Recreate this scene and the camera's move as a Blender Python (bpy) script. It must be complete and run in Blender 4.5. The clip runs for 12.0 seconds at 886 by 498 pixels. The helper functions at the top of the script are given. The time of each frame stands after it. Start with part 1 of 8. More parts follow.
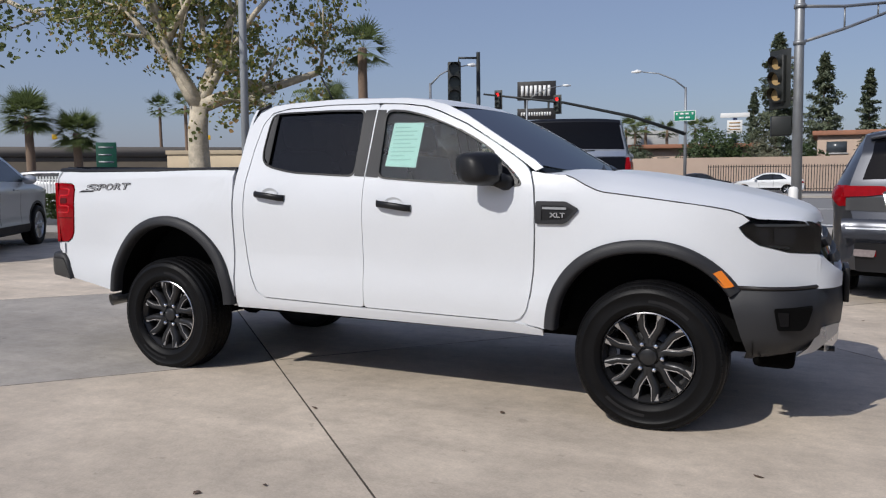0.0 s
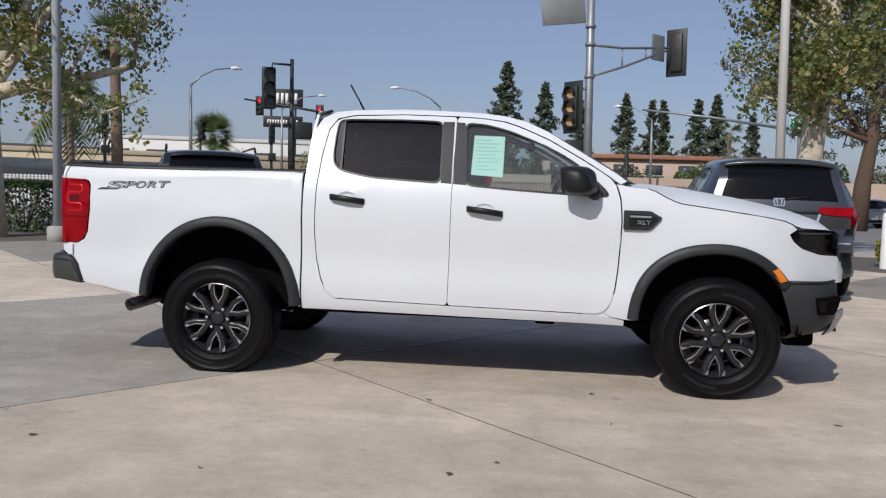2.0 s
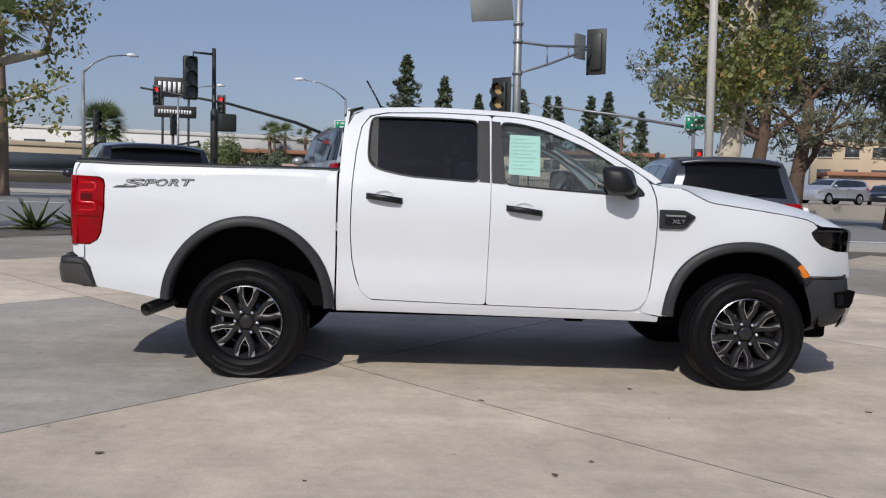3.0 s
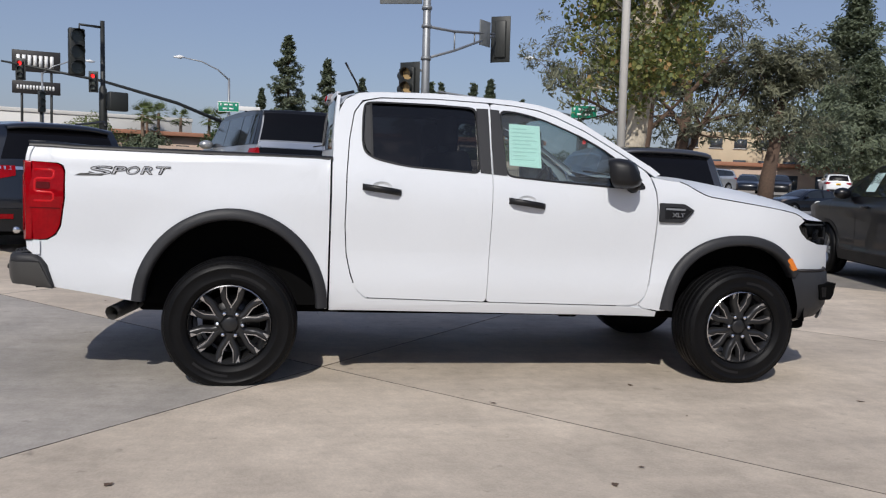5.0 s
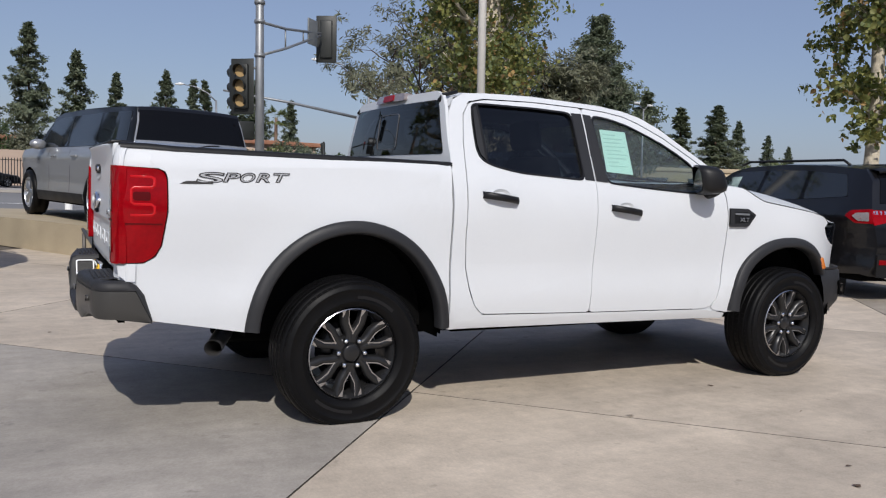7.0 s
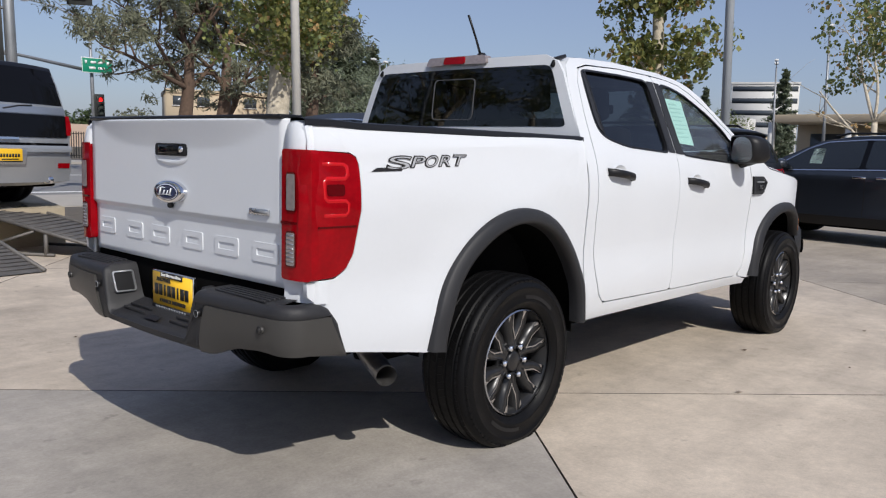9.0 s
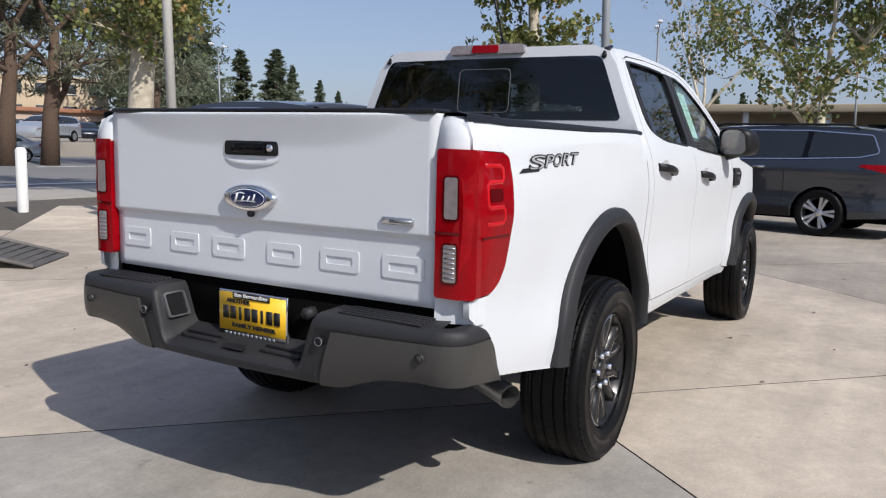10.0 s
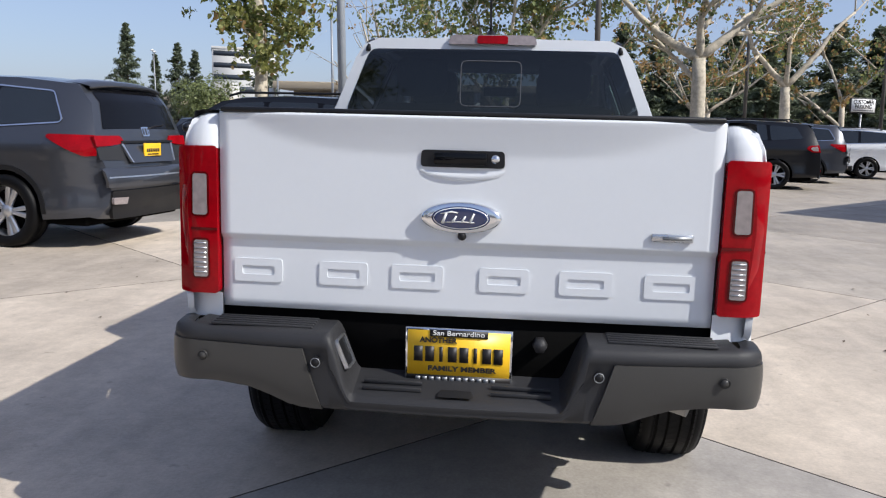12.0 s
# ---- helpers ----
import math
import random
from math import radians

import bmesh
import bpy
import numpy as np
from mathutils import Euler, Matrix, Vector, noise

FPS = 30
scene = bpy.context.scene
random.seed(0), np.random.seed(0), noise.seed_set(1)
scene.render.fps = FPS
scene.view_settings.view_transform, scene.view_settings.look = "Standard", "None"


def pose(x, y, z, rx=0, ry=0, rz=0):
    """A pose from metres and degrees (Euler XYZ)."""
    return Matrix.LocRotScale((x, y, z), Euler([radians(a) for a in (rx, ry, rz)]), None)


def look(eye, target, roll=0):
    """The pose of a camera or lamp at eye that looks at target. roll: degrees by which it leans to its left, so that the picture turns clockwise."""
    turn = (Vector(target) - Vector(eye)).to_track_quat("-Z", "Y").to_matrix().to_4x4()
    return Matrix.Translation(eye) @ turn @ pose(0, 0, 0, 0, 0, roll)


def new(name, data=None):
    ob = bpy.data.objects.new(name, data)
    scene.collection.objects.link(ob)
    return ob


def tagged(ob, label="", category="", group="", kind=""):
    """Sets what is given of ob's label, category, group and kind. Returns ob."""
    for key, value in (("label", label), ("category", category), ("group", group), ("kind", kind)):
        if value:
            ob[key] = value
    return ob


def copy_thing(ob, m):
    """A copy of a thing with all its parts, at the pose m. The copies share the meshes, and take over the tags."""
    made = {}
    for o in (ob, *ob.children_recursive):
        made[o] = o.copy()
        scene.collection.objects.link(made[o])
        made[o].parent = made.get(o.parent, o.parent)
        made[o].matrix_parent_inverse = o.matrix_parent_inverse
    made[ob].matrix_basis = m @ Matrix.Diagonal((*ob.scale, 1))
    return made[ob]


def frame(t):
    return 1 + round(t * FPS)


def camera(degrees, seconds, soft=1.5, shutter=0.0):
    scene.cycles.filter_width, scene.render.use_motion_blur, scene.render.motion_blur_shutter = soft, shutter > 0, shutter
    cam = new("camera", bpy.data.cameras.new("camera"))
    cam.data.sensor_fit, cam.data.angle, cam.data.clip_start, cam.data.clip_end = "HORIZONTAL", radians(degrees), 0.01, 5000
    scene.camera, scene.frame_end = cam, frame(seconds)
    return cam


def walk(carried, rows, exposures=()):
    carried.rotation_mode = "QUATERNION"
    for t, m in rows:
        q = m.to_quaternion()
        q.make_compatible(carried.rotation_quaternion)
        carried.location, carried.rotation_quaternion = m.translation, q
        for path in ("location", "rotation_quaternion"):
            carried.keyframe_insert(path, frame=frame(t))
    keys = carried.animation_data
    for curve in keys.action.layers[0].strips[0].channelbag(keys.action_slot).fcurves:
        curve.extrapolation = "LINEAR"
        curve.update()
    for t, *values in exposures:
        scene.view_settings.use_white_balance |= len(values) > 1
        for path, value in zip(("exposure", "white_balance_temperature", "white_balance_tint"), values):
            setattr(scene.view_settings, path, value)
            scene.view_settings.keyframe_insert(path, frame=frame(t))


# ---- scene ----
cam = camera(58.6, 12.0, soft=1.2)
PATH = [
    (0, (4.014, -4.837, 1.295), (3.146, -3.045, 1.107), -0.3),
    (0.5, (3.53, -5.125, 1.292), (2.823, -3.263, 1.115), 0.2),
    (1, (3.066, -5.472, 1.294), (2.523, -3.554, 1.126), 0.8),
    (1.5, (2.574, -5.679, 1.275), (2.195, -3.722, 1.114), 1.3),
    (2, (2.062, -5.842, 1.261), (1.841, -3.861, 1.105), 1.7),
    (2.5, (1.586, -5.923, 1.263), (1.508, -3.93, 1.106), 1.9),
    (3, (1.137, -5.851, 1.271), (1.183, -3.858, 1.106), 1.9),
    (5, (0.419, -5.506, 1.279), (0.769, -3.546, 1.088), 2.5),
    (5.5, (-0.002, -5.388, 1.26), (0.457, -3.45, 1.076), 3.0),
    (6, (-0.457, -5.178, 1.219), (0.137, -3.277, 1.046), 3.0),
    (6.5, (-0.935, -4.887, 1.205), (-0.187, -3.04, 1.042), 2.7),
    (7, (-1.409, -4.578, 1.221), (-0.493, -2.808, 1.061), 2.4),
    (7.2, (-1.569, -4.417, 1.21), (-0.586, -2.682, 1.05), 2.2),
    (8.8, (-2.598, -3.096, 1.266), (-1.181, -1.706, 1.021), 1.5),
    (9, (-2.696, -2.896, 1.259), (-1.23, -1.559, 1.013), 1.7),
    (9.5, (-2.917, -2.429, 1.265), (-1.329, -1.241, 1.007), 1.6),
    (10, (-3.073, -1.9, 1.265), (-1.366, -0.893, 1.001), 1.5),
    (10.5, (-3.237, -1.394, 1.275), (-1.421, -0.599, 1.009), 1.6),
    (11, (-3.285, -0.902, 1.282), (-1.387, -0.331, 1.012), 1.8),
    (11.5, (-3.342, -0.484, 1.295), (-1.396, -0.117, 1.015), 1.8),
    (12, (-3.347, -0.169, 1.317), (-1.380, 0.033, 1.016), 1.5),
]
walk(cam, [(t, look(e, g, r)) for t, e, g, r in PATH], exposures=[(0, -0.03, 6280, 10), (5.0, -0.02, 6320, 10), (7.0, 0.02, 6320, 10), (9.5, 0.22, 6330, 9.5), (12, 0.58, 6230, 9)])

# ---------------------------------------------------------------- light
SUN_TO = Vector((-0.54, -1.41, 1.34)).normalized()
sun = new("sun", bpy.data.lights.new("sun", "SUN"))
sun.data.energy, sun.data.angle, sun.data.color = 3.4, radians(0.6), (1.0, 0.945, 0.87)
sun.matrix_world = look((0, 0, 30), Vector((0, 0, 30)) - SUN_TO)
world = bpy.data.worlds.new("sky")
scene.world = world
world.use_nodes = True
wn = world.node_tree
wn.nodes.clear()
sky = wn.nodes.new("ShaderNodeTexSky")
sky.sky_type, sky.sun_disc = "NISHITA", False
sky.sun_elevation = math.asin(SUN_TO.z)
sky.sun_rotation = math.atan2(SUN_TO.x, SUN_TO.y)
sky.air_density, sky.dust_density, sky.ozone_density = 1.0, 1.4, 2.0
clear = wn.nodes.new("ShaderNodeBackground")
clear.inputs["Strength"].default_value = 0.050
smog = wn.nodes.new("ShaderNodeBackground")
smog.inputs["Color"].default_value = (0.57, 0.64, 1.0, 1)
smog.inputs["Strength"].default_value = 0.228
both = wn.nodes.new("ShaderNodeAddShader")
wo = wn.nodes.new("ShaderNodeOutputWorld")
wn.links.new(sky.outputs[0], clear.inputs["Color"])
wn.links.new(clear.outputs[0], both.inputs[0])
wn.links.new(smog.outputs[0], both.inputs[1])
wn.links.new(both.outputs[0], wo.inputs["Surface"])

# ---------------------------------------------------------------- materials


def mat(name, col, rough=0.5, metal=0.0, var=0.12, scale=3.0, bump=0.0, bscale=60.0, coat=0.0, emit=0.0, rvar=0.1, island=0.0, spec=0.5):
    """A surface with variation at two scales, fine relief, and uneven gloss."""
    m = bpy.data.materials.new(name)
    m.use_nodes = True
    nt = m.node_tree
    b = nt.nodes["Principled BSDF"]
    N, L = nt.nodes.new, nt.links.new
    tc = N("ShaderNodeTexCoord")
    n1, n2 = N("ShaderNodeTexNoise"), N("ShaderNodeTexNoise")
    n1.inputs["Scale"].default_value, n1.inputs["Detail"].default_value = scale, 5
    n2.inputs["Scale"].default_value, n2.inputs["Detail"].default_value = bscale, 3
    L(tc.outputs["Object"], n1.inputs["Vector"])
    L(tc.outputs["Object"], n2.inputs["Vector"])
    add = N("ShaderNodeMath")
    add.operation = "MULTIPLY_ADD"
    L(n2.outputs["Fac"], add.inputs[0])
    add.inputs[1].default_value = 0.5
    L(n1.outputs["Fac"], add.inputs[2])
    fac = add.outputs[0]
    if island:
        geo = N("ShaderNodeNewGeometry")
        ia = N("ShaderNodeMath")
        ia.operation = "MULTIPLY_ADD"
        L(geo.outputs["Random Per Island"], ia.inputs[0])
        ia.inputs[1].default_value = island
        L(fac, ia.inputs[2])
        fac = ia.outputs[0]
    mr = N("ShaderNodeMapRange")
    mr.inputs["From Min"].default_value, mr.inputs["From Max"].default_value = 0.35, 1.15 + island
    mr.inputs["To Min"].default_value, mr.inputs["To Max"].default_value = 1 - var, 1 + var
    L(fac, mr.inputs["Value"])
    mul = N("ShaderNodeVectorMath")
    mul.operation = "SCALE"
    mul.inputs[0].default_value = col[:3]
    L(mr.outputs[0], mul.inputs["Scale"])
    L(mul.outputs[0], b.inputs["Base Color"])
    rr = N("ShaderNodeMapRange")
    rr.inputs["From Min"].default_value, rr.inputs["From Max"].default_value = 0.3, 0.7
    rr.inputs["To Min"].default_value, rr.inputs["To Max"].default_value = max(0.02, rough - rvar / 2), min(1, rough + rvar / 2)
    L(n1.outputs["Fac"], rr.inputs["Value"])
    L(rr.outputs[0], b.inputs["Roughness"])
    b.inputs["Metallic"].default_value = metal
    b.inputs["Specular IOR Level"].default_value = spec
    b.inputs["Coat Weight"].default_value = coat
    b.inputs["Coat Roughness"].default_value = 0.04
    if bump:
        bp = N("ShaderNodeBump")
        bp.inputs["Strength"].default_value, bp.inputs["Distance"].default_value = bump, 0.01
        L(n2.outputs["Fac"], bp.inputs["Height"])
        L(bp.outputs[0], b.inputs["Normal"])
    if emit:
        b.inputs["Emission Color"].default_value = (*col[:3], 1)
        b.inputs["Emission Strength"].default_value = emit
    return m


def glass_mat(name, tint, gloss=1.0, ior=1.5, dust=0.0):
    """A thin pane: it lets tinted light through, mirrors by the angle and carries a film of dust."""
    m = bpy.data.materials.new(name)
    m.use_nodes = True
    nt = m.node_tree
    N, L = nt.nodes.new, nt.links.new
    nt.nodes.remove(nt.nodes["Principled BSDF"])
    tr, gl, fr, mx = N("ShaderNodeBsdfTransparent"), N("ShaderNodeBsdfGlossy"), N("ShaderNodeFresnel"), N("ShaderNodeMixShader")
    tr.inputs["Color"].default_value = (*tint, 1)
    gl.inputs["Roughness"].default_value = 0.02
    gl.inputs["Color"].default_value = (gloss, gloss, gloss, 1)
    fr.inputs["IOR"].default_value = ior
    L(fr.outputs[0], mx.inputs[0])
    L(tr.outputs[0], mx.inputs[1])
    L(gl.outputs[0], mx.inputs[2])
    last = mx
    if dust:
        df, film = N("ShaderNodeBsdfDiffuse"), N("ShaderNodeMixShader")
        df.inputs["Color"].default_value = (0.55, 0.56, 0.55, 1)
        film.inputs[0].default_value = dust
        L(mx.outputs[0], film.inputs[1])
        L(df.outputs[0], film.inputs[2])
        last = film
    L(last.outputs[0], nt.nodes["Material Output"].inputs["Surface"])
    return m


WHITE = mat("white_paint", (0.640, 0.660, 0.684), 0.34, var=0.02, coat=0.14, rvar=0.06, spec=0.25)
PLASTIC = mat("grey_textured_plastic", (0.024, 0.0245, 0.027), 0.5, var=0.12, bump=0.12, bscale=500, spec=0.3)
BLACKP = mat("black_plastic", (0.010, 0.010, 0.011), 0.42, var=0.1, bump=0.05, bscale=300, spec=0.3)
GLOSSB = mat("gloss_black", (0.004, 0.004, 0.005), 0.06, var=0.05, rvar=0.02, spec=0.22)
RUBBER = mat("tyre_rubber", (0.0045, 0.0045, 0.005), 0.46, var=0.3, scale=6, bump=0.08, bscale=250, spec=0.14, rvar=0.25)
DARKRIM = mat("dark_painted_rim", (0.022, 0.022, 0.023), 0.28, 0.3, var=0.1, coat=0.2, spec=0.3)
MACHINED = mat("machined_alloy", (0.50, 0.50, 0.51), 0.22, 1.0, var=0.1, bump=0.05, bscale=400)
CHROME = mat("chrome", (0.75, 0.76, 0.78), 0.08, 1.0, var=0.03)
SILVER = mat("silver_alloy", (0.55, 0.56, 0.58), 0.3, 0.9, var=0.05)
STEEL = mat("exhaust_steel", (0.35, 0.34, 0.33), 0.4, 0.9, var=0.25, scale=12)
# near-zero black: part of the shade in recesses and undersides is in this colour
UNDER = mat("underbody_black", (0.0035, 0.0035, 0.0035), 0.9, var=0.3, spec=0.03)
GLASS_F = glass_mat("clear_green_glass", (0.74, 0.83, 0.83), 0.9, 1.65, 0.05)
GLASS_W = glass_mat("laminated_glass", (0.60, 0.70, 0.72), 0.35, 1.5)
GLASS_R = glass_mat("privacy_glass", (0.12, 0.128, 0.14), 0.95, 1.55)
PANE = mat("tinted_pane", (0.014, 0.018, 0.022), 0.05, var=0.3, scale=1.5, rvar=0.02, spec=0.7)
GLASS_D = glass_mat("dark_glass", (0.10, 0.105, 0.11))
SMOKE = glass_mat("smoked_lens", (0.42, 0.44, 0.47))
RED = mat("red_lens", (0.25, 0.0015, 0.005), 0.06, var=0.35, scale=7, coat=0.0, spec=0.17, rvar=0.02)
REDDARK = mat("dark_red_lens", (0.085, 0.001, 0.002), 0.12, var=0.2, scale=14, coat=0.0, spec=0.25)
REDHOT = mat("bright_red_guide", (0.48, 0.006, 0.010), 0.15, var=0.1, spec=0.3)
CLEARL = mat("reversing_lens", (0.24, 0.205, 0.20), 0.15, var=0.25, scale=40, coat=0.8)
AMBER = mat("amber_lens", (0.75, 0.20, 0.01), 0.2, var=0.1, coat=1.0)
PAPER = mat("window_paper", (0.62, 0.80, 0.74), 0.8, var=0.03)
INK = mat("grey_print", (0.46, 0.62, 0.57), 0.8, var=0.1)
CLOTH = mat("grey_seat_cloth", (0.30, 0.30, 0.295), 0.9, var=0.2, bump=0.2, bscale=400)
YELLOW = mat("yellow_plate", (0.85, 0.50, 0.02), 0.4, var=0.05)
BLACKI = mat("black_print", (0.012, 0.010, 0.010), 0.5, var=0.05)
WHITEI = mat("white_print", (0.78, 0.78, 0.76), 0.5, var=0.03)
BLUE = mat("blue_enamel", (0.008, 0.018, 0.075), 0.12, var=0.05, coat=1.0)
KERB = mat("kerb_concrete", (0.36, 0.34, 0.31), 0.85, var=0.2, scale=2, bump=0.3, bscale=80)
ASPHALT = mat("asphalt", (0.075, 0.075, 0.078), 0.85, var=0.25, scale=0.3, bump=0.4, bscale=40)
GALV = mat("galvanised_steel", (0.30, 0.31, 0.32), 0.5, 0.6, var=0.15, scale=4)
OLIVE = mat("dark_signal_paint", (0.02, 0.022, 0.02), 0.5, var=0.2)
TAN = mat("tan_lens_hood", (0.40, 0.27, 0.12), 0.5, var=0.1)
GREEN = mat("green_sign", (0.005, 0.22, 0.12), 0.45, var=0.1)
BARK_S = mat("sycamore_bark", (0.50, 0.44, 0.34), 0.9, var=0.45, scale=7, bump=0.5, bscale=25)
BARK_D = mat("pine_bark", (0.10, 0.065, 0.045), 0.95, var=0.4, scale=9, bump=0.7, bscale=30)
BARK_P = mat("palm_trunk", (0.20, 0.14, 0.10), 0.95, var=0.35, scale=12, bump=0.7, bscale=30)


# ---------------------------------------------------------------- mesh tools


def part(name, bm, material, parent=None, label="", smooth=True):
    me = bpy.data.meshes.new(name)
    if smooth:
        for f in bm.faces:
            f.smooth = True
    bm.to_mesh(me)
    bm.free()
    me.materials.append(material)
    ob = new(name, me)
    if parent is not None:
        ob.parent = parent
    if label:
        tagged(ob, label)
    return ob


def group_thing(name, m, label, category, group=""):
    e = new(name)
    e.matrix_world = m
    e.empty_display_size = 0.2
    return tagged(e, label, category, group)


def box(bm, x0, x1, y0, y1, z0, z1, bev=0.0, m=None):
    r = bmesh.ops.create_cube(bm, size=1.0)
    vs = r["verts"]
    for v in vs:
        v.co = Vector(((x0 + x1) / 2 + v.co.x * (x1 - x0), (y0 + y1) / 2 + v.co.y * (y1 - y0), (z0 + z1) / 2 + v.co.z * (z1 - z0)))
    if bev:
        es = list({e for v in vs for e in v.link_edges})
        r2 = bmesh.ops.bevel(bm, geom=es, offset=bev, segments=2, affect="EDGES", profile=0.5)
        vs = list({v for f in r2["faces"] for v in f.verts} | {v for v in vs if v.is_valid})
    if m is not None:
        for v in vs:
            v.co = m @ v.co
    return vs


def box_bm(*a, **k):
    bm = bmesh.new()
    box(bm, *a, **k)
    return bm


def tube(bm, pts, radii, n=8, cap=True):
    pts = [Vector(p) for p in pts]
    if not isinstance(radii, (list, tuple)):
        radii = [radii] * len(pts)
    rings, side = [], None
    for i, p in enumerate(pts):
        d = (pts[min(i + 1, len(pts) - 1)] - pts[max(i - 1, 0)]).normalized()
        if side is None:
            side = d.orthogonal().normalized()
        side = (side - d * side.dot(d)).normalized()
        up = d.cross(side)
        rings.append([bm.verts.new(p + (side * math.cos(6.28318 * k / n) + up * math.sin(6.28318 * k / n)) * radii[i]) for k in range(n)])
    for a, b in zip(rings, rings[1:]):
        for k in range(n):
            bm.faces.new((a[k], a[(k + 1) % n], b[(k + 1) % n], b[k]))
    if cap:
        bm.faces.new(rings[0][::-1])
        bm.faces.new(rings[-1])


def tube_bm(pts, radii, n=8):
    bm = bmesh.new()
    tube(bm, pts, radii, n)
    return bm


def lathe(bm, prof, n=48, c=(0, 0, 0)):
    """prof: (radius, y) pairs, turned round the y axis."""
    rings = []
    for r, y in prof:
        rings.append([bm.verts.new((c[0] + r * math.cos(6.28318 * k / n), c[1] + y, c[2] + r * math.sin(6.28318 * k / n))) for k in range(n)])
    for a, b in zip(rings, rings[1:]):
        for k in range(n):
            bm.faces.new((a[k], a[(k + 1) % n], b[(k + 1) % n], b[k]))
    return rings


def disc(bm, r, y, n=32, c=(0, 0, 0)):
    return bm.faces.new([bm.verts.new((c[0] + r * math.cos(6.28318 * k / n), c[1] + y, c[2] + r * math.sin(6.28318 * k / n))) for k in range(n)])


def grid(bm, rows):
    vs = [[bm.verts.new(p) for p in r] for r in rows]
    for a, b in zip(vs, vs[1:]):
        for k in range(len(a) - 1):
            bm.faces.new((a[k], a[k + 1], b[k + 1], b[k]))
    return vs


def rounded(pts, r=0.03, n=4):
    """A closed outline with its corners rounded."""
    out, k = [], len(pts)
    for i in range(k):
        a, b, c = Vector(pts[i - 1]), Vector(pts[i]), Vector(pts[(i + 1) % k])
        da, dc = min(r, (a - b).length * 0.45), min(r, (c - b).length * 0.45)
        p, q = b + (a - b).normalized() * da, b + (c - b).normalized() * dc
        for j in range(n + 1):
            t = j / n
            out.append(tuple(p * (1 - t) ** 2 + b * 2 * t * (1 - t) + q * t * t))
    return out


def arc(cx, cz, rx, rz, a0, a1, n=20):
    return [(cx + rx * math.cos(radians(a0 + (a1 - a0) * i / n)), cz + rz * math.sin(radians(a0 + (a1 - a0) * i / n))) for i in range(n + 1)]


def sheet(bm, outer, holes=(), step=0.08):
    """Fills an outline in the xz plane, with holes, and cuts it into small cells."""
    es = []
    for loop in (outer, *holes):
        vs = [bm.verts.new((p[0], 0, p[1])) for p in loop]
        es += [bm.edges.new((vs[i], vs[(i + 1) % len(vs)])) for i in range(len(vs))]
    bmesh.ops.triangle_fill(bm, use_beauty=True, use_dissolve=False, edges=es, normal=(0, -1, 0))
    xs, zs = [p[0] for p in outer], [p[1] for p in outer]
    for lo, hi, no in ((min(xs), max(xs), (1, 0, 0)), (min(zs), max(zs), (0, 0, 1))):
        k = math.ceil(lo / step)
        while k * step < hi:
            co = (k * step, 0, 0) if no[0] else (0, 0, k * step)
            bmesh.ops.bisect_plane(bm, geom=bm.verts[:] + bm.edges[:] + bm.faces[:], plane_co=co, plane_no=no, dist=1e-5)
            k += 1


def panel_bm(outer, f, holes=(), side=-1, step=0.08, rim=0.02, off=0.0, axis="y"):
    """An outline laid on the surface f(x, z), with an edge that turns in."""
    bm = bmesh.new()
    sheet(bm, outer, holes, step)
    for v in bm.verts:
        v.co.y = side * (f(v.co.x, v.co.z) + off)
    bmesh.ops.recalc_face_normals(bm, faces=bm.faces[:])
    if rim:
        be = [e for e in bm.edges if len(e.link_faces) == 1]
        r = bmesh.ops.extrude_edge_only(bm, edges=be)
        for v in [g for g in r["geom"] if isinstance(g, bmesh.types.BMVert)]:
            v.co.y -= side * rim
        for e in be:
            e.smooth = False
    return bm


def slab_bm(outer, depth, holes=(), bev=0.0):
    """An outline in the xz plane made into a plate from y = 0 to y = depth."""
    bm = bmesh.new()
    es = []
    for loop in (outer, *holes):
        vs = [bm.verts.new((p[0], 0, p[1])) for p in loop]
        es += [bm.edges.new((vs[i], vs[(i + 1) % len(vs)])) for i in range(len(vs))]
    bmesh.ops.triangle_fill(bm, use_beauty=True, use_dissolve=False, edges=es, normal=(0, -1, 0))
    r = bmesh.ops.extrude_face_region(bm, geom=bm.faces[:])
    for v in [g for g in r["geom"] if isinstance(g, bmesh.types.BMVert)]:
        v.co.y += depth
    bmesh.ops.recalc_face_normals(bm, faces=bm.faces[:])
    return bm


def writing(name, text, size, material, parent, m, width=None, depth=0.0015, bold=0.0, label=""):
    """Words in the built-in font, turned into a mesh; they stand in the xy plane of m."""
    cu = bpy.data.curves.new(name, "FONT")
    cu.body, cu.size, cu.extrude, cu.offset = text, size, depth, bold
    cu.align_x, cu.align_y = "CENTER", "CENTER"
    tmp = bpy.data.objects.new(name, cu)
    scene.collection.objects.link(tmp)
    me = bpy.data.meshes.new_from_object(tmp.evaluated_get(bpy.context.evaluated_depsgraph_get()))
    bpy.data.objects.remove(tmp)
    me.name = name
    xs = [v.co.x for v in me.vertices]
    s = width / (max(xs) - min(xs)) if width and xs else 1.0
    me.transform(m @ Matrix.Diagonal((s, 1, 1, 1)))
    me.materials.append(material)
    ob = new(name, me)
    ob.parent = parent
    if label:
        tagged(ob, label)
    return ob


def lerp(tab, x):
    """Piecewise straight look-up in a table of (x, value)."""
    if x <= tab[0][0]:
        return tab[0][1]
    for (a, u), (b, v) in zip(tab, tab[1:]):
        if x <= b:
            return u + (v - u) * (x - a) / (b - a)
    return tab[-1][1]


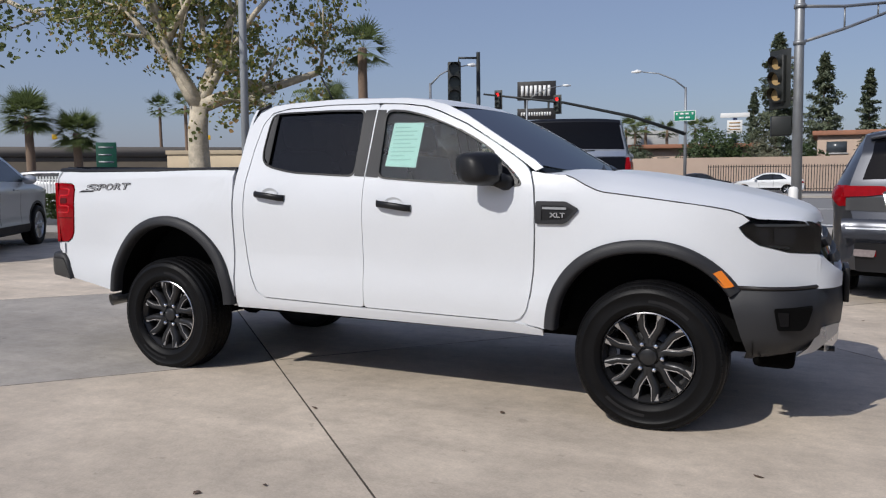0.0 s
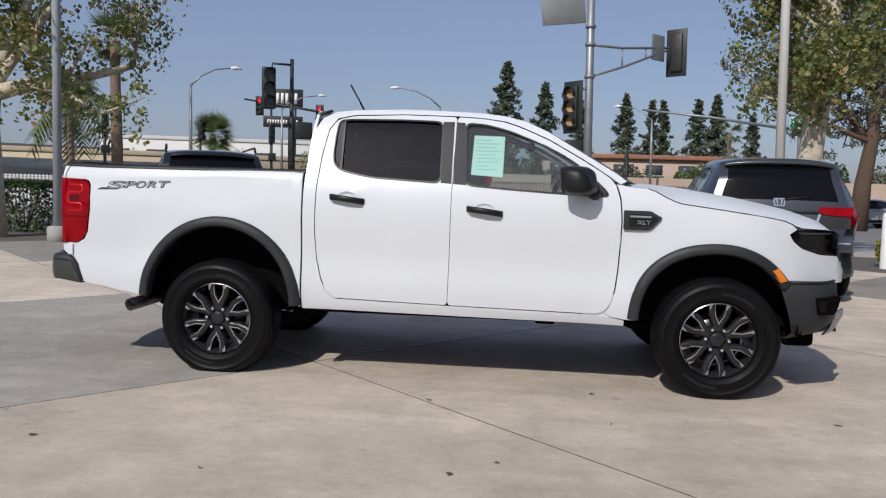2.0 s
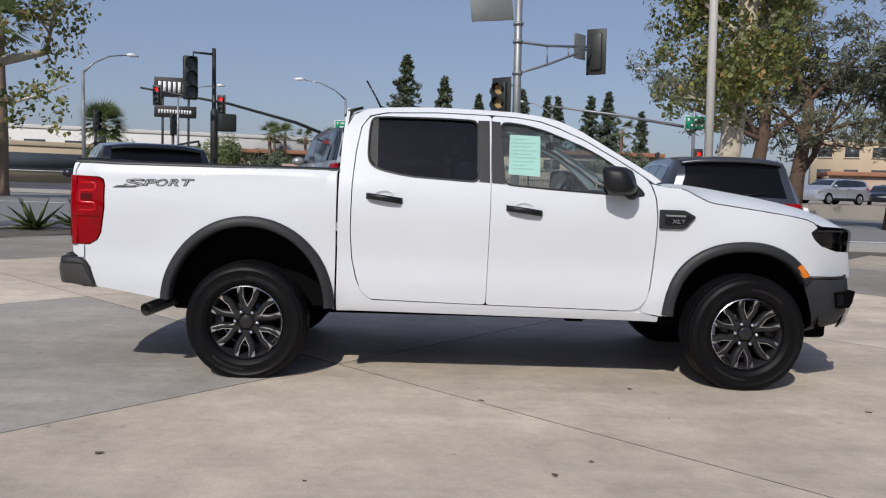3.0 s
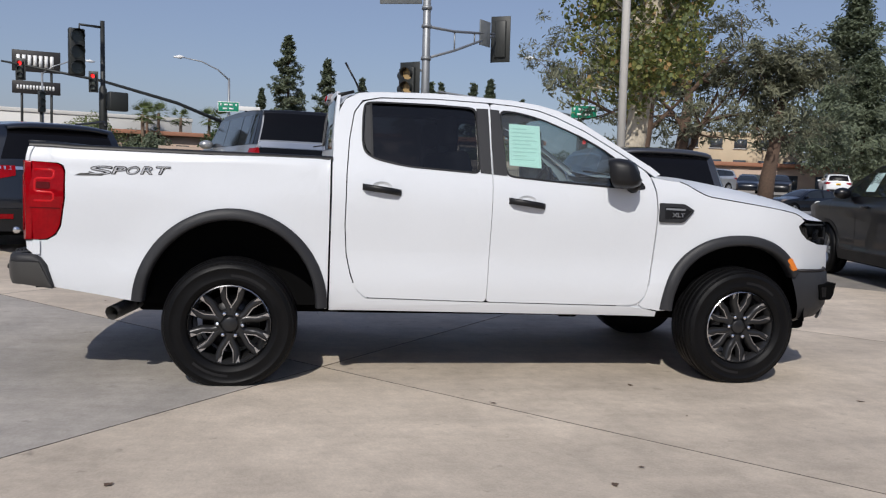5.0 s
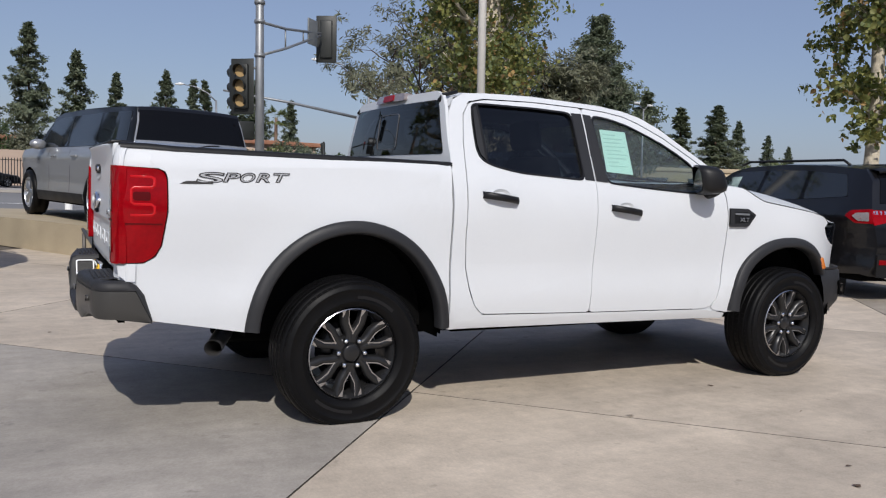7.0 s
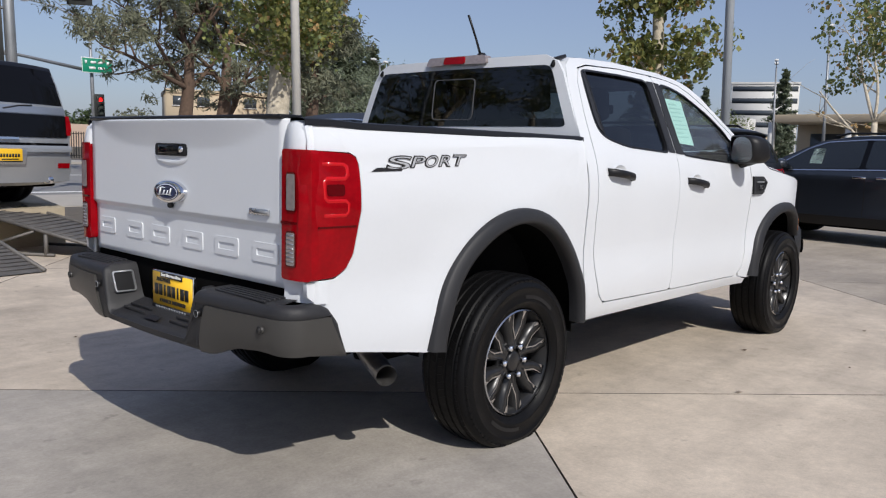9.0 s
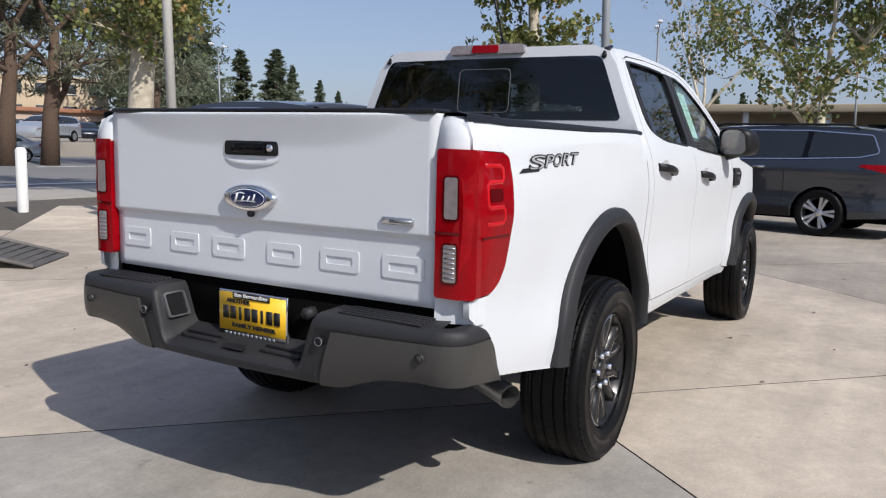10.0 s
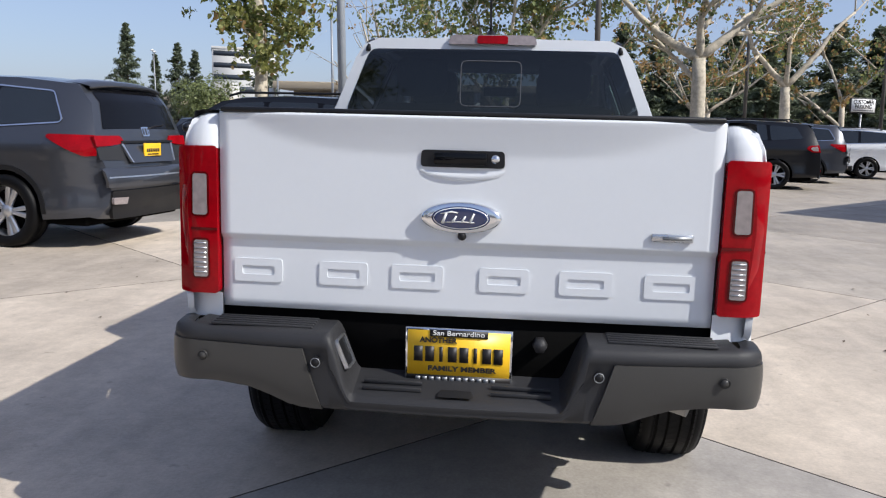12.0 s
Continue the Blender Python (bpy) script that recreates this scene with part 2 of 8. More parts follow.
def soft(tab, x, w=0.03):
    return (lerp(tab, x - w) + 2 * lerp(tab, x) + lerp(tab, x + w)) / 4


def text_m(x, y, z, right, up):
    """A frame for writing: its x runs along right, its y along up."""
    r, u = Vector(right).normalized(), Vector(up).normalized()
    n = r.cross(u)
    return Matrix(((r.x, u.x, n.x, x), (r.y, u.y, n.y, y), (r.z, u.z, n.z, z), (0, 0, 0, 1)))


def grown(poly, d):
    """The outline moved outward by d."""
    area = sum(poly[i - 1][0] * poly[i][1] - poly[i][0] * poly[i - 1][1] for i in range(len(poly)))
    k = 1 if area > 0 else -1
    out = []
    for i in range(len(poly)):
        a, c = Vector(poly[i - 1]), Vector(poly[(i + 1) % len(poly)])
        t = (c - a).normalized()
        out.append((poly[i][0] + t.y * d * k, poly[i][1] - t.x * d * k))
    return out


# ---------------------------------------------------------------- ground
def flat(name, pts, z, material, kind="structure", label="", category="ground", step=0):
    bm = bmesh.new()
    bm.faces.new([bm.verts.new((x, y, z)) for x, y in pts])
    ob = part(name, bm, material, None, label, smooth=False)
    return tagged(ob, label, category, kind=kind)


flat("ground", [(-900, -900), (900, -900), (900, 1500), (-900, 1500)], -0.16, ASPHALT, label="wide grey asphalt ground that reaches the horizon")
# the raised lot, its joints and slabs
LOT = [(-60, -30), (60, -30), (60, -6), (16, 12.6), (-6.5, 12.6), (-9.2, 11.0), (-12.5, 7.4), (-60, -12)]
bm = bmesh.new()
f0 = bm.faces.new([bm.verts.new((x, y, -0.016)) for x, y in LOT])
r0 = bmesh.ops.extrude_face_region(bm, geom=[f0])
for v in [g for g in r0["geom"] if isinstance(g, bmesh.types.BMVert)]:
    v.co.z = -0.2
bmesh.ops.recalc_face_normals(bm, faces=bm.faces[:])
JOINT = mat("joint_filler", (0.11, 0.095, 0.078), 0.95, var=0.5, scale=8)
lot = tagged(part("pavement", bm, JOINT, smooth=False), "pale stained concrete forecourt cast in large slabs", "pavement", kind="structure")


def concrete_slab_mat(name="slab_concrete", col=(0.605, 0.516, 0.414)):
    """Pale poured concrete: broad stains, trowel mottling, fine grain, small dark spots."""
    m = bpy.data.materials.new(name)
    m.use_nodes = True
    nt = m.node_tree
    b, N, L = nt.nodes["Principled BSDF"], nt.nodes.new, nt.links.new
    tc, oi = N("ShaderNodeTexCoord"), N("ShaderNodeObjectInfo")
    geo = N("ShaderNodeNewGeometry")
    def noise_at(scale, detail, rough=0.55):
        n = N("ShaderNodeTexNoise")
        n.inputs["Scale"].default_value, n.inputs["Detail"].default_value, n.inputs["Roughness"].default_value = scale, detail, rough
        L(geo.outputs["Position"], n.inputs["Vector"])
        return n.outputs["Fac"]
    def ramp(src, a, b_, lo, hi):
        r = N("ShaderNodeMapRange")
        for k, v in zip(("From Min", "From Max", "To Min", "To Max"), (a, b_, lo, hi)):
            r.inputs[k].default_value = v
        L(src, r.inputs["Value"])
        return r.outputs[0]
    def times(a, b_):
        r = N("ShaderNodeMath")
        r.operation = "MULTIPLY"
        L(a, r.inputs[0])
        L(b_, r.inputs[1])
        return r.outputs[0]
    broad = ramp(noise_at(0.35, 5), 0.3, 0.7, 0.76, 1.16)
    mott = ramp(noise_at(2.2, 8, 0.7), 0.3, 0.72, 0.78, 1.14)
    fine = times(ramp(noise_at(70, 4, 0.7), 0.3, 0.7, 0.88, 1.09), ramp(noise_at(13, 5, 0.65), 0.32, 0.68, 0.91, 1.07))
    spot = ramp(noise_at(7.5, 3), 0.66, 0.76, 1.0, 0.66)
    slab = ramp(oi.outputs["Random"], 0, 1, 0.84, 1.08)
    # broom and tyre streaks, long in one direction
    mp = N("ShaderNodeMapping")
    mp.inputs["Rotation"].default_value = (0, 0, radians(12))
    mp.inputs["Scale"].default_value = (0.35, 3.2, 1)
    L(geo.outputs["Position"], mp.inputs["Vector"])
    st = N("ShaderNodeTexNoise")
    st.inputs["Scale"].default_value, st.inputs["Detail"].default_value, st.inputs["Roughness"].default_value = 1.6, 6, 0.6
    L(mp.outputs[0], st.inputs["Vector"])
    streak = ramp(st.outputs["Fac"], 0.32, 0.68, 0.90, 1.06)
    k = times(times(times(broad, mott), times(fine, spot)), times(slab, streak))
    mix = N("ShaderNodeVectorMath")
    mix.operation = "SCALE"
    mix.inputs[0].default_value = col
    L(k, mix.inputs["Scale"])
    L(mix.outputs[0], b.inputs["Base Color"])
    L(ramp(noise_at(1.4, 5), 0.3, 0.7, 0.55, 0.85), b.inputs["Roughness"])
    bp = N("ShaderNodeBump")
    bp.inputs["Strength"].default_value, bp.inputs["Distance"].default_value = 0.25, 0.006
    L(noise_at(35, 6, 0.7), bp.inputs["Height"])
    L(bp.outputs[0], b.inputs["Normal"])
    return m


SLAB = concrete_slab_mat()
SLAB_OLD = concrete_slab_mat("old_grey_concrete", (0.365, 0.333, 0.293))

# concrete a step darker, for the other slabs beyond x 6.5
SLAB_MID = concrete_slab_mat("worn_concrete", (0.50, 0.425, 0.34))
# darker concrete for the slabs with x above 3.5 and y below 1.2
SLAB_DARK = concrete_slab_mat("tanned_concrete", (0.385, 0.335, 0.275))

# plain unseen walls, added to close the forecourt and shape reflections and bounce
WALLB = mat("unseen_wall", (0.58, 0.56, 0.52), 0.8, var=0.1, scale=0.4)
bm = bmesh.new()
box(bm, -34, 46, -30.5, -30, -0.1, 3.4)
tagged(part("wall_south", bm, WALLB, smooth=False), "plain unseen wall added behind the forecourt", "wall", kind="structure")
bm = bmesh.new()
box(bm, -40.5, -40, -30, 0, -0.1, 2.8)
tagged(part("wall_west", bm, WALLB, smooth=False), "plain unseen wall added beside the forecourt", "wall", kind="structure")


# ---------------------------------------------------------------- the white pickup
# smooth plastic; the sun reflected off the ground is put into its brown-grey tone
BUMPF = mat("smooth_bumper_plastic", (0.046, 0.044, 0.041), 0.38, var=0.12, bump=0.05, bscale=400, spec=0.4)
SLIDER = mat("slider_seal", (0.10, 0.10, 0.105), 0.4, var=0.1)
DECAL = mat("grey_decal", (0.40, 0.41, 0.43), 0.5, var=0.08)
SMOKEC = mat("smoked_chrome", (0.16, 0.165, 0.18), 0.2, 0.9, var=0.1)
LINER = mat("pale_headliner", (0.50, 0.49, 0.46), 0.9, var=0.1)
SIDE = [(0.40, 0.800), (0.46, 0.836), (0.56, 0.853), (0.64, 0.857), (0.71, 0.850), (0.80, 0.850), (0.92, 0.861), (1.06, 0.871), (1.14, 0.866), (1.20, 0.855), (1.26, 0.838),
        (1.32, 0.812), (1.66, 0.672), (1.73, 0.630), (1.78, 0.57)]


def truck_side(x, z):
    y = soft(SIDE, z, 0.025)
    if x > 3.3:
        y -= 0.23 * ((x - 3.3) / 0.7) ** 2.2
    if x < -0.55:
        y -= 0.022 * ((-0.55 - x) / 0.55) ** 2
    for cx in (0.0, 3.22):
        d = math.hypot(x - cx, z - 0.42)
        y += 0.022 * math.exp(-((d - 0.5) / 0.14) ** 2)
    return y


def bed_side(x, z):
    y = truck_side(x, min(z, 1.2))
    if z > 1.2:
        y -= 0.12 * (z - 1.2) + (0.9 * max(0, z - 1.31) if z > 1.31 else 0)
    return y


truck = group_thing("pickup_truck", pose(0, 0.014, 0, 0, 0, 0.4), "white crew-cab pickup truck with grey plastic trim parked on concrete", "pickup truck")

BED = [(0.562, 1.336)] + [(-1.04, 1.345), (-1.088, 1.325), (-1.095, 1.25), (-0.925, 1.245), (-0.897, 1.232), (-0.886, 1.20), (-0.884, 1.05), (-0.908, 0.895), (-0.935, 0.845), (-0.985, 0.815),
       (-1.095, 0.81), (-1.092, 0.762), (-1.065, 0.742), (-0.995, 0.572), (-0.93, 0.55), (-0.535, 0.485)]
BED += arc(0.02, 0.45, 0.505, 0.53, 176, 2, 26) + [(0.55, 0.45), (0.562, 0.45)]
DOOR_R = [(1.527, 0.505), (1.533, 0.80), (1.537, 1.27), (1.543, 1.722), (1.20, 1.728), (0.86, 1.715), (0.755, 1.69), (0.705, 1.62), (0.678, 1.46), (0.664, 1.25), (0.660, 0.95),
          (0.672, 0.78), (0.700, 0.66), (0.735, 0.57), (0.79, 0.522)]
DOOR_F = [(1.535, 0.505), (2.46, 0.493), (2.520, 0.505), (2.560, 0.555), (2.583, 0.65), (2.597, 0.78), (2.605, 0.95), (2.607, 1.10), (2.596, 1.22), (2.568, 1.308), (2.535, 1.345), (2.460, 1.395), (2.355, 1.460), (2.250, 1.520), (2.15, 1.577), (1.97, 1.655),
          (1.86, 1.692), (1.72, 1.712), (1.551, 1.722), (1.545, 1.27), (1.541, 0.80)]
WIN_R = [(0.795, 1.364), (0.850, 1.343), (1.015, 1.311), (1.464, 1.288), (1.455, 1.688), (1.20, 1.695), (0.84, 1.692), (0.765, 1.684), (0.752, 1.60), (0.748, 1.45), (0.762, 1.395)]
WIN_F = [(1.628, 1.280), (1.908, 1.260), (2.26, 1.241), (2.520, 1.232), (2.525, 1.262), (2.455, 1.330), (2.355, 1.408), (2.250, 1.478), (2.074, 1.568), (1.89, 1.638), (1.741, 1.674), (1.605, 1.684)]
CAB = [(2.655, 0.42), (2.655, 0.455), (2.56, 0.472), (2.47, 0.484), (1.53, 0.497), (0.785, 0.513), (0.728, 0.562), (0.692, 0.655), (0.664, 0.775), (0.651, 0.95), (0.655, 1.25), (0.669, 1.46),
       (0.697, 1.625), (0.75, 1.70), (0.86, 1.725), (1.20, 1.737), (1.55, 1.731), (1.72, 1.721), (1.865, 1.701), (1.975, 1.664), (2.155, 1.586), (2.255, 1.529), (2.360, 1.469), (2.466, 1.403), (2.543, 1.352),
       (2.60, 1.312), (2.64, 1.33), (2.585, 1.372), (2.36, 1.505), (2.14, 1.637), (2.0, 1.702), (1.87, 1.735), (1.70, 1.757), (1.20, 1.772), (0.86, 1.760), (0.73, 1.745), (0.648, 1.70), (0.612, 1.63),
       (0.584, 1.46), (0.574, 1.34), (0.574, 1.28), (0.574, 0.44)]
# shut line between bonnet and fender
SEAM = [(2.66, 1.297), (2.77, 1.288), (2.815, 1.272), (2.88, 1.237), (2.94, 1.210), (2.98, 1.199), (3.05, 1.191), (3.20, 1.172), (3.36, 1.151), (3.51, 1.130), (3.595, 1.114), (3.65, 1.094), (3.683, 1.067)]
FEND = [(2.66, 0.462), (2.56, 0.480), (2.535, 0.500), (2.571, 0.552), (2.594, 0.648), (2.608, 0.778), (2.616, 0.95), (2.618, 1.10), (2.607, 1.222), (2.580, 1.311), *[(x, z - 0.001) for x, z in SEAM],
        (3.634, 1.032), (3.664, 0.988), (3.727, 0.943), (3.86, 0.906), (3.99, 0.897), (4.00, 0.870), (4.00, 0.728), (3.64, 0.728)]
FEND += arc(3.22, 0.43, 0.498, 0.505, 33, 176, 24) + [(2.705, 0.462)]
# wheel arch flares: centre, reach fore, aft and up, squareness aft, first and last angle
FLARE_R, FLARE_F = (0.015, 0.460, 0.55, 0.55, 0.569, 2.0, 0, 177), (3.22, 0.445, 0.52, 0.548, 0.520, 2.3, 33, 178)


def flare_bm(c, side):
    cx, cz, fore, aft, up, square, a0, a1 = c
    sec = [(-0.070, 0.02), (-0.064, 0.052), (-0.050, 0.060), (-0.010, 0.040), (-0.002, 0.032), (0.0, -0.01)]
    rows = []
    for i in range(41):
        a = radians(a0 + (a1 - a0) * i / 40)
        row = []
        ca, sa = math.cos(a), max(0.0, math.sin(a))
        e = 1.0 if ca > 0 else 2.0 / square
        for r, o in sec:
            x = cx + (fore + r if ca > 0 else -(aft + r)) * abs(ca) ** e
            z = cz + (up + r) * sa ** e
            y = truck_side(cx + 0.5 * ca, max(0.55, cz + 0.5 * sa)) + o - 0.018
            row.append((x, side * y, z))
        row.insert(0, (row[0][0], row[0][1] - side * 0.035, row[0][2]))
        rows.append(row)
    bm = bmesh.new()
    grid(bm, rows)
    bmesh.ops.recalc_face_normals(bm, faces=bm.faces[:])
    return bm


def handle_bm(x, z, side, y):
    bm = bmesh.new()
    pts = [(x - 0.115, y - 0.005, z + 0.012), (x - 0.095, y + 0.030, z + 0.010), (x, y + 0.040, z), (x + 0.09, y + 0.032, z - 0.012), (x + 0.115, y + 0.002, z - 0.016)]
    rows = []
    for px, py, pz in pts:
        rows.append([(px, side * (py + 0.012 * math.cos(a)), pz + 0.020 * math.sin(a)) for a in [6.28318 * k / 10 for k in range(11)]])
    grid(bm, rows)
    bmesh.ops.remove_doubles(bm, verts=bm.verts[:], dist=1e-4)
    return bm


for side in (-1, 1):
    part("bed_side", panel_bm(BED, bed_side, side=side), WHITE, truck)
    part("cab_side", panel_bm(CAB, truck_side, side=side), WHITE, truck)
    part("front_fender", panel_bm(FEND, truck_side, side=side), WHITE, truck)
    for nm, out, win, gl, hx, hz in (("rear_door", DOOR_R, WIN_R, GLASS_R, 0.865, 1.168), ("front_door", DOOR_F, WIN_F, GLASS_F, 1.755, 1.118)):
        win = rounded(win, 0.05)
        door = part(nm, panel_bm(grown(rounded(out, 0.02, 2), 0.0022), truck_side, holes=(win,), side=side), WHITE, truck)
        cx, cz = sum(p[0] for p in win) / len(win), sum(p[1] for p in win) / len(win)
        big = [(cx + (x - cx) * 1.0 + (0.005 if x > cx else -0.005), cz + (z - cz) + (0.006 if z > cz else -0.006)) for x, z in win]
        small = [(cx + (x - cx) * 0.990, cz + (z - cz) * 0.975) for x, z in win]
        part("window_trim", panel_bm(big, truck_side, holes=(small,), side=side, rim=0.02, off=0.003), BLACKP, door, "black rubber window surround")
        g = part("window", panel_bm([(cx + (x - cx) * 1.01, cz + (z - cz) * 1.01) for x, z in win], truck_side, side=side, rim=0, off=-0.014), gl, door,
                 "dark privacy glass" if nm == "rear_door" else "clear green-tinted glass")
        y = truck_side(hx, hz)
        part("door_handle", handle_bm(hx, hz, side, y), BLACKP, door, "black plastic pull handle")
        cup = bmesh.new()
        rows = []
        for i in range(5):
            rr = i / 4
            rows.append([(hx + 0.062 * rr * math.cos(a), side * (y + 0.0025 - 0.012 * (1 - rr * rr)), hz + 0.012 + 0.036 * rr * math.sin(a)) for a in [6.28318 * k / 18 for k in range(19)]])
        grid(cup, rows)
        part("handle_cup", cup, WHITE, door)
    part("sill_backing", panel_bm([(2.36, 0.45), (2.66, 0.47), (2.66, 0.62), (2.50, 0.62)], truck_side, side=side, rim=0, off=-0.010), WHITE, truck)
    part("sill_backing", panel_bm([(0.62, 0.47), (0.82, 0.47), (0.76, 0.60), (0.62, 0.62)], truck_side, side=side, rim=0, off=-0.010), WHITE, truck)
    # black pillar covers between the windows
    pil = [(1.466, 1.290), (1.534, 1.286), (1.531, 1.690), (1.456, 1.689)]
    pil2 = [(1.546, 1.285), (1.632, 1.279), (1.602, 1.685), (1.543, 1.689)]
    for p in (pil, pil2):
        part("pillar_cover", panel_bm(p, truck_side, side=side, rim=0.012, off=0.004), PLASTIC, truck, "satin grey pillar cover")
    qx = [(0.760, 1.46), (0.772, 1.405), (0.800, 1.375), (0.793, 1.676), (0.772, 1.668), (0.764, 1.60)]
    part("quarter_trim", panel_bm(qx, truck_side, side=side, rim=0.01, off=0.0025), PLASTIC, truck, "satin grey quarter strip")
    ql = [(0.800, 1.366), (0.813, 1.362), (0.806, 1.682), (0.793, 1.682)]
    part("quarter_seal", panel_bm(ql, truck_side, side=side, rim=0.01, off=0.004), BLACKP, truck)
    sail = [(2.365, 1.245), (2.508, 1.240), (2.512, 1.262), (2.445, 1.325), (2.385, 1.370)]
    part("mirror_sail", panel_bm(sail, truck_side, side=side, rim=0.014, off=0.003), BLACKP, truck, "black mirror mount in the window corner")
    part("wheel_flare", flare_bm(FLARE_R, side), PLASTIC, truck, "dark grey plastic wheel arch flare")
    part("wheel_flare", flare_bm(FLARE_F, side), PLASTIC, truck, "dark grey plastic wheel arch flare")
    mk = [(3.524, 0.806), (3.566, 0.828), (3.628, 0.748), (3.579, 0.738)]
    part("side_marker", panel_bm(rounded(mk, 0.01, 2), truck_side, side=side, rim=0.03, off=0.036), AMBER, truck, "amber side marker lamp")
    # fender badge with bars for its lettering
    bd = rounded([(2.622, 1.152), (2.785, 1.151), (2.856, 1.112), (2.795, 1.042), (2.77, 1.031), (2.622, 1.031)], 0.01, 2)
    badge = part("fender_badge", panel_bm(bd, truck_side, side=side, rim=0.012, off=0.012), BLACKP, truck, "black fender vent with a small badge")
    bd2 = rounded([(2.655, 1.130), (2.785, 1.128), (2.835, 1.104), (2.785, 1.058), (2.655, 1.05)], 0.01, 2)
    part("badge_rim", panel_bm(bd, truck_side, holes=(bd2,), side=side, rim=0.004, off=0.016), PLASTIC, badge)
    writing("badge_letters", "XLT", 0.034, SILVER, badge, text_m(2.745, side * (truck_side(2.745, 1.077) + 0.0185), 1.078, (-side, 0, 0), (0, 0, 1)), width=0.085, bold=0.001, label="small silver lettering")
    bar = [(2.66, 1.122), (2.79, 1.120), (2.79, 1.108), (2.66, 1.110)]
    part("badge_bar", panel_bm(bar, truck_side, side=side, rim=0.004, off=0.018), GALV, badge, "faint grey lettering bar")
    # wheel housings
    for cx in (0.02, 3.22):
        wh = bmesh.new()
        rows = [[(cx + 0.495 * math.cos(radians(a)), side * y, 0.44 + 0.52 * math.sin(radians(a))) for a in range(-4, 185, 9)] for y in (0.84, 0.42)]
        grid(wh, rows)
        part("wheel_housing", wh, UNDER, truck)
    # mirror: a deep rounded shell that sweeps back from its foot at the window corner
    turn = Matrix.Translation((2.44, side * 0.83, 0)) @ Matrix.Rotation(radians(30 * side), 4, "Z") @ Matrix.Translation((-2.44, -side * 0.83, 0))
    mx = side * 0.985
    sh = bmesh.new()
    rows = []
    for u, s in ((-0.075, 0.86), (-0.066, 0.98), (-0.02, 1.0), (0.04, 0.93), (0.075, 0.74), (0.09, 0.40)):
        rows.append([(2.41 + u - 0.02 * math.sin(a), mx + 0.118 * s * (abs(math.cos(a)) ** 0.55) * (1 if math.cos(a) > 0 else -1), 1.325 + 0.092 * s * (abs(math.sin(a)) ** 0.55) * (1 if math.sin(a) > 0 else -1) * (1 - 0.10 * math.cos(a) * side))
                     for a in [6.28318 * k / 24 for k in range(25)]])
    grid(sh, rows)
    sh.faces.new([sh.verts.new(p) for p in rows[-1][:-1]])
    sh.transform(turn)
    mirror = part("wing_mirror", sh, BLACKP, truck, "black plastic wing mirror")
    gl = bmesh.new()
    gl.faces.new([gl.verts.new((2.340, mx + 0.105 * (abs(math.cos(a)) ** 0.55) * (1 if math.cos(a) > 0 else -1), 1.325 + 0.080 * (abs(math.sin(a)) ** 0.55) * (1 if math.sin(a) > 0 else -1))) for a in [6.28318 * k / 24 for k in range(24)]])
    gl.transform(turn)
    part("mirror_glass", gl, CHROME, mirror, "silvered mirror glass", smooth=False)
    part("mirror_arm", tube_bm([(2.45, side * 0.78, 1.245), (2.44, side * 0.86, 1.252), (2.42, side * 0.93, 1.268)], [0.05, 0.045, 0.04], 10), BLACKP, mirror)
    # headlamp
    hl = rounded([(3.640, 1.032), (3.686, 1.060), (3.87, 1.063), (3.96, 1.057), (3.998, 1.03), (3.997, 0.900), (3.86, 0.909), (3.73, 0.946), (3.668, 0.990)], 0.015, 3)
    lamp = part("headlamp", panel_bm(hl, truck_side, side=side, rim=0.04, off=-0.03), GLOSSB, truck, "dark smoked headlamp")
    part("lens", panel_bm(hl, truck_side, side=side, rim=0, off=0.002), SMOKE, lamp)
    part("reflector_bar", panel_bm(rounded([(3.70, 1.046), (3.94, 1.046), (3.93, 1.036), (3.72, 1.034)], 0.004, 2), truck_side, side=side, rim=0.004, off=-0.018), GALV, lamp)
    for hx, wd in ((3.715, 0.045), (3.795, 0.085), (3.900, 0.060)):
        box_ = rounded([(hx, 0.955 if hx > 3.75 else 0.985), (hx + wd, 0.945), (hx + wd + 0.01, 1.020), (hx - 0.005, 1.026)], 0.008, 2)
        part("projector", panel_bm(box_, truck_side, side=side, rim=0.012, off=-0.014), SMOKEC if hx < 3.85 else GLOSSB, lamp)
    part("lamp_bar", panel_bm([(3.75, 0.944), (3.86, 0.934), (3.86, 0.928), (3.75, 0.938)], truck_side, side=side, rim=0.003, off=-0.012), GALV, lamp)

# text on the bed sides
for side in (-1, 1):
    for i, ch in enumerate("SPORT"):
        wd, xx = ((0.120, -0.702), (0.070, -0.607), (0.070, -0.532), (0.070, -0.456), (0.078, -0.379))[i]
        x = xx if side < 0 else -1.10 - xx
        zz = 1.222 + 0.035 * (xx + 0.38) if i else 1.210
        y = side * (bed_side(x, zz) + 0.003)
        lt = writing("decal_letter", ch, 0.069 if i else 0.076, BLACKI, truck, text_m(x, y, zz, (-side, 0, 0.012), (0.45 * (-side), 0.0, 1)), width=wd, bold=0.0022, label="dark outlined bed-side lettering")
        writing("letter_fill", ch, 0.065 if i else 0.072, DECAL, lt, text_m(x, y + side * 0.0012, zz, (-side, 0, 0.012), (0.45 * (-side), 0.0, 1)), width=wd - 0.010, bold=-0.0010)

